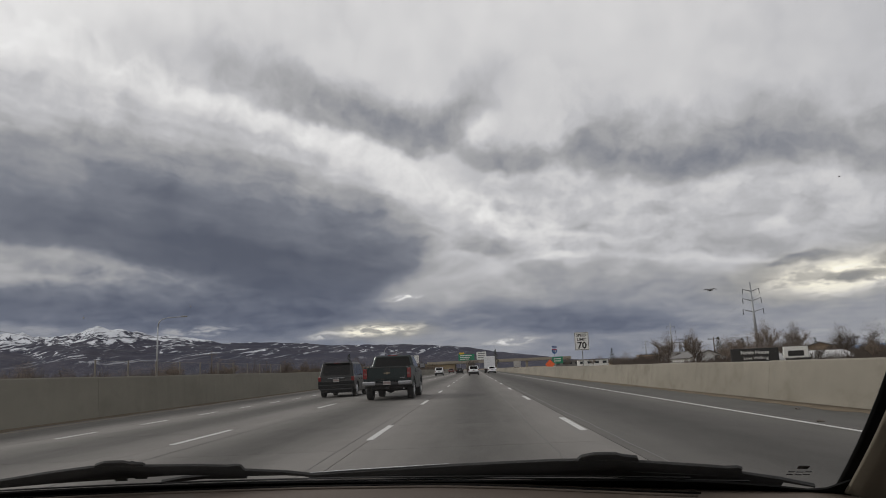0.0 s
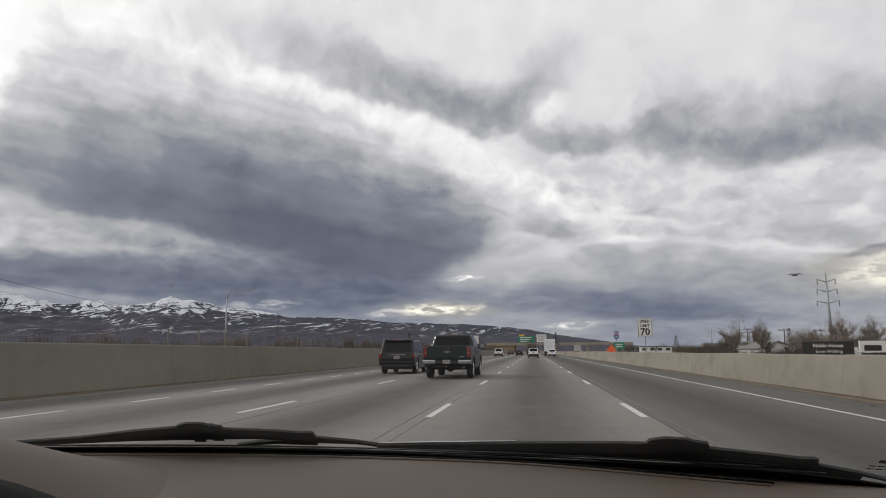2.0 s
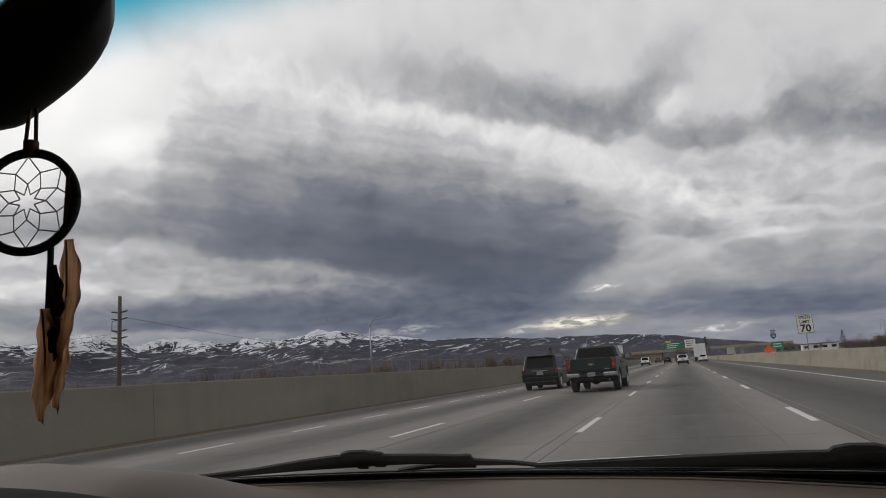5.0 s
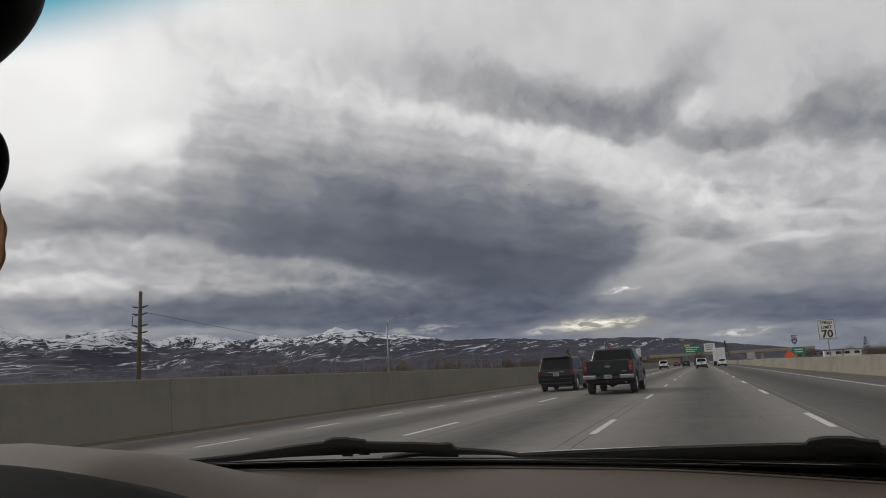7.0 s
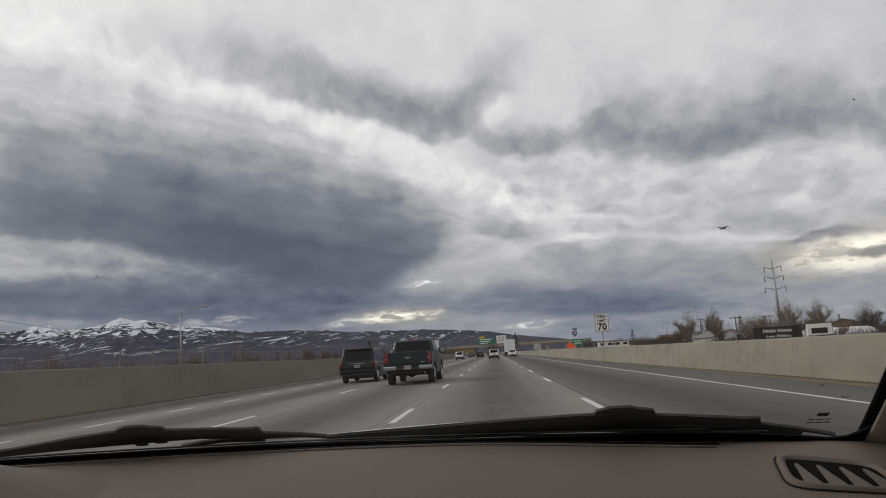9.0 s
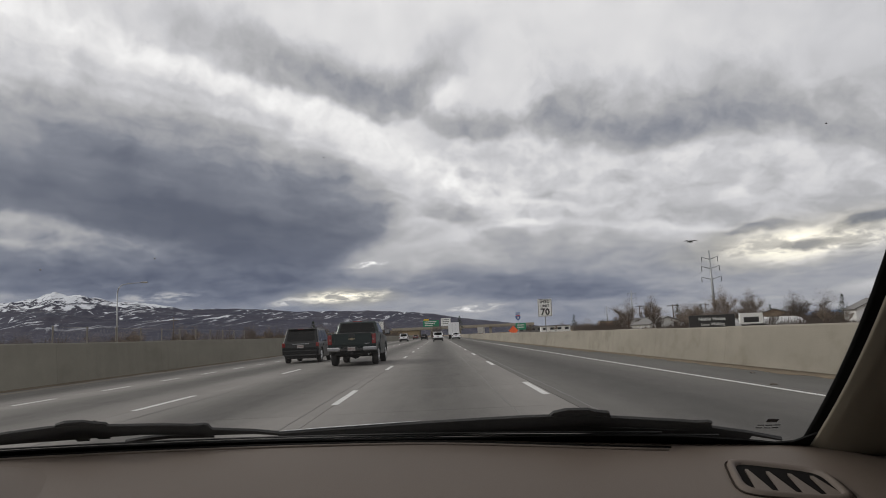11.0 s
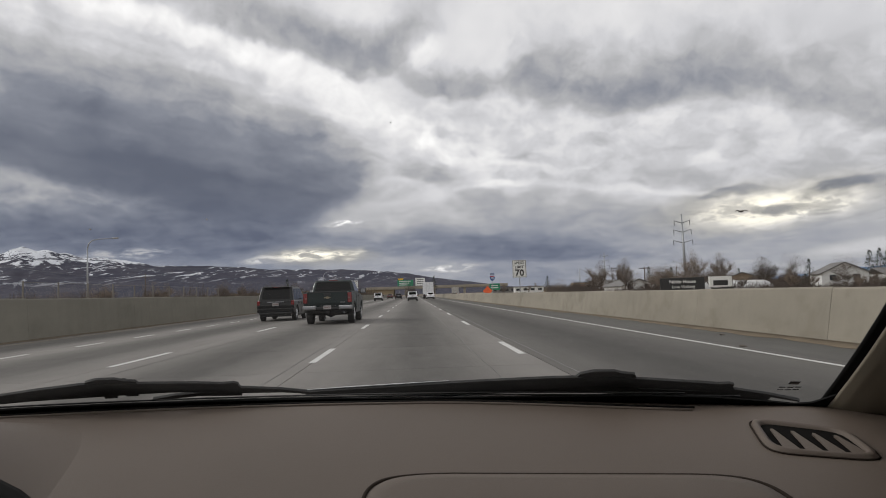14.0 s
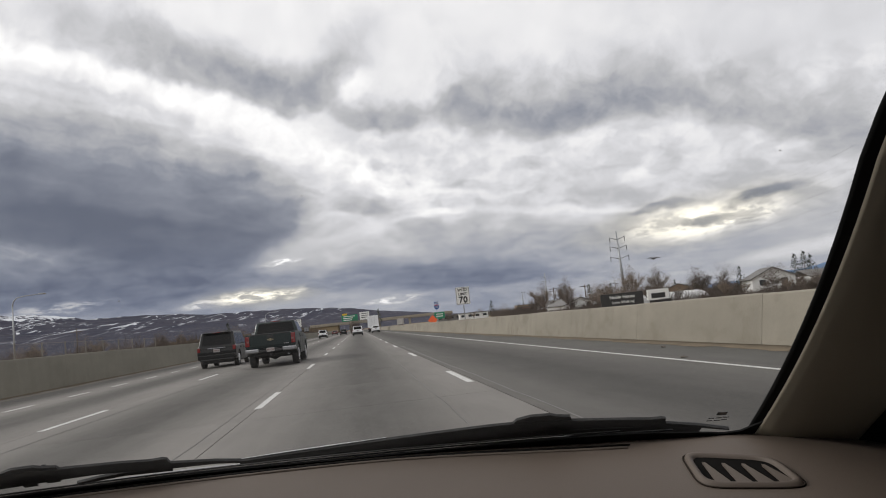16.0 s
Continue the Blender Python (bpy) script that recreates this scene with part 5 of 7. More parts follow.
def passenger_car(name, label, category, paint, m, L=4.8, hw=0.93, belt=1.02, top=1.72, rear0=0.02, roof=(0.45, 2.75), base=(0.08, 3.75), hood=1.0, wr=0.36, suv=True, group=""):
    t = thing(name, label, category, m, group)
    a0, a1 = L * 0.19, L * 0.80
    ar = wr + 0.07
    out = [(0.10, 0.42), (rear0, 0.60), (rear0, 0.78), (0.07, belt - 0.04), (0.16, belt), (base[1] - 0.2, belt), (L - 0.9, hood - 0.03), (L - 0.25, hood - 0.16), (L - 0.02, 0.70), (L - 0.04, 0.40), (L - 0.2, 0.30)]
    out += arch(a1, ar, wr) + [(a1 - ar - 0.12, 0.27), (a0 + ar + 0.12, 0.27)] + arch(a0, ar, wr)
    part("body", prism(out, -hw, hw, 0.06, 3, lambda z: 1.0 - 0.06 * max(z - 0.75, 0) - 0.10 * max(0.6 - z, 0)), M[paint], t)
    low, topc = frustum(base[0], base[1], belt - 0.03, top, roof[0], roof[1], hw - 0.05, hw - (0.17 if suv else 0.24))
    cab = part("cabin", cabin(low, topc, 0.08), M[paint], t)
    rear, right, front, left = side_faces(low, topc)
    part("rear_window", panel(rear, 0.09, 0.91, 0.14, 0.84, 0.006, 0.01, 0.05), M["glass_dark"], cab, "dark rear window")
    part("windscreen", panel(front, 0.07, 0.93, 0.08, 0.9, 0.006, 0.01, 0.03), M["glass_dark"], cab)
    cuts = ((0.07, 0.27), (0.31, 0.58), (0.62, 0.92)) if suv else ((0.14, 0.48), (0.52, 0.88))
    for f, rev in ((right, False), (left, True)):
        for u0, u1 in cuts:
            if rev:
                u0, u1 = 1 - u1, 1 - u0
            part("side_window", panel(f, u0, u1, 0.10, 0.84, 0.006, 0.01, 0.02), M["glass_dark"], cab)
    for sx in (-1, 1):
        z0, z1 = (0.80, 1.02) if suv else (0.72, 0.90)
        part("tail_light", box(sx * (hw - 0.09) - 0.075, sx * (hw - 0.09) + 0.075, rear0 - 0.012, 0.18, z0, z1, 0.025), M["lamp_red"], t, "red tail lamp")
        part("side_mirror", box(sx * (hw + 0.10) - 0.09, sx * (hw + 0.10) + 0.09, base[1] - 0.75, base[1] - 0.60, belt - 0.02, belt + 0.14, 0.03), M[paint] if not suv else M["black"], t)
        for y0, y1 in ((a0 + 0.42, a0 + 1.22), (a0 + 1.26, a0 + 2.2)):
            d = part("door", box(min(sx * (hw - 0.02), sx * (hw + 0.004)), max(sx * (hw - 0.02), sx * (hw + 0.004)), y0, y1, 0.40, belt - 0.06, 0.008), M[paint], t)
            part("door_handle", box(min(sx * hw, sx * (hw + 0.03)), max(sx * hw, sx * (hw + 0.03)), y0 + 0.05, y0 + 0.22, belt - 0.17, belt - 0.13, 0.008), M["black"], d)
        for yc in (a0, a1):
            wheel(t, sx * (hw - 0.13), yc, wr, 0.22, sx)
            part("wheel_well", box(min(sx * 0.5, sx * (hw - 0.06)), max(sx * 0.5, sx * (hw - 0.06)), yc - ar + 0.06, yc + ar - 0.06, wr, wr + ar - 0.02, 0.04), M["black"], t)
        if suv:
            part("roof_bar", tube([(sx * (hw - 0.23), roof[0] + 0.2, top + 0.03), (sx * (hw - 0.23), roof[1] - 0.2, top + 0.03)], 0.018, 6), M["black"], cab)
    b = part("bumper", box(-hw + 0.03, hw - 0.03, rear0 - 0.07, 0.2, 0.42, 0.64, 0.04), M[paint] if not suv else M["suv_paint"] if paint == "suv_paint" else M["black"], t)
    part("bumper_step", box(-hw + 0.12, hw - 0.12, rear0 - 0.075, 0.1, 0.36, 0.44, 0.02), M["black"], b)
    part("hatch_trim", box(-0.42, 0.42, rear0 - 0.02, rear0 + 0.02, 0.93, 0.97, 0.008), M["chrome"], t, "bright trim over the plate")
    plate_with_bars(t, rear0 - 0.008, 0.83)
    if suv:
        part("spoiler", box(-hw + 0.28, hw - 0.28, roof[0] - 0.16, roof[0] + 0.12, top - 0.045, top - 0.01, 0.015), M[paint], cab)
        part("brake_light", box(-0.16, 0.16, roof[0] - 0.165, roof[0] - 0.15, top - 0.04, top - 0.018), M["lamp_red"], cab)
    part("underbody", box(-hw + 0.2, hw - 0.2, 0.2, L - 0.3, 0.22, 0.40, 0.03), M["black"], t)
    return t


def box_truck(name, label, mat, m, L=8.0, w=1.27, h=3.9, cab_mat="white_paint", group=""):
    t = thing(name, label, "truck", m, group)
    c = part("cargo_box", box(-w, w, 0, L - 2.3, 1.05, h, 0.05), M[mat], t)
    for sx in (-1, 1):
        d = part("cargo_door", box(min(sx * 0.03, sx * (w - 0.1)), max(sx * 0.03, sx * (w - 0.1)), -0.03, 0.01, 1.18, h - 0.15, 0.01), M[mat], c)
        part("lock_bar", tube([(sx * 0.35, -0.05, 1.2), (sx * 0.35, -0.05, h - 0.2)], 0.02, 6), M["pole_steel"], d)
        part("tail_light", box(sx * (w - 0.2) - 0.14, sx * (w - 0.2) + 0.14, -0.04, 0.02, 0.84, 0.98, 0.01), M["lamp_red"], t)
        part("side_mirror", box(sx * (w + 0.18) - 0.08, sx * (w + 0.18) + 0.08, L - 1.1, L - 1.0, 1.9, 2.4, 0.03), M["black"], t)
        part("mud_flap", box(sx * (w - 0.35) - 0.28, sx * (w - 0.35) + 0.28, 0.55, 0.57, 0.22, 0.9), M["black"], t)
        for yc in (1.35, L - 0.9):
            wheel(t, sx * (w - 0.24), yc, 0.48, 0.42, sx)
    for k in range(7):
        part("rib", box(w - 0.005, w + 0.012, 0.4 + k * (L - 3.0) / 6.0, 0.45 + k * (L - 3.0) / 6.0, 1.1, h - 0.06), M[mat], c)
    part("rear_frame", box(-w + 0.1, w - 0.1, -0.02, 0.3, 0.80, 1.04, 0.02), M["black"], t)
    part("bumper", box(-w + 0.15, w - 0.15, -0.06, 0.06, 0.48, 0.60, 0.02), M["black"], t)
    cb = part("cab", prism([(L - 2.2, 0.6), (L - 2.2, 2.7), (L - 1.2, 2.75), (L - 0.6, 1.75), (L, 1.6), (L, 0.5)], -w + 0.12, w - 0.12, 0.08), M[cab_mat], t)
    part("cab_window", box(w - 0.13, w - 0.105, L - 1.9, L - 1.1, 1.75, 2.45, 0.01), M["glass_dark"], cb)
    part("chassis", box(-0.5, 0.5, 0.3, L - 1.0, 0.6, 1.0, 0.02), M["black"], t)
    return t


def place(x, y, turn=0.0):
    return ROAD @ pose(x, y, 0.0, 0, 0, turn)


pickup(place(-3.55, 29.5, -0.4))
passenger_car("suv", "dark charcoal sport utility vehicle driving on the freeway", "SUV", "suv_paint", place(-6.9, 36.0, -0.4))
lane_cars = "cars ahead on the freeway"
passenger_car("suv", "small white sport utility vehicle far ahead", "SUV", "white_paint", place(-0.1, 122, 0), 4.4, 0.89, 1.0, 1.62, group=lane_cars)
passenger_car("suv", "small white sport utility vehicle far ahead", "SUV", "white_paint", place(-7.3, 150, 0), 4.5, 0.90, 1.0, 1.66, group=lane_cars)
passenger_car("sedan", "dark sedan far ahead", "car", "suv_paint", place(-3.6, 178, 0), 4.6, 0.88, 0.95, 1.44, 0.02, (1.0, 2.5), (0.35, 3.55), 0.95, 0.32, False, lane_cars)
passenger_car("sedan", "dark red sedan far ahead", "car", "red_paint", place(-7.2, 225, 0), 4.6, 0.88, 0.95, 1.44, 0.02, (1.0, 2.5), (0.35, 3.55), 0.95, 0.32, False, lane_cars)
passenger_car("sedan", "white sedan following a truck far ahead", "car", "white_paint", place(3.7, 152, 0), 4.6, 0.88, 0.95, 1.44, 0.02, (1.0, 2.5), (0.35, 3.55), 0.95, 0.32, False, lane_cars)
passenger_car("suv", "dark sport utility vehicle far ahead", "SUV", "suv_paint", place(-0.2, 240, 0), 4.8, group=lane_cars)
box_truck("box_truck", "white box truck far ahead on the freeway", "white_paint", place(3.7, 172), group="trucks ahead on the freeway")
box_truck("cargo_truck", "grey cargo truck far ahead on the freeway", "trailer_grey", place(6.3, 262, -2), 10.5, 1.27, 3.9, group="trucks ahead on the freeway")
box_truck("cargo_truck", "grey cargo truck far ahead on the freeway", "trailer_grey", place(20, 345, -10), 10.5, 1.27, 3.9, group="trucks ahead on the freeway")
# cars of the other direction, seen over the left wall
for k, (y, p) in enumerate(((88, "white_paint"), (131, "silver_paint"), (168, "white_paint"))):
    passenger_car("sedan", "pale car beyond the median wall", "car", p, place(-17.5, y, 180), 4.6, 0.88, 1.0, 1.58, 0.02, (0.7, 2.6), (0.3, 3.5), 0.98, 0.34, False, "cars of the other direction")


# ================= signs =================
def post_sign(name, label, x, y, z0, z1, w, face, back="pole_steel", post_x=(0.0,), turn=0.0, foot=0.0):
    """A flat sheet on posts; z0, z1: lower and upper edge of the sheet."""
    s = thing(name, label, "road sign", ROAD @ pose(x, y, 0, 0, 0, turn))
    sheet = part("sign_sheet", box(-w / 2, w / 2, -0.012, 0.0, z0, z1, 0.004), M[face], s)
    part("sign_back", box(-w / 2, w / 2, 0.001, 0.008, z0, z1), M[back], sheet)
    for px_ in post_x:
        part("post", box(px_ - 0.04, px_ + 0.04, 0.01, 0.08, foot - 0.3, z1 - 0.1, 0.006), M["pole_steel"], s)
    return s, sheet


def letters(sheet, text, size, x, z, mat="sign_black", bold=0.001):
    words(text, size, M[mat], sheet, pose(x, -0.016, z, 90, 0, 0), bold=bold)


def rim(sheet, w, z0, z1, inset, t, mat):
    """A thin border line round a sheet."""
    b = box(-w / 2 + inset, w / 2 - inset, -0.016, -0.012, z0 + inset, z0 + inset + t)
    box(-w / 2 + inset, w / 2 - inset, -0.016, -0.012, z1 - inset - t, z1 - inset, 0, b)
    box(-w / 2 + inset, -w / 2 + inset + t, -0.016, -0.012, z0 + inset, z1 - inset, 0, b)
    box(w / 2 - inset - t, w / 2 - inset, -0.016, -0.012, z0 + inset, z1 - inset, 0, b)
    part("border", b, M[mat], sheet)


s, sh = post_sign("speed_limit_sign", "white speed limit sign on a post behind the barrier", 9.3, 62, 2.28, 3.80, 1.22, "sign_white")
rim(sh, 1.22, 2.28, 3.80, 0.03, 0.035, "sign_black")
letters(sh, "SPEED", 0.32, 0, 3.54, bold=0.008)
letters(sh, "LIMIT", 0.32, 0, 3.18, bold=0.008)
letters(sh, "70", 0.80, 0, 2.66, bold=0.022)

s, sh = post_sign("hov_sign", "white carpool lane sign above the median wall", -18.6, 235, 3.6, 6.2, 1.5, "sign_white")
rim(sh, 1.5, 3.6, 6.2, 0.04, 0.03, "sign_black")
for k, txt in enumerate(("HOV 2+", "2 OR", "MORE", "PERSONS", "PER", "VEHICLE")):
    letters(sh, txt, 0.34 if k < 2 else 0.29, 0, 5.90 - 0.40 * k)

# route marker: plain shield shape with its number, and the plate above it
s, sh = post_sign("route_marker", "blue and red interstate shield with a plate above", 12.5, 112, 3.15, 3.75, 0.02, "sign_blue")
b = bmesh.new()
ol = [(-0.34, 3.58), (-0.40, 3.30), (-0.33, 3.05), (0, 2.78), (0.33, 3.05), (0.40, 3.30), (0.34, 3.58), (0, 3.64)]
b.faces.new([b.verts.new((x, -0.02, z)) for x, z in ol])
part("shield", slab(b, 0.01), M["sign_blue"], sh)
part("shield_band", box(-0.35, 0.35, -0.034, -0.022, 3.47, 3.58), M["sign_red"], sh)
words("15", 0.44, M["sign_white"], sh, pose(0, -0.040, 3.22, 90, 0, 0), bold=0.01)
part("direction_plate", box(-0.36, 0.36, -0.03, -0.01, 3.72, 4.05, 0.005), M["sign_blue"], sh)
words("SOUTH", 0.21, M["sign_white"], sh, pose(0, -0.036, 3.885, 90, 0, 0), bold=0.005)

# orange diamond over the barrier
s, sh = post_sign("work_sign", "orange diamond work sign behind the barrier", 9.6, 92, 1.5, 1.52, 0.02, "sign_orange")
b = bmesh.new()
b.faces.new([b.verts.new((0.62 * math.cos(a), -0.02, 1.25 + 0.62 * math.sin(a))) for a in (0, math.pi / 2, math.pi, -math.pi / 2)])
part("diamond", slab(b, 0.01), M["sign_orange"], sh)

# exit signs far ahead
s, sh = post_sign("exit_sign", "green exit sign on a tall post far ahead", -3.0, 300, 4.6, 7.2, 6.6, "sign_green", post_x=(-2.6,))
part("exit_tab", box(-3.0, -0.9, -0.012, 0.0, 7.2, 7.9), M["sign_yellow"], sh)
for k in range(3):
    part("bar", box(-2.6, 2.2 - 0.7 * k, -0.03, -0.014, 6.5 - 0.75 * k, 6.8 - 0.75 * k), M["sign_white"], sh)
s, sh = post_sign("panel_sign", "white panel sign beside the exit sign far ahead", 3.2, 300, 4.7, 7.9, 4.0, "sign_white", post_x=(-1, 1))
for k in range(3):
    part("bar", box(-1.4, 1.4, -0.03, -0.014, 7.1 - 0.8 * k, 7.35 - 0.8 * k), M["sign_black"], sh)
s, sh = post_sign("exit_sign", "small green exit sign beside the road ahead", 27, 235, 1.6, 3.8, 3.4, "sign_green", post_x=(-1, 1))
for k in range(2):
    part("bar", box(-1.2, 1.1, -0.03, -0.014, 3.0 - 0.7 * k, 3.25 - 0.7 * k), M["sign_white"], sh)


# ================= poles and cables =================
def steel_pole(x, y, h, lean=0.0, thick=1.0, rise=1.0):
    p = thing("transmission_pole", "tall steel transmission pole with three pairs of arms", "utility pole", pose(x, y, -0.3, 0, lean, 0), "transmission poles")
    mast = part("mast", tube([(0, 0, 0), (0, 0, h * 0.5), (0, 0, h)], [0.50 * thick, 0.36 * thick, 0.17 * max(thick, 0.9)], 10), M["pole_steel"], p, "", True)
    for k, z in enumerate((0.90, 0.78, 0.64)):
        for sx in (-1, 1):
            ln = h * (0.105 + 0.012 * k)
            arm = part("cross_arm", tube([(0, 0, h * z - 0.3 * rise), (sx * ln * 0.6, 0, h * z + 0.1 * rise), (sx * ln, 0, h * z + 0.45 * rise)], [0.16 * thick, 0.11 * thick, 0.07 * thick], 6), M["pole_steel"], p)
            part("insulator", tube([(sx * ln, 0, h * z + 0.4 * rise), (sx * ln, 0, h * z - 1.0 * abs(rise))], 0.09 * thick, 6), M["wire"], arm)
    return p


def wood_pole(x, y, h, arms=(0.9,), group="wooden poles"):
    p = thing("wooden_pole", "weathered wooden utility pole with crossarms", "utility pole", pose(x, y, -0.3, 0, 0, 0), group)
    part("mast", tube([(0, 0, 0), (0.05, 0, h)], [0.17, 0.11], 8), M["pole_wood"], p, "", True)
    for z in arms:
        part("cross_arm", box(-1.25, 1.25, -0.07, 0.07, h * z - 0.07, h * z + 0.07), M["pole_wood"], p)
        for sx in (-1.1, -0.5, 0.5, 1.1):
            part("insulator", tube([(sx, 0, h * z + 0.06), (sx, 0, h * z + 0.25)], 0.05, 6), M["wire"], p)
    return p


def post_pole(x, y, h):
    """A wooden pole with short post insulators on both sides and a switch bracket."""
    p = thing("wooden_pole", "dark weathered wooden pole with post insulators", "utility pole", pose(x, y, -0.3), "wooden poles beyond the median")
    part("mast", tube([(0, 0, 0), (0.02, 0, h * 0.5), (0.03, 0, h)], [0.19, 0.17, 0.14], 9), M["pole_wood"], p, "", True)
    for z in (0.86, 0.80, 0.70, 0.64):
        for sx in (-1, 1):
            part("post_insulator", tube([(sx * 0.12, 0, h * z), (sx * 0.45, 0, h * z + 0.06), (sx * 0.62, 0, h * z + 0.08), (sx * 0.80, 0, h * z + 0.12)], [0.05, 0.075, 0.06, 0.03], 6), M["pole_wood"], p)
    part("bracket", tube([(-0.15, 0.05, h * 0.68), (-0.75, 0.05, h * 0.72), (-0.75, 0.05, h * 0.79), (-0.15, 0.05, h * 0.80)], 0.035, 5), M["wire"], p)
    part("ground_wire", tube([(0.15, -0.1, 0.2), (0.14, -0.1, h * 0.9)], 0.015, 4), M["wire"], p)
    return p


def street_lamp(x, y, h):
    """A tapered steel mast with one long bent arm and a flat lamp head."""
    p = thing("street_lamp", "grey steel street lamp with a long curved arm", "street lamp", pose(x, y, -0.3))
    mast = part("mast", tube([(0, 0, 0), (0, 0, h * 0.5), (0, 0, h * 0.88)], [0.13, 0.11, 0.08], 9), M["pole_steel"], p, "", True)
    part("base_flange", box(-0.22, 0.22, -0.22, 0.22, 0.0, 0.34, 0.02), M["pole_steel"], mast)
    part("arm", tube([(0, 0, h * 0.86), (0.12, 0, h * 0.93), (0.55, 0, h * 0.975), (1.4, 0, h * 0.992), (3.3, 0, h)], [0.075, 0.07, 0.06, 0.05, 0.04], 8), M["pole_steel"], p, "", True)
    head = part("lamp_head", box(3.2, 4.05, -0.16, 0.16, h - 0.05, h + 0.10, 0.05), M["pole_steel"], p, "grey flat lamp head")
    part("lens", box(3.35, 3.95, -0.12, 0.12, h - 0.075, h - 0.045, 0.01), M["lamp_clear"], head, "clear lamp lens")
    return p


def cable(a, c, sag, r=0.03):
    pts = [Vector(a).lerp(Vector(c), k / 16) - Vector((0, 0, sag * 4 * (k / 16) * (1 - k / 16))) for k in range(17)]
    tagged(part("power_cable", tube(pts, r, 5), M["wire"]), "dark overhead power cable", "cable", "power cables")


steel_pole(84, 195, 21.5, -1)
steel_pole(116, 372, 20.5)
steel_pole(150, 545, 18)
for z, o in ((0.90, 2.3), (0.78, 2.5), (0.64, 2.8)):
    for sx in (-1, 1):
        cable((84 + sx * o, 195, 21.5 * z - 1.2), (116 + sx * o, 372, 20.5 * z - 1.2), 2.5, 0.008)
        cable((84 + sx * o, 195, 21.5 * z - 1.2), (60 + sx * o, 40, 22 * z - 1.2), 3, 0.006)
wood_pole(61, 165, 6.2, (0.93,))
wood_pole(66, 205, 7.5, (0.93, 0.84))
wood_pole(98, 235, 8.0, (0.93,))
post_pole(-40.8, 48.0, 9.4)
street_lamp(-40.0, 99.5, 10.3)
wood_pole(-62, 190, 9.0, (0.9,), "wooden poles beyond the median")
cable((-40.0, 48.0, 7.3), (-62, 190, 7.8), 1.4, 0.018)
cable((-41.6, 48.0, 6.1), (-95, 50, 6.0), 0.3, 0.014)


def street_lamp(x, y, h, reach, m_turn=0.0):
    p = thing("street_lamp", "tall grey street lamp with a curved arm", "street lamp", pose(x, y, 0, 0, 0, m_turn), "street lamps")
    part("pole", tube([(0, 0, -0.3), (0, 0, h * 0.86), (reach * 0.12, 0, h * 0.95), (reach * 0.4, 0, h * 0.995), (reach, 0, h)], [0.11, 0.08, 0.065, 0.06, 0.05], 8), M["pole_steel"], p, "", True)
    part("lamp_head", box(reach - 0.1, reach + 0.6, -0.15, 0.15, h - 0.10, h + 0.06, 0.04), M["pole_steel"], p)
    return p


street_lamp(-22, 255, 10, 3.0)


# ================= bridge and far buildings =================
bridge = thing("overpass", "low concrete overpass crossing far ahead", "bridge", ROAD @ pose(0, 470, 0, 0, 0, -4))
part("deck", prism([(-5, 4.6), (-5, 6.0), (5, 6.0), (5, 4.6)], -30, 62, 0.1), M["deck"], bridge)
part("parapet", box(-30, 62, -5.3, -5.0, 5.0, 6.4), M["deck"], bridge)
for x in (-4, 14, 34, 60):
    part("pier", box(x - 0.8, x + 0.8, -4, 4, -0.3, 4.6, 0.1), M["deck"], bridge)
part("embankment", prism([(-6, -0.3), (-4, 5.2), (4, 5.2), (6, -0.3)], -120, -12, 0.2), M["dry_ground"], bridge)


def house(x, y, w, d, h, roof_h, wall, turn=0.0, label="", gable_front=True, z=0.0):
    t = thing("house", label, "house", pose(x, y, z, 0, 0, turn), "houses behind the barrier")
    wl = part("wall", box(-w / 2, w / 2, -d / 2, d / 2, -3, h), M[wall], t)
    b = bmesh.new()
    if gable_front:
        ridge0, ridge1 = (0, -d / 2 - 0.4, h + roof_h), (0, d / 2 + 0.4, h + roof_h)
        e = [(-w / 2 - 0.4, -d / 2 - 0.4, h - 0.1), (-w / 2 - 0.4, d / 2 + 0.4, h - 0.1), (w / 2 + 0.4, d / 2 + 0.4, h - 0.1), (w / 2 + 0.4, -d / 2 - 0.4, h - 0.1)]
        g = bmesh.new()
        g.faces.new([g.verts.new(p) for p in ((-w / 2, -d / 2, h), (w / 2, -d / 2, h), (0, -d / 2, h + roof_h * 0.94))])
        part("gable", slab(g, 0.1), M[wall], wl)
    else:
        ridge0, ridge1 = (-w / 2 - 0.4, 0, h + roof_h), (w / 2 + 0.4, 0, h + roof_h)
        e = [(-w / 2 - 0.4, -d / 2 - 0.4, h - 0.1), (w / 2 + 0.4, -d / 2 - 0.4, h - 0.1), (w / 2 + 0.4, d / 2 + 0.4, h - 0.1), (-w / 2 - 0.4, d / 2 + 0.4, h - 0.1)]
    r0, r1 = b.verts.new(ridge0), b.verts.new(ridge1)
    ev = [b.verts.new(p) for p in e]
    b.faces.new((ev[0], ev[1], r1, r0))
    b.faces.new((ev[2], ev[3], r0, r1))
    part("roof", slab(b, 0.15), M["roof_grey"], t)
    for k, xw in enumerate((-w * 0.26, w * 0.24)):
        wn = part("window", box(xw - 0.65, xw + 0.65, -d / 2 - 0.06, -d / 2 + 0.02, h * 0.42, h * 0.42 + 1.2, 0.02), M["siding_white"], t)
        part("pane", box(xw - 0.55, xw + 0.55, -d / 2 - 0.075, -d / 2 - 0.05, h * 0.42 + 0.1, h * 0.42 + 1.1), M["window_dark"], wn)
    return t


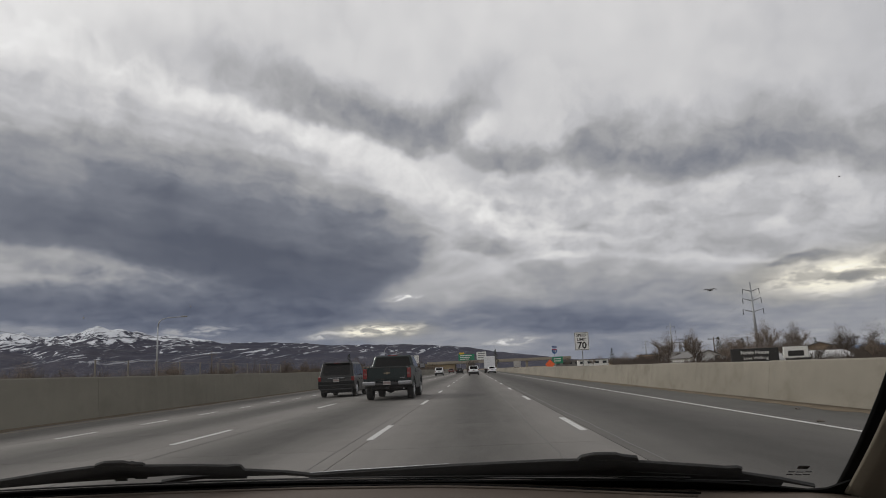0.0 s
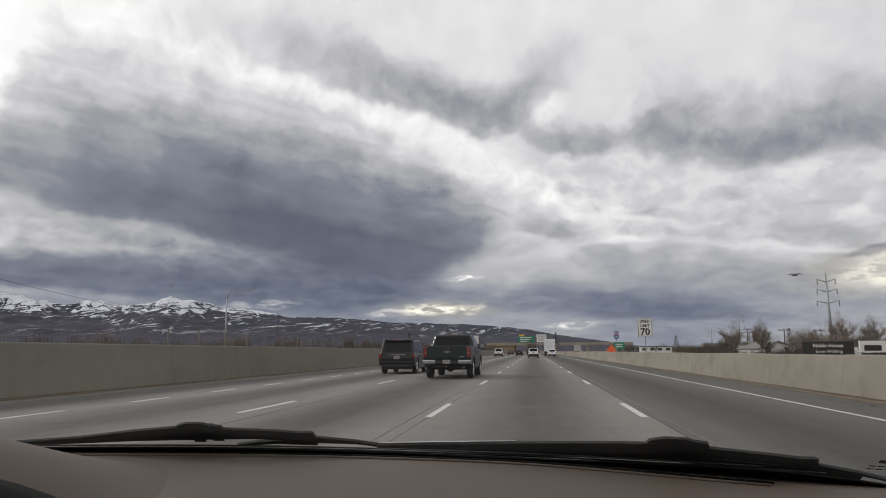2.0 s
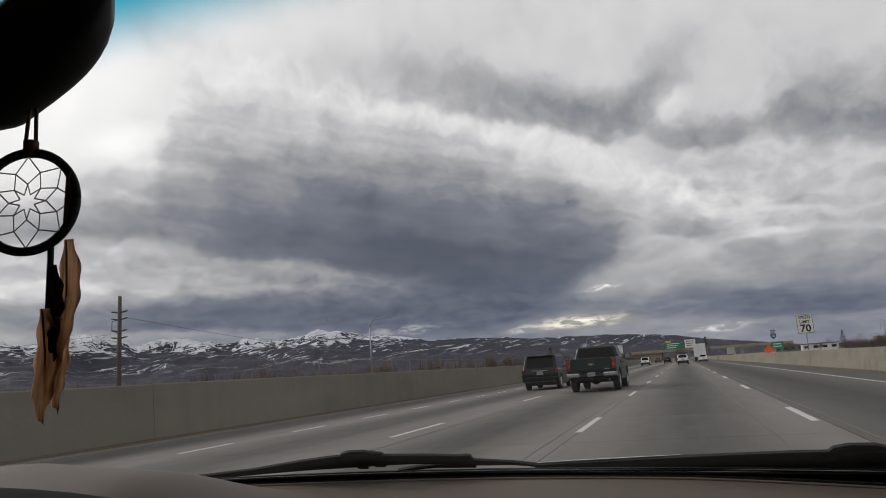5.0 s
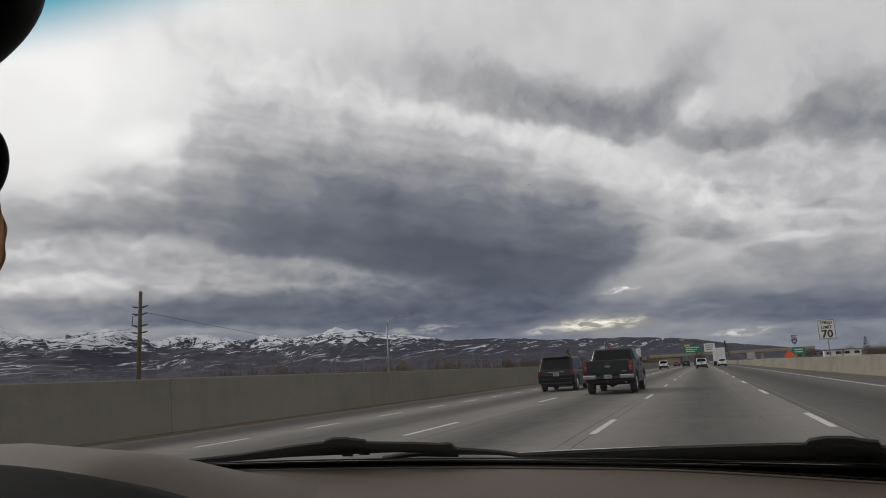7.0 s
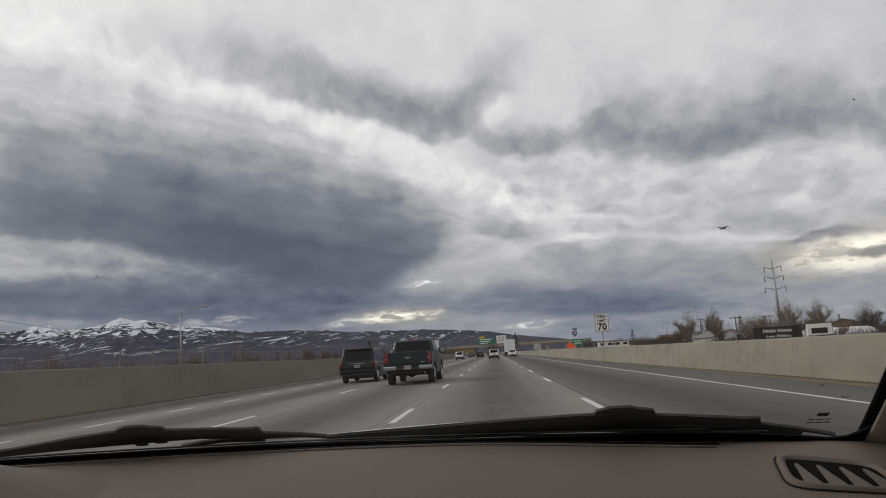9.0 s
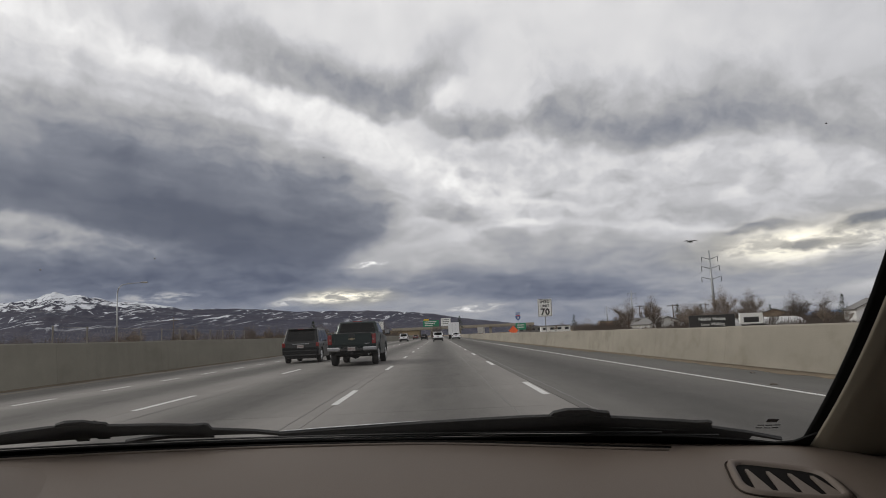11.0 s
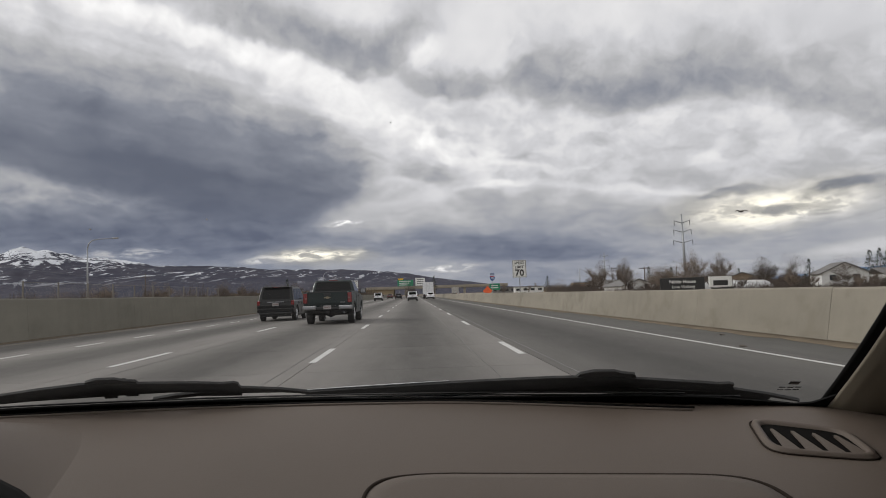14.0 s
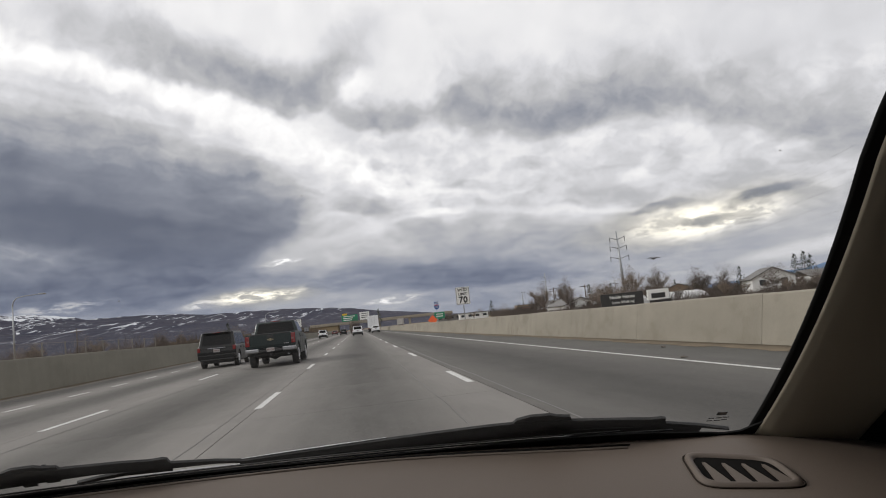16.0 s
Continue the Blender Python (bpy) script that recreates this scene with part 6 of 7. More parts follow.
house(82, 124, 7.5, 9, 2.5, 1.9, "siding_white", -20, "white two-storey house with a gabled roof", True)
house(93, 121, 11, 9, 2.0, 1.2, "siding_white", -12, "long white house with a low roof", False)
house(72, 140, 9, 8, 1.9, 1.5, "siding_tan", -25, "tan house with a grey roof", True)
house(52, 150, 8, 8, 1.5, 1.4, "siding_white", 10, "white house with a grey roof", True)
house(58, 178, 10, 8, 1.7, 1.4, "siding_white", -10, "pale house with a grey roof", False)

shed = thing("hoop_shed", "white corrugated hoop shed behind the barrier", "shed", pose(58, 118, -0.9, 0, 0, -64))
b = grid(16, 60, lambda u, v: (3.2 * math.cos(math.pi * u), -9 + 18 * v, 2.6 * math.sin(math.pi * u) * (1 + 0.02 * math.sin(v * 60 * math.pi))))
part("roof", slab(b, 0.05), M["hoop_white"], shed)
part("end_wall", box(-2.6, 2.6, -9.02, -8.9, -1.5, 1.5), M["siding_tan"], shed)

bb = thing("billboard", "black billboard with white lettering behind the barrier", "billboard", pose(45, 106, -0.75, 0, 0, -10))
board = part("board", box(-3.3, 3.3, -0.15, 0.15, 0.35, 3.05, 0.03), M["sign_black"], bb)
words("Noble House", 0.72, M["sign_white"], board, pose(0, -0.17, 2.45, 90, 0, 0), bold=0.01)
words("Love Walking", 0.62, M["sign_white"], board, pose(0.1, -0.17, 1.65, 90, 0, 0))
words("Into Your Home", 0.60, M["sign_white"], board, pose(0.2, -0.17, 0.9, 90, 0, 0))
for x in (-2.4, 2.4):
    part("post", box(x - 0.15, x + 0.15, 0.16, 0.46, -2, 2.6), M["pole_steel"], bb)
for k in range(4):
    part("lamp_arm", tube([(-2.4 + 1.6 * k, -0.15, 0.4), (-2.4 + 1.6 * k, -0.9, 0.2)], 0.04, 5), M["pole_steel"], bb)
bb2 = thing("billboard", "white billboard with a dark lower panel behind the barrier", "billboard", pose(51.5, 107, -0.85, 0, 0, 6))
board = part("board", box(-1.9, 1.9, -0.15, 0.15, 1.6, 3.2, 0.03), M["sign_white"], bb2)
part("picture_block", box(-1.3, 1.2, -0.17, -0.15, 1.8, 2.6, 0.01), M["sign_black"], board)
part("lower_panel", box(-1.6, 2.2, -0.1, 0.1, 0.5, 1.5, 0.03), M["sign_black"], bb2)
for x in (-1.2, 1.2):
    part("post", box(x - 0.12, x + 0.12, 0.16, 0.4, -2, 3.0), M["pole_steel"], bb2)

for k, (x, y, w, h, mat) in enumerate(((98, 330, 22, 2.9, "brick"), (60, 300, 12, 2.6, "siding_white"), (124, 420, 26, 4.6, "siding_tan"), (66, 390, 16, 3.0, "roof_grey"))):
    t = thing("building", "low commercial building beyond the freeway", "building", pose(x, y, 0, 0, 0, -8), "buildings beyond the freeway")
    part("wall", box(-w / 2, w / 2, -6, 6, -1, h, 0.05), M[mat], t)
    part("roof", box(-w / 2 - 0.3, w / 2 + 0.3, -6.3, 6.3, h, h + 0.35), M["roof_grey"], t)
    n = int(w / 3)
    for i in range(n):
        xw = -w / 2 + (i + 0.5) * w / n
        part("window", box(xw - 0.8, xw + 0.8, -6.08, -5.98, h * 0.45, h * 0.8), M["window_dark"], t)


# ================= trees =================
def bare_tree(seed, h, spread, twig_mat, dense=0.7):
    """A leafless winter tree: trunk and limbs, and a crown of thin twigs set all along the boughs."""
    r = random.Random(seed)
    t = thing("bare_tree", "leafless brown winter tree", "tree", None, "bare trees")
    trunk, crown = bmesh.new(), bmesh.new()

    def twig(s, d, ln):
        dd = (d + Vector((r.uniform(-1, 1), r.uniform(-1, 1), r.uniform(-0.5, 1.0))) * 0.9).normalized()
        e_ = s + dd * ln
        w = dd.cross(Vector((r.uniform(-1, 1), r.uniform(-1, 1), 0.3))).normalized() * 0.014
        crown.faces.new([crown.verts.new(s - w), crown.verts.new(s + w), crown.verts.new(e_)])

    def grow(p, d, ln, rad, depth):
        q = p + d * ln * 0.5 + Vector((r.uniform(-1, 1), r.uniform(-1, 1), 0)) * ln * 0.06
        e_ = p + d * ln
        tube([p, q, e_], [rad, rad * 0.8, rad * 0.55], 5 if depth < 2 else 3, trunk if depth < 2 else crown, caps=False)
        if depth >= 2:
            for _ in range(int((4 if depth == 2 else 9) * dense)):
                twig(p.lerp(e_, r.uniform(0.1, 1)), d, h * r.uniform(0.05, 0.13))
        if depth >= 4:
            return
        for k in range(4 if depth < 3 else 3):
            tilt = r.uniform(0.45, 1.25) * spread
            a = r.uniform(0, 2 * math.pi)
            dd = (d + Vector((math.cos(a) * tilt, math.sin(a) * tilt, r.uniform(-0.1, 0.25)))).normalized()
            grow(p.lerp(e_, 1.0 if k == 0 else r.uniform(0.4, 1.0)), dd, ln * r.uniform(0.68, 0.98), max(rad * 0.55, 0.018), depth + 1)

    grow(Vector((0, 0, -0.4)), Vector((r.uniform(-0.08, 0.08), 0, 1)).normalized(), h * 0.22, h * 0.017, 0)
    for _ in range(900):  # fine outer twigs fill a rounded, uneven crown
        q = Vector((r.gauss(0, 1), r.gauss(0, 1), r.gauss(0, 1))).normalized() * r.random() ** 0.45
        rim_ = 0.8 + 0.45 * noise.noise(q * 1.7 + Vector((seed, 0, 0)))
        s = Vector((q.x * h * 0.36 * spread * rim_, q.y * h * 0.36 * spread * rim_, h * (0.60 + 0.36 * q.z * rim_)))
        twig(s, q, h * r.uniform(0.03, 0.09))
    part("trunk", trunk, M["bark"], t)
    part("crown", crown, M[twig_mat], t)
    return t


def evergreen(seed, h, wd):
    r = random.Random(seed)
    t = thing("evergreen_tree", "dark narrow evergreen tree", "tree", None, "evergreens")
    part("trunk", tube([(0, 0, -0.3), (0, 0, h * 0.9)], [0.16, 0.03], 6), M["bark"], t)
    b = bmesh.new()
    for _ in range(420):
        z = r.uniform(0.08, 1) * h
        rad = wd * (1 - z / h) ** 0.8 * r.uniform(0.3, 1.1) + 0.05
        a = r.uniform(0, 2 * math.pi)
        p = Vector((math.cos(a) * rad, math.sin(a) * rad, z))
        s = 0.28 + 0.3 * r.random()
        q = Vector((r.uniform(-1, 1), r.uniform(-1, 1), r.uniform(-0.7, 0.4))).normalized() * s
        w = q.cross(Vector((0, 0, 1))) * 0.4
        b.faces.new([b.verts.new(p - w), b.verts.new(p + q), b.verts.new(p + w)])
    part("crown", b, M["evergreen"], t)
    return t


rt = random.Random(11)
kinds = [bare_tree(1, 8.5, 1.0, "twig"), bare_tree(2, 8.0, 0.8, "twig"), bare_tree(3, 9.0, 1.1, "twig_pale"), bare_tree(4, 7.0, 1.2, "twig"), bare_tree(5, 9.0, 0.45, "twig_pale")]
spots = []
for k in range(150):  # beyond the right barrier, thickening with distance
    a = radians(rt.uniform(16, 44))
    d = rt.uniform(140, 280)
    spots.append((math.sin(a) * d, math.cos(a) * d, rt.uniform(0.5, 0.9) * (1.0 if a < radians(29) else 0.62)))
for k in range(20):
    a = radians(rt.uniform(27, 46))
    d = rt.uniform(85, 140)
    spots.append((math.sin(a) * d, math.cos(a) * d, rt.uniform(0.26, 0.46)))
for k in range(9):
    a = radians(rt.uniform(23, 34))
    d = rt.uniform(105, 150)
    spots.append((math.sin(a) * d, math.cos(a) * d, rt.uniform(0.7, 0.95)))
for k in range(22):
    a = radians(rt.uniform(9, 17))
    d = rt.uniform(260, 430)
    spots.append((math.sin(a) * d, math.cos(a) * d, rt.uniform(0.35, 0.65)))
for k in range(90):  # beyond the median wall
    a = radians(rt.uniform(-30, -1))
    d = rt.uniform(190, 400)
    spots.append((math.sin(a) * d - 12, math.cos(a) * d, rt.uniform(0.6, 1.1)))
for k, (x, y, s) in enumerate(spots):
    src = kinds[rt.randrange(5)]
    m = pose(x, y, -0.25, 0, 0, rt.uniform(0, 360))
    if k < 5:
        kinds[k].matrix_basis = m @ Matrix.Scale(s, 4)
    else:
        c = copy_thing(src, m)
        c.scale = (s, s, s * rt.uniform(0.85, 1.15))
ev0 = evergreen(21, 7.0, 2.3)
ev_spots = [(64, 170, 0.8), (88, 215, 0.9), (97, 190, 0.7), (79, 128, 0.7), (101, 142, 0.95), (104, 143, 1.0), (107, 145, 0.9), (49, 215, 0.7), (20, 300, 1.1), (-34, 250, 1.0)]
for k, (x, y, s) in enumerate(ev_spots):
    m = pose(x, y, -0.25, 0, 0, 40 * k)
    e = ev0 if k == 0 else copy_thing(ev0, m)
    e.matrix_basis = m
    e.scale = (s, s, s * 1.15)

# brush along both sides: uncounted twigs
for nm, a0, a1, d0, d1, n, hh in (("brush_right", 13, 47, 125, 320, 6000, 4.4), ("brush_left", -44, 2, 150, 420, 5200, 7.0)):
    b = bmesh.new()
    for _ in range(n):
        a, d = radians(rt.uniform(a0, a1)), rt.uniform(d0, d1)
        base = Vector((math.sin(a) * d - (14 if a < 0.03 else 0), math.cos(a) * d, -0.3))
        tall = hh * rt.uniform(0.35, 1.0) * (0.35 + 1.3 * abs(noise.noise(base * 0.05)))
        for _k in range(16):
            p = base + Vector((rt.uniform(-0.7, 0.7), rt.uniform(-0.4, 0.4), 0))
            top = p + Vector((rt.uniform(-1.3, 1.3), rt.uniform(-0.8, 0.8), tall * rt.uniform(0.4, 1.0)))
            w = Vector((rt.uniform(0.03, 0.09), 0.02, 0))
            b.faces.new([b.verts.new(p - w), b.verts.new(p + w), b.verts.new(top)])
    tagged(part(nm, b, M["twig"]), "brown winter brush", "brush", kind="stuff")


# ================= freeway: barriers, lanes, markings =================
def barrier(name, label, x, side, h, mat, n, y0, step, batter):
    """A row of cast concrete panels. side: +1 if the traffic face looks to +x."""
    w = tagged(new(name), label, "barrier", kind="structure")
    w.matrix_basis = ROAD
    prof = [(0.0, 0.0), (0.0, 0.04), (-0.03 - batter * 0.5, h * 0.5), (-0.06 - batter, h - 0.03), (-0.08 - batter, h), (-0.30 - batter, h), (-0.32 - batter, h - 0.03), (-0.45 - batter, -0.3), (0.0, -0.3)]
    for kind_ in range(2):
        b = bmesh.new()
        ends = []
        for yy in (0.006, step - 0.006):
            ends.append([b.verts.new((side * px_, yy, pz + (0.012 * kind_ if pz > h * 0.9 else 0))) for px_, pz in prof])
        m_ = len(prof)
        for i in range(m_):
            j = (i + 1) % m_
            b.faces.new((ends[0][i], ends[0][j], ends[1][j], ends[1][i]))
        b.faces.new(ends[0])
        b.faces.new(list(reversed(ends[1])))
        me = mesh_of("barrier_panel", b, mat)
        for k in range(kind_, n, 2):
            o = new("barrier_panel", me)
            o.parent = w
            o.matrix_basis = pose(x, y0 + k * step, 0)
    return w


def wall_material(name, col, dark, grime):
    """Cast concrete with rain streaks and grime of uneven shape, set by place."""
    m = bpy.data.materials.new(name)
    m.use_nodes = True
    k = Nodes(m.node_tree)
    co = k.mapping(k.add("ShaderNodeNewGeometry").outputs["Position"], rot=(0, 0, radians(-HEADING)), kind="POINT")
    n1 = k.noise(k.mapping(co, size=(3, 6, 1.2)), 1.0, 5, 0.6).outputs["Fac"]
    n2 = k.noise(k.mapping(co, size=(0.5, 0.55, 3.5)), 1.0, 5, 0.65).outputs["Fac"]
    n3 = k.noise(co, 16.0, 4, 0.7).outputs["Fac"]
    n4 = k.noise(k.mapping(co, loc=(0, 3, 0), size=(1, 1.5, 0.9)), 1.0, 6, 0.7).outputs["Fac"]
    v = k.math("ADD", 1.0, k.math("MULTIPLY", k.math("SUBTRACT", n1, 0.5), 0.55))
    v = k.math("ADD", v, k.math("MULTIPLY", k.math("SUBTRACT", n2, 0.5), 0.30))
    v = k.math("ADD", v, k.math("MULTIPLY", k.math("SUBTRACT", n3, 0.5), 0.25))
    rnd = k.add("ShaderNodeObjectInfo").outputs["Random"]
    v = k.math("ADD", v, k.math("MULTIPLY", k.math("SUBTRACT", rnd, 0.5), 0.10))
    hsv = k.add("ShaderNodeHueSaturation")
    hsv.inputs["Color"].default_value = (*col, 1)
    k.put(hsv.inputs["Value"], v)
    c = k.mix(k.range(n4, 0.50, 0.72, 0.0, grime), hsv.outputs[0], (*dark, 1))
    b = k.add("ShaderNodeBsdfPrincipled")
    k.put(b.inputs["Base Color"], c)
    b.inputs["Roughness"].default_value = 0.9
    b.inputs["Specular IOR Level"].default_value = 0.25
    bp = k.add("ShaderNodeBump")
    bp.inputs["Distance"].default_value = 0.006
    k.put(bp.inputs["Height"], n3)
    k.put(b.inputs["Normal"], bp.outputs[0])
    o = k.add("ShaderNodeOutputMaterial")
    k.put(o.inputs[0], b.outputs[0])
    return m


M["wall_left"] = wall_material("weathered olive-grey concrete", (0.200, 0.188, 0.152), (0.12, 0.11, 0.085), 0.35)
M["wall_right"] = wall_material("pale tan concrete", (0.232, 0.210, 0.172), (0.145, 0.125, 0.095), 0.75)
barrier("barrier_left", "tall olive-grey concrete wall along the median", WALL_L, 1, 1.38, M["wall_left"], 60, -30, 9.0, 0.02)
barrier("barrier_right", "pale tan concrete barrier along the shoulder", WALL_R, -1, 0.99, M["wall_right"], 58, -30, 6.1, 0.10)

# chain link fence above the far left wall
fence = thing("fence", "chain link fence on posts above the median wall", "fence", ROAD @ pose(-13.6, 0, 0))
for k in range(11):
    part("post", tube([(0, 25.5 + 2.5 * k, 0.0), (0, 25.5 + 2.5 * k, 2.02)], 0.03, 6), M["fence_steel"], fence)
part("top_wire", tube([(0, 25.5, 1.98), (0, 50.5, 1.98)], 0.006, 5), M["fence_steel"], fence)
b = bmesh.new()
for k in range(83):
    for s in (-1, 1):
        y = 25.5 + 0.3 * k
        tube([(0.01 * s, y, 1.3), (0.01 * s, min(max(y + s * 0.7, 25.5), 50.5), 1.97)], 0.0015, 3, b, caps=False)
tagged(part("mesh", b, M["fence_steel"], fence), kind="stuff")

road = tagged(new("road"), "worn grey concrete freeway lanes with a dark asphalt lane", "road", kind="structure")
road.matrix_basis = ROAD
part("roadbed", box(WALL_L - 0.3, WALL_R + 0.4, -40, 620, -0.26, -0.012), M["tar"], road)
lane_edges = [WALL_L, LINES[0], LINES[1], LINES[2], LINES[3] + 0.12]
for a, c in zip(lane_edges, lane_edges[1:]):
    w = c - a
    me = mesh_of("pavement_slab", box(0.006, w - 0.006, 0.006, 4.564, -0.012, 0.0), M["concrete_road"])
    for k in range(44):
        o = new("pavement_slab", me)
        o.parent = road
        o.matrix_basis = pose(a, -12 + 4.57 * k, 0)
    part("far_lane", box(a + 0.006, c - 0.006, -12 + 4.57 * 44, 620, -0.012, 0.0), M["concrete_road"], road)
part("asphalt_lane", box(LINES[3] + 0.13, EDGE + 0.25, -40, 620, -0.012, 0.001), M["asphalt"], road, "dark asphalt lane")
part("shoulder", box(EDGE + 0.255, WALL_R + 0.1, -40, 620, -0.012, 0.0), M["shoulder"], road, "dusty shoulder")
dash_me = mesh_of("lane_dash", box(-0.06, 0.06, 0, 3.2, 0.0, 0.004), M["paint_white"])
for x in LINES[1:]:
    for k in range(-1, 28):
        o = new("lane_dash", dash_me)
        o.parent = road
        o.matrix_basis = pose(x, 12.2 * (k + 1) + 0.2 + {LINES[1]: 0.6, LINES[2]: 0.0, LINES[3]: 0.3}[x], 0.001)
short_me = mesh_of("lane_dash", box(-0.05, 0.05, 0, 1.7, 0.0, 0.004), M["paint_white"])
for k in range(40):
    o = new("lane_dash", short_me)
    o.parent = road
    o.matrix_basis = pose(LINES[0], 3.3 + 4.1 * k, 0.001)
part("edge_line", box(EDGE - 0.035, EDGE + 0.035, -40, 620, 0.001, 0.006), M["paint_white"], road, "solid white edge line")
part("median_line", box(WALL_L + 0.55, WALL_L + 0.63, -40, 620, 0.0, 0.004), M["paint_yellow"], road, "worn yellow line")
rr = random.Random(3)
# wind-blown dirt along the foot of both walls
for x0, sx, y0, y1, deep in ((WALL_R, -1, 2, 150, 0.42), (WALL_L, 1, 2, 150, 0.30)):
    b = bmesh.new()
    prev = None
    for k in range(260):
        y = y0 + (y1 - y0) * k / 259
        w = deep * (0.55 + 0.9 * noise.noise(Vector((y * 0.35, x0, 2))) + 0.25 * rr.uniform(-1, 1))
        cur = [b.verts.new((x0 + sx * 0.005, y, 0.05)), b.verts.new((x0 + sx * max(w, 0.06) * 0.4, y, 0.022)), b.verts.new((x0 + sx * max(w, 0.06), y, 0.003))]
        if prev:
            b.faces.new((prev[0], prev[1], cur[1], cur[0]))
            b.faces.new((prev[1], prev[2], cur[2], cur[1]))
        prev = cur
    part("dirt_drift", slab(b, 0.002), M["drift"], road, "brown dirt along the foot of the wall", True)


def seam(x, y0, y1, wob, w):
    n = max(4, int((y1 - y0) / 1.2))
    pts = [(x + wob * (noise.noise(Vector((k * 0.35, x, 1))) + 0.4 * rr.uniform(-1, 1)), y0 + (y1 - y0) * k / n) for k in range(n + 1)]
    b = bmesh.new()
    vs = [(b.verts.new((px_ - w * rr.uniform(0.4, 0.6), py, 0.0035)), b.verts.new((px_ + w * rr.uniform(0.4, 0.6), py, 0.0035))) for px_, py in pts]
    for p, q in zip(vs, vs[1:]):
        b.faces.new((p[0], p[1], q[1], q[0]))
    part("tar_seam", slab(b, 0.002), M["tar"], road, "tar-filled crack")


seam(1.05, 6, 60, 0.05, 0.014)
seam(LINES[3] + 0.30, 2, 90, 0.04, 0.022)
seam(LINES[2] - 0.25, 4, 44, 0.03, 0.014)
seam(-4.9, 8, 26, 0.05, 0.018)
seam(LINES[0] - 0.3, 4, 70, 0.03, 0.015)
# scraps on the shoulder
for k, (x, y, s) in enumerate(((5.75, 12.5, 0.05), (6.9, 10.2, 0.05), (6.7, 15.5, 0.05))):
    b = bmesh.new()
    bmesh.ops.create_icosphere(b, subdivisions=2, radius=s)
    for v in b.verts:
        v.co = Vector((v.co.x * 1.4, v.co.y, max(v.co.z * 0.5, -0.2 * s))) * (1 + 0.5 * noise.noise(v.co * 18 + Vector((k, 0, 0))))
    o = part("debris", b, M["scrap"])
    o.matrix_basis = ROAD @ pose(x, y, 0.2 * s + 0.004, 0, 0, 40 * k)
    tagged(o, "small scrap of road debris", "debris", "debris on the shoulder")


# ================= own car: the cabin behind the view and the outer body =================
HALF_W = 0.96


def mirrored(fn, sx):
    """The same sheet on the passenger (+1) or driver side (-1)."""
    return lambda u, v: (CX + sx * (Vector(fn(u, v)).x - CX), Vector(fn(u, v)).y, Vector(fn(u, v)).z)


def belt(y):
    return 0.955 - 0.012 * (y + 0.6) ** 2 * (1 if y < -0.6 else 0.4)


# roof: lining inside, painted skin outside
part("roof_lining", slab(grid(16, 24, lambda u, v: (-1.10 + 1.40 * u, 0.24 - 2.05 * v, 1.475 + 0.02 * math.sin(math.pi * u) - 0.05 * v * v)), 0.012), M["liner"], car, "grey cloth roof lining", True)
part("roof", slab(grid(20, 24, lambda u, v: (-1.14 + 1.48 * u, 0.30 - 2.20 * v, 1.500 + 0.045 * math.sin(math.pi * u) ** 0.6 + 0.02 * math.sin(math.pi * v) - 0.06 * v * v)), 0.01), M["hood_paint"], car, "silver car roof", True)
part("roof_header", tube([glass_at(-1.09 + 1.38 * k / 20, 1.465, -0.02) for k in range(21)], 0.022, 8), M["liner"], car, "", True)


def flank(u, v):
    """Outer side panel from wing to tail, with a shoulder and tuck-under."""
    y = 2.0 - 4.55 * u
    top = belt(y) if y < 0.95 else 0.93 - 0.16 * ((y - 0.95) / 1.05) ** 1.6
    z = 0.24 + (top - 0.24) * v
    out_ = HALF_W - 0.10 * (1 - v) ** 3 - 0.045 * v ** 4
    taper = 1 - 0.16 * max(0.0, (y - 1.3) / 0.7) ** 2 - 0.14 * max(0.0, (-y - 1.9) / 0.65) ** 2
    return (CX + out_ * taper, y, z)


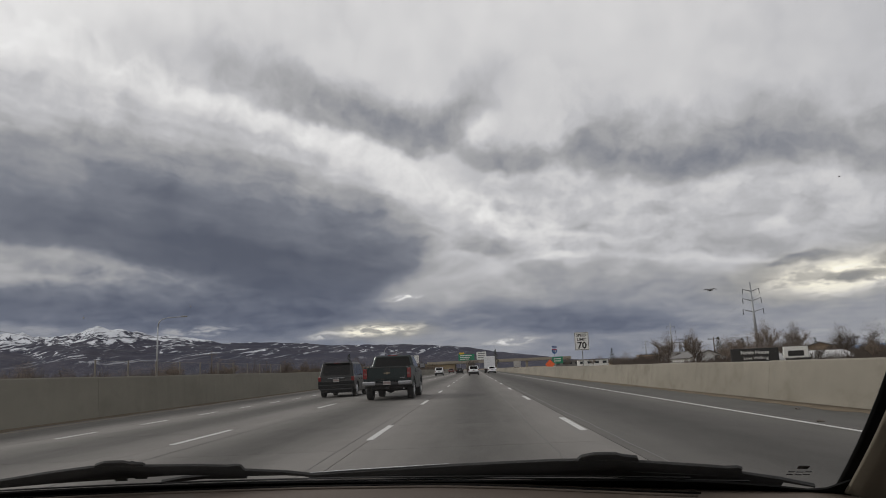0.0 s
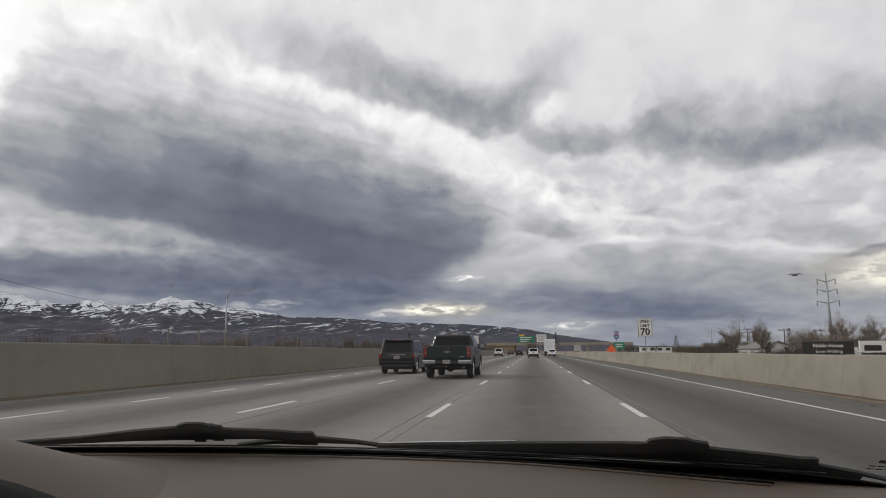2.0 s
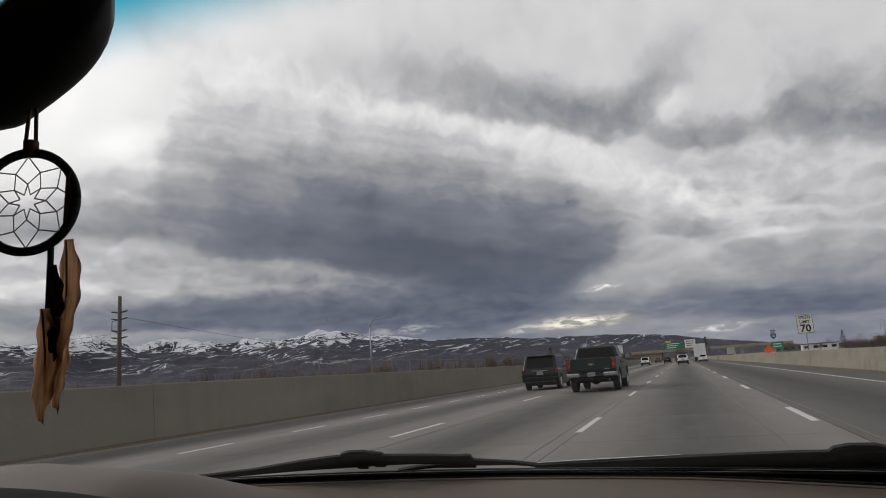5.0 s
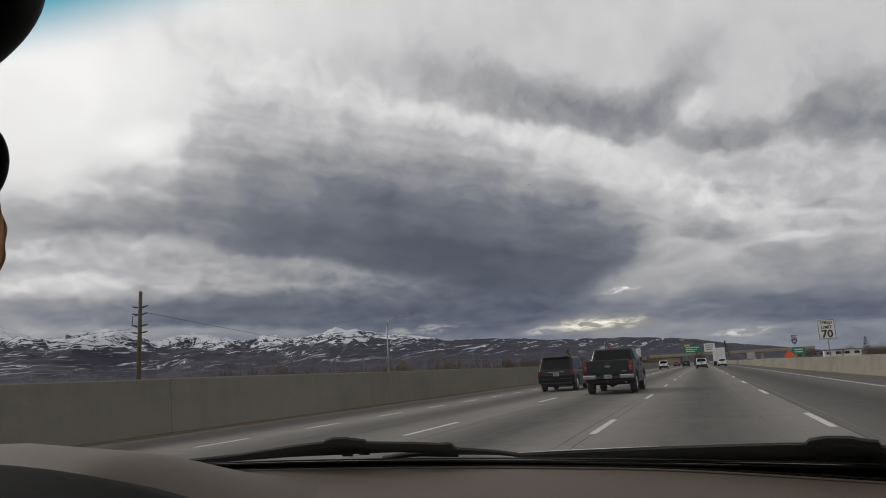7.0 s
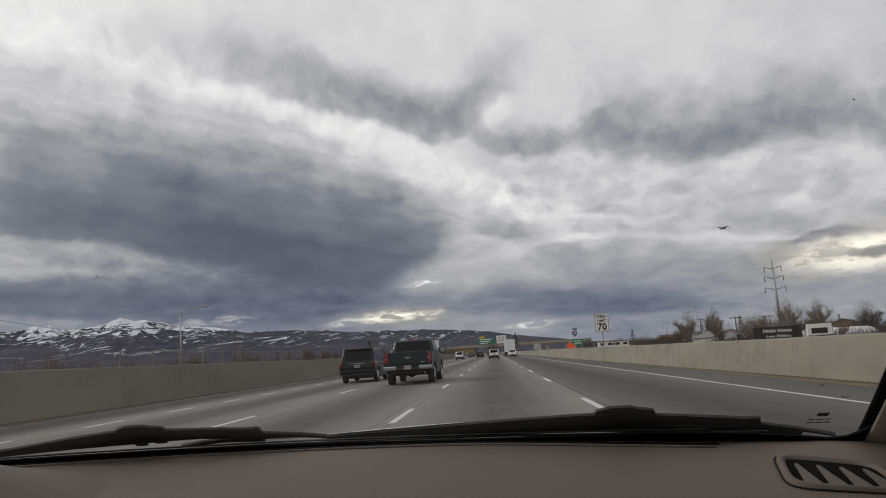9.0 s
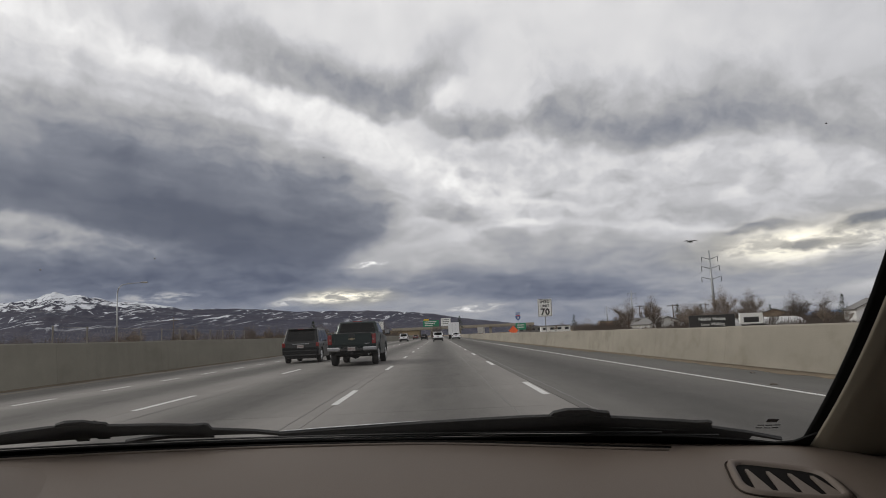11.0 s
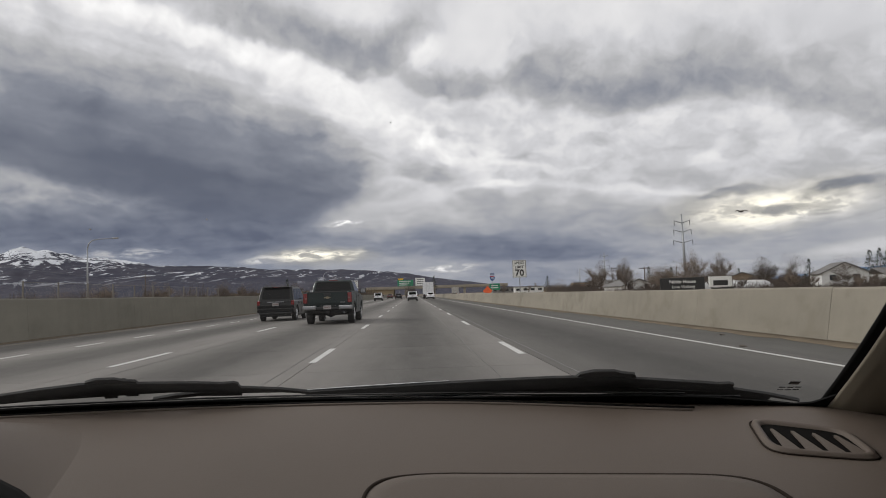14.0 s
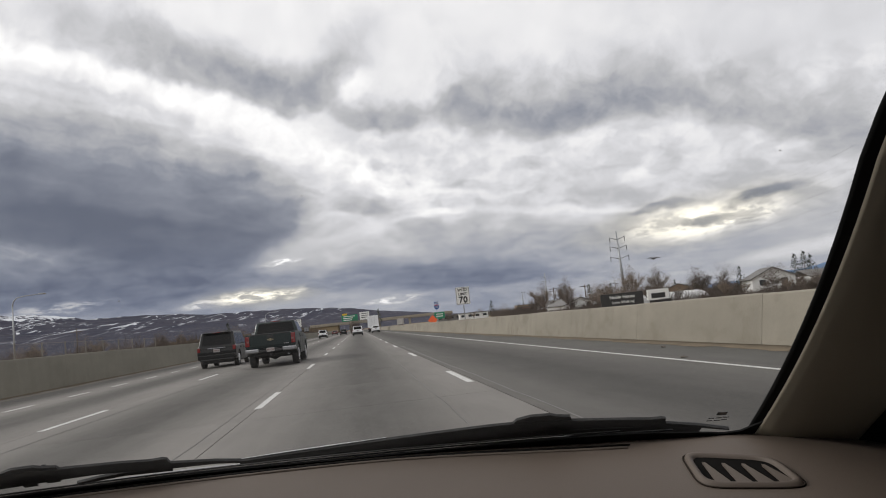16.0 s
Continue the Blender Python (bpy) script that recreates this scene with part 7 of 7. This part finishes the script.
for sx in (1, -1):
    side = bmesh.new()
    grid(64, 10, mirrored(flank, sx), side)
    holes = [f for f in side.faces if any((f.calc_center_median() - Vector((f.calc_center_median().x, yw, 0.31))).length < 0.36 for yw in (1.45, -1.55))]
    bmesh.ops.delete(side, geom=holes, context="FACES")
    part("side_panel", slab(side, 0.012), M["hood_paint"], car, "silver flank with wheel openings", True)
    for yd0, yd1 in ((-0.42, 0.70), (-1.32, -0.45)):
        part("door_panel", box(CX + sx * 0.90 - 0.02, CX + sx * 0.90 + 0.02, yd0, yd1, 0.28, 0.945, 0.015), M["trim"], car, "beige inner door panel")
        part("door_gap", tube([(CX + sx * 0.958, yd1 + 0.015, 0.34), (CX + sx * 0.962, yd1 + 0.015, 0.62), (CX + sx * 0.925, yd1 + 0.015, 0.94)], 0.004, 4), M["black"], car)
        part("door_handle", box(min(CX + sx * 0.94, CX + sx * 0.985), max(CX + sx * 0.94, CX + sx * 0.985), yd0 + 0.06, yd0 + 0.26, 0.80, 0.835, 0.01), M["hood_paint"], car)
    # posts between the side windows, lining inside; unseen, added to dim the cabin
    for y0, y1, wd in ((-0.36, -0.52, 0.07), (-1.30, -1.62, 0.10)):
        part("door_post", slab(grid(4, 8, lambda u, v: (CX + sx * (0.90 - 0.16 * v), (y0 + (y1 - y0) * v) + (u - 0.5) * wd * 2, 0.93 + 0.55 * v)), 0.03), M["liner"], car, "", True)
    part("roof_rail", tube([(CX + sx * 0.735, -1.85, 1.43), (CX + sx * 0.745, -0.8, 1.475), (CX + sx * 0.735, 0.26, 1.465)], 0.045, 8), M["liner"], car, "", True)
    # unseen opaque panes that keep rear daylight out of the cabin
    part("side_window", slab(grid(6, 6, lambda u, v: (CX + sx * (0.915 - 0.165 * v), -0.45 - 0.12 * v - 0.85 * u - 0.02 * u * v, 0.94 + 0.52 * v)), 0.004), M["glass_dark"], car, "opaque rear side window added to dim the cabin")
    part("quarter_window", slab(grid(4, 6, lambda u, v: (CX + sx * (0.915 - 0.165 * v), -1.34 - 0.24 * v - (0.55 - 0.42 * v) * u, 0.94 + 0.50 * v)), 0.004), M["glass_dark"], car, "opaque quarter window added to dim the cabin")
    # the passenger's pane is darkened to hold back light, the driver's is clearer
    part("front_side_window", slab(grid(6, 6, lambda u, v: (CX + sx * (0.925 - 0.175 * v), -0.40 - 0.12 * v + (1.02 - 0.42 * v) * u, 0.945 + 0.51 * v)), 0.003), M["side_clear"] if sx < 0 else M["side_blocking"], car, "front side window")
    part("door_mirror", box(CX + sx * 1.06 - 0.09, CX + sx * 1.06 + 0.09, 0.52, 0.64, 0.93, 1.06, 0.03), M["hood_paint"], car, "silver door mirror")
    part("headlight", box(CX + sx * 0.62 - 0.17, CX + sx * 0.62 + 0.17, 1.92, 2.06, 0.60, 0.74, 0.04), M["lamp_clear"], car, "clear headlight")
    part("tail_light", box(CX + sx * 0.72 - 0.14, CX + sx * 0.72 + 0.14, -2.58, -2.44, 0.70, 0.88, 0.03), M["lamp_red"], car, "red tail light")
    for yw in (1.45, -1.55):
        wheel(car, CX + sx * 0.82, yw, 0.32, 0.20, sx)
        part("wheel_well", slab(grid(12, 2, lambda u, v: (CX + sx * (0.60 + 0.33 * v), yw + 0.36 * math.cos(math.pi * u), 0.31 + 0.36 * math.sin(math.pi * u))), 0.01), M["black"], car)

# tail: boot lid, bumper, rear window
part("boot_lid", slab(grid(20, 12, lambda u, v: (CX + (u - 0.5) * (1.72 - 0.14 * v), -1.84 - 0.70 * v, 0.965 - 0.03 * v - 0.06 * v ** 4 - 0.03 * (2 * u - 1) ** 4)), 0.01), M["hood_paint"], car, "silver boot lid", True)
part("tail_panel", slab(grid(16, 8, lambda u, v: (CX + (u - 0.5) * 1.62, -2.54 + 0.06 * (2 * u - 1) ** 4 + 0.04 * v, 0.50 + 0.38 * v)), 0.01), M["hood_paint"], car, "", True)
part("rear_bumper", slab(grid(18, 8, lambda u, v: (CX + (u - 0.5) * 1.80, -2.64 + 0.14 * abs(2 * u - 1) ** 3 + 0.05 * (2 * v - 1) ** 2, 0.24 + 0.30 * v)), 0.015), M["hood_paint"], car, "silver rear bumper", True)
# unseen opaque pane, added to shut out light from behind
part("rear_window", slab(grid(16, 10, lambda u, v: (CX + (u - 0.5) * (1.46 - 0.20 * v), -1.90 + 0.36 * v * 0.25, 0.955 + 0.46 * v)), 0.005), M["glass_dark"], car, "dark tinted rear window", True)
part("rear_wall", box(CX - 0.84, CX + 0.84, -1.84, -1.80, 0.3, 0.95, 0.01), M["liner"], car)
part("rear_header", box(CX - 0.70, CX + 0.70, -1.90, -1.80, 1.38, 1.46, 0.01), M["liner"], car)

# nose: bumper, grille
part("front_bumper", slab(grid(18, 10, lambda u, v: (CX + (u - 0.5) * 1.74, 2.14 - 0.22 * abs(2 * u - 1) ** 2.6 - 0.06 * (2 * v - 1) ** 2, 0.22 + 0.40 * v)), 0.015), M["hood_paint"], car, "silver front bumper", True)
part("grille", box(CX - 0.42, CX + 0.42, 2.02, 2.07, 0.62, 0.74, 0.02), M["black"], car, "black grille")
for k in range(3):
    part("grille_bar", box(CX - 0.40, CX + 0.40, 2.06, 2.08, 0.64 + 0.035 * k, 0.65 + 0.035 * k), M["chrome"], car)
part("bonnet_lip", slab(grid(24, 6, lambda u, v: (CX + (u - 0.5) * 1.44, glass_base(CX + (u - 0.5) * 1.44) + 1.085 + 0.06 * v, 0.79 - 0.055 * (2 * u - 1) ** 2 - 0.02 * abs(2 * u - 1) ** 6 - 0.06 * v * v)), 0.01), M["hood_paint"], car, "", True)
for sx in (1, -1):
    part("wing_top", slab(grid(16, 6, lambda u, v: (CX + sx * (0.715 + 0.215 * v), 1.0 + 1.0 * u - 0.10 * v * u, 0.945 - 0.11 * u - 0.06 * u * u - 0.075 - 0.04 * v + 0.02 * (1 - u))), 0.01), M["hood_paint"], car, "", True)
part("underbody", box(CX - 0.80, CX + 0.80, -2.45, 1.95, 0.18, 0.26, 0.03), M["black"], car)
part("firewall", box(CX - 0.90, CX + 0.90, 0.24, 0.27, 0.25, 0.72), M["black"], car)

# seats
for x in (0.02, -0.82):
    seat = part("seat", slab(grid(10, 12, lambda u, v: (x + (u - 0.5) * 0.50, -0.58 - 0.30 * v - 0.05 * math.sin(math.pi * u), 0.48 + 0.66 * v)), 0.10), M["trim"], car, "beige front seat back", True)
    part("seat_cushion", box(x - 0.25, x + 0.25, -0.58, -0.06, 0.38, 0.52, 0.05), M["trim"], seat)
    part("headrest", box(x - 0.13, x + 0.13, -0.95, -0.85, 1.16, 1.34, 0.04), M["trim"], seat)
bench = part("rear_bench", slab(grid(14, 10, lambda u, v: (CX + (u - 0.5) * 1.40, -1.45 - 0.28 * v, 0.50 + 0.56 * v)), 0.10), M["trim"], car, "beige rear bench", True)
part("seat_cushion", box(CX - 0.70, CX + 0.70, -1.45, -0.98, 0.38, 0.50, 0.05), M["trim"], bench)
steering = part("steering_wheel", tube([(-0.80 + 0.185 * math.cos(2 * math.pi * k / 32), 0.24 + 0.07 * math.sin(2 * math.pi * k / 32), 0.76 + 0.17 * math.sin(2 * math.pi * k / 32)) for k in range(33)], 0.015, 8), M["black"], car, "black steering wheel", True)
part("wheel_hub", box(-0.87, -0.73, 0.25, 0.30, 0.71, 0.80, 0.03), M["black"], steering)
# visors out of view, added to cut sky light on the dashboard
for x in (-0.02, -0.80):
    part("sun_visor", slab(grid(12, 4, lambda u, v: (x + (u - 0.5) * 0.52, 0.24 + 0.115 * v, 1.462 - 0.072 * v)), 0.012), M["liner"], car, "grey sun visor, unseen, added to shade the dashboard", True)
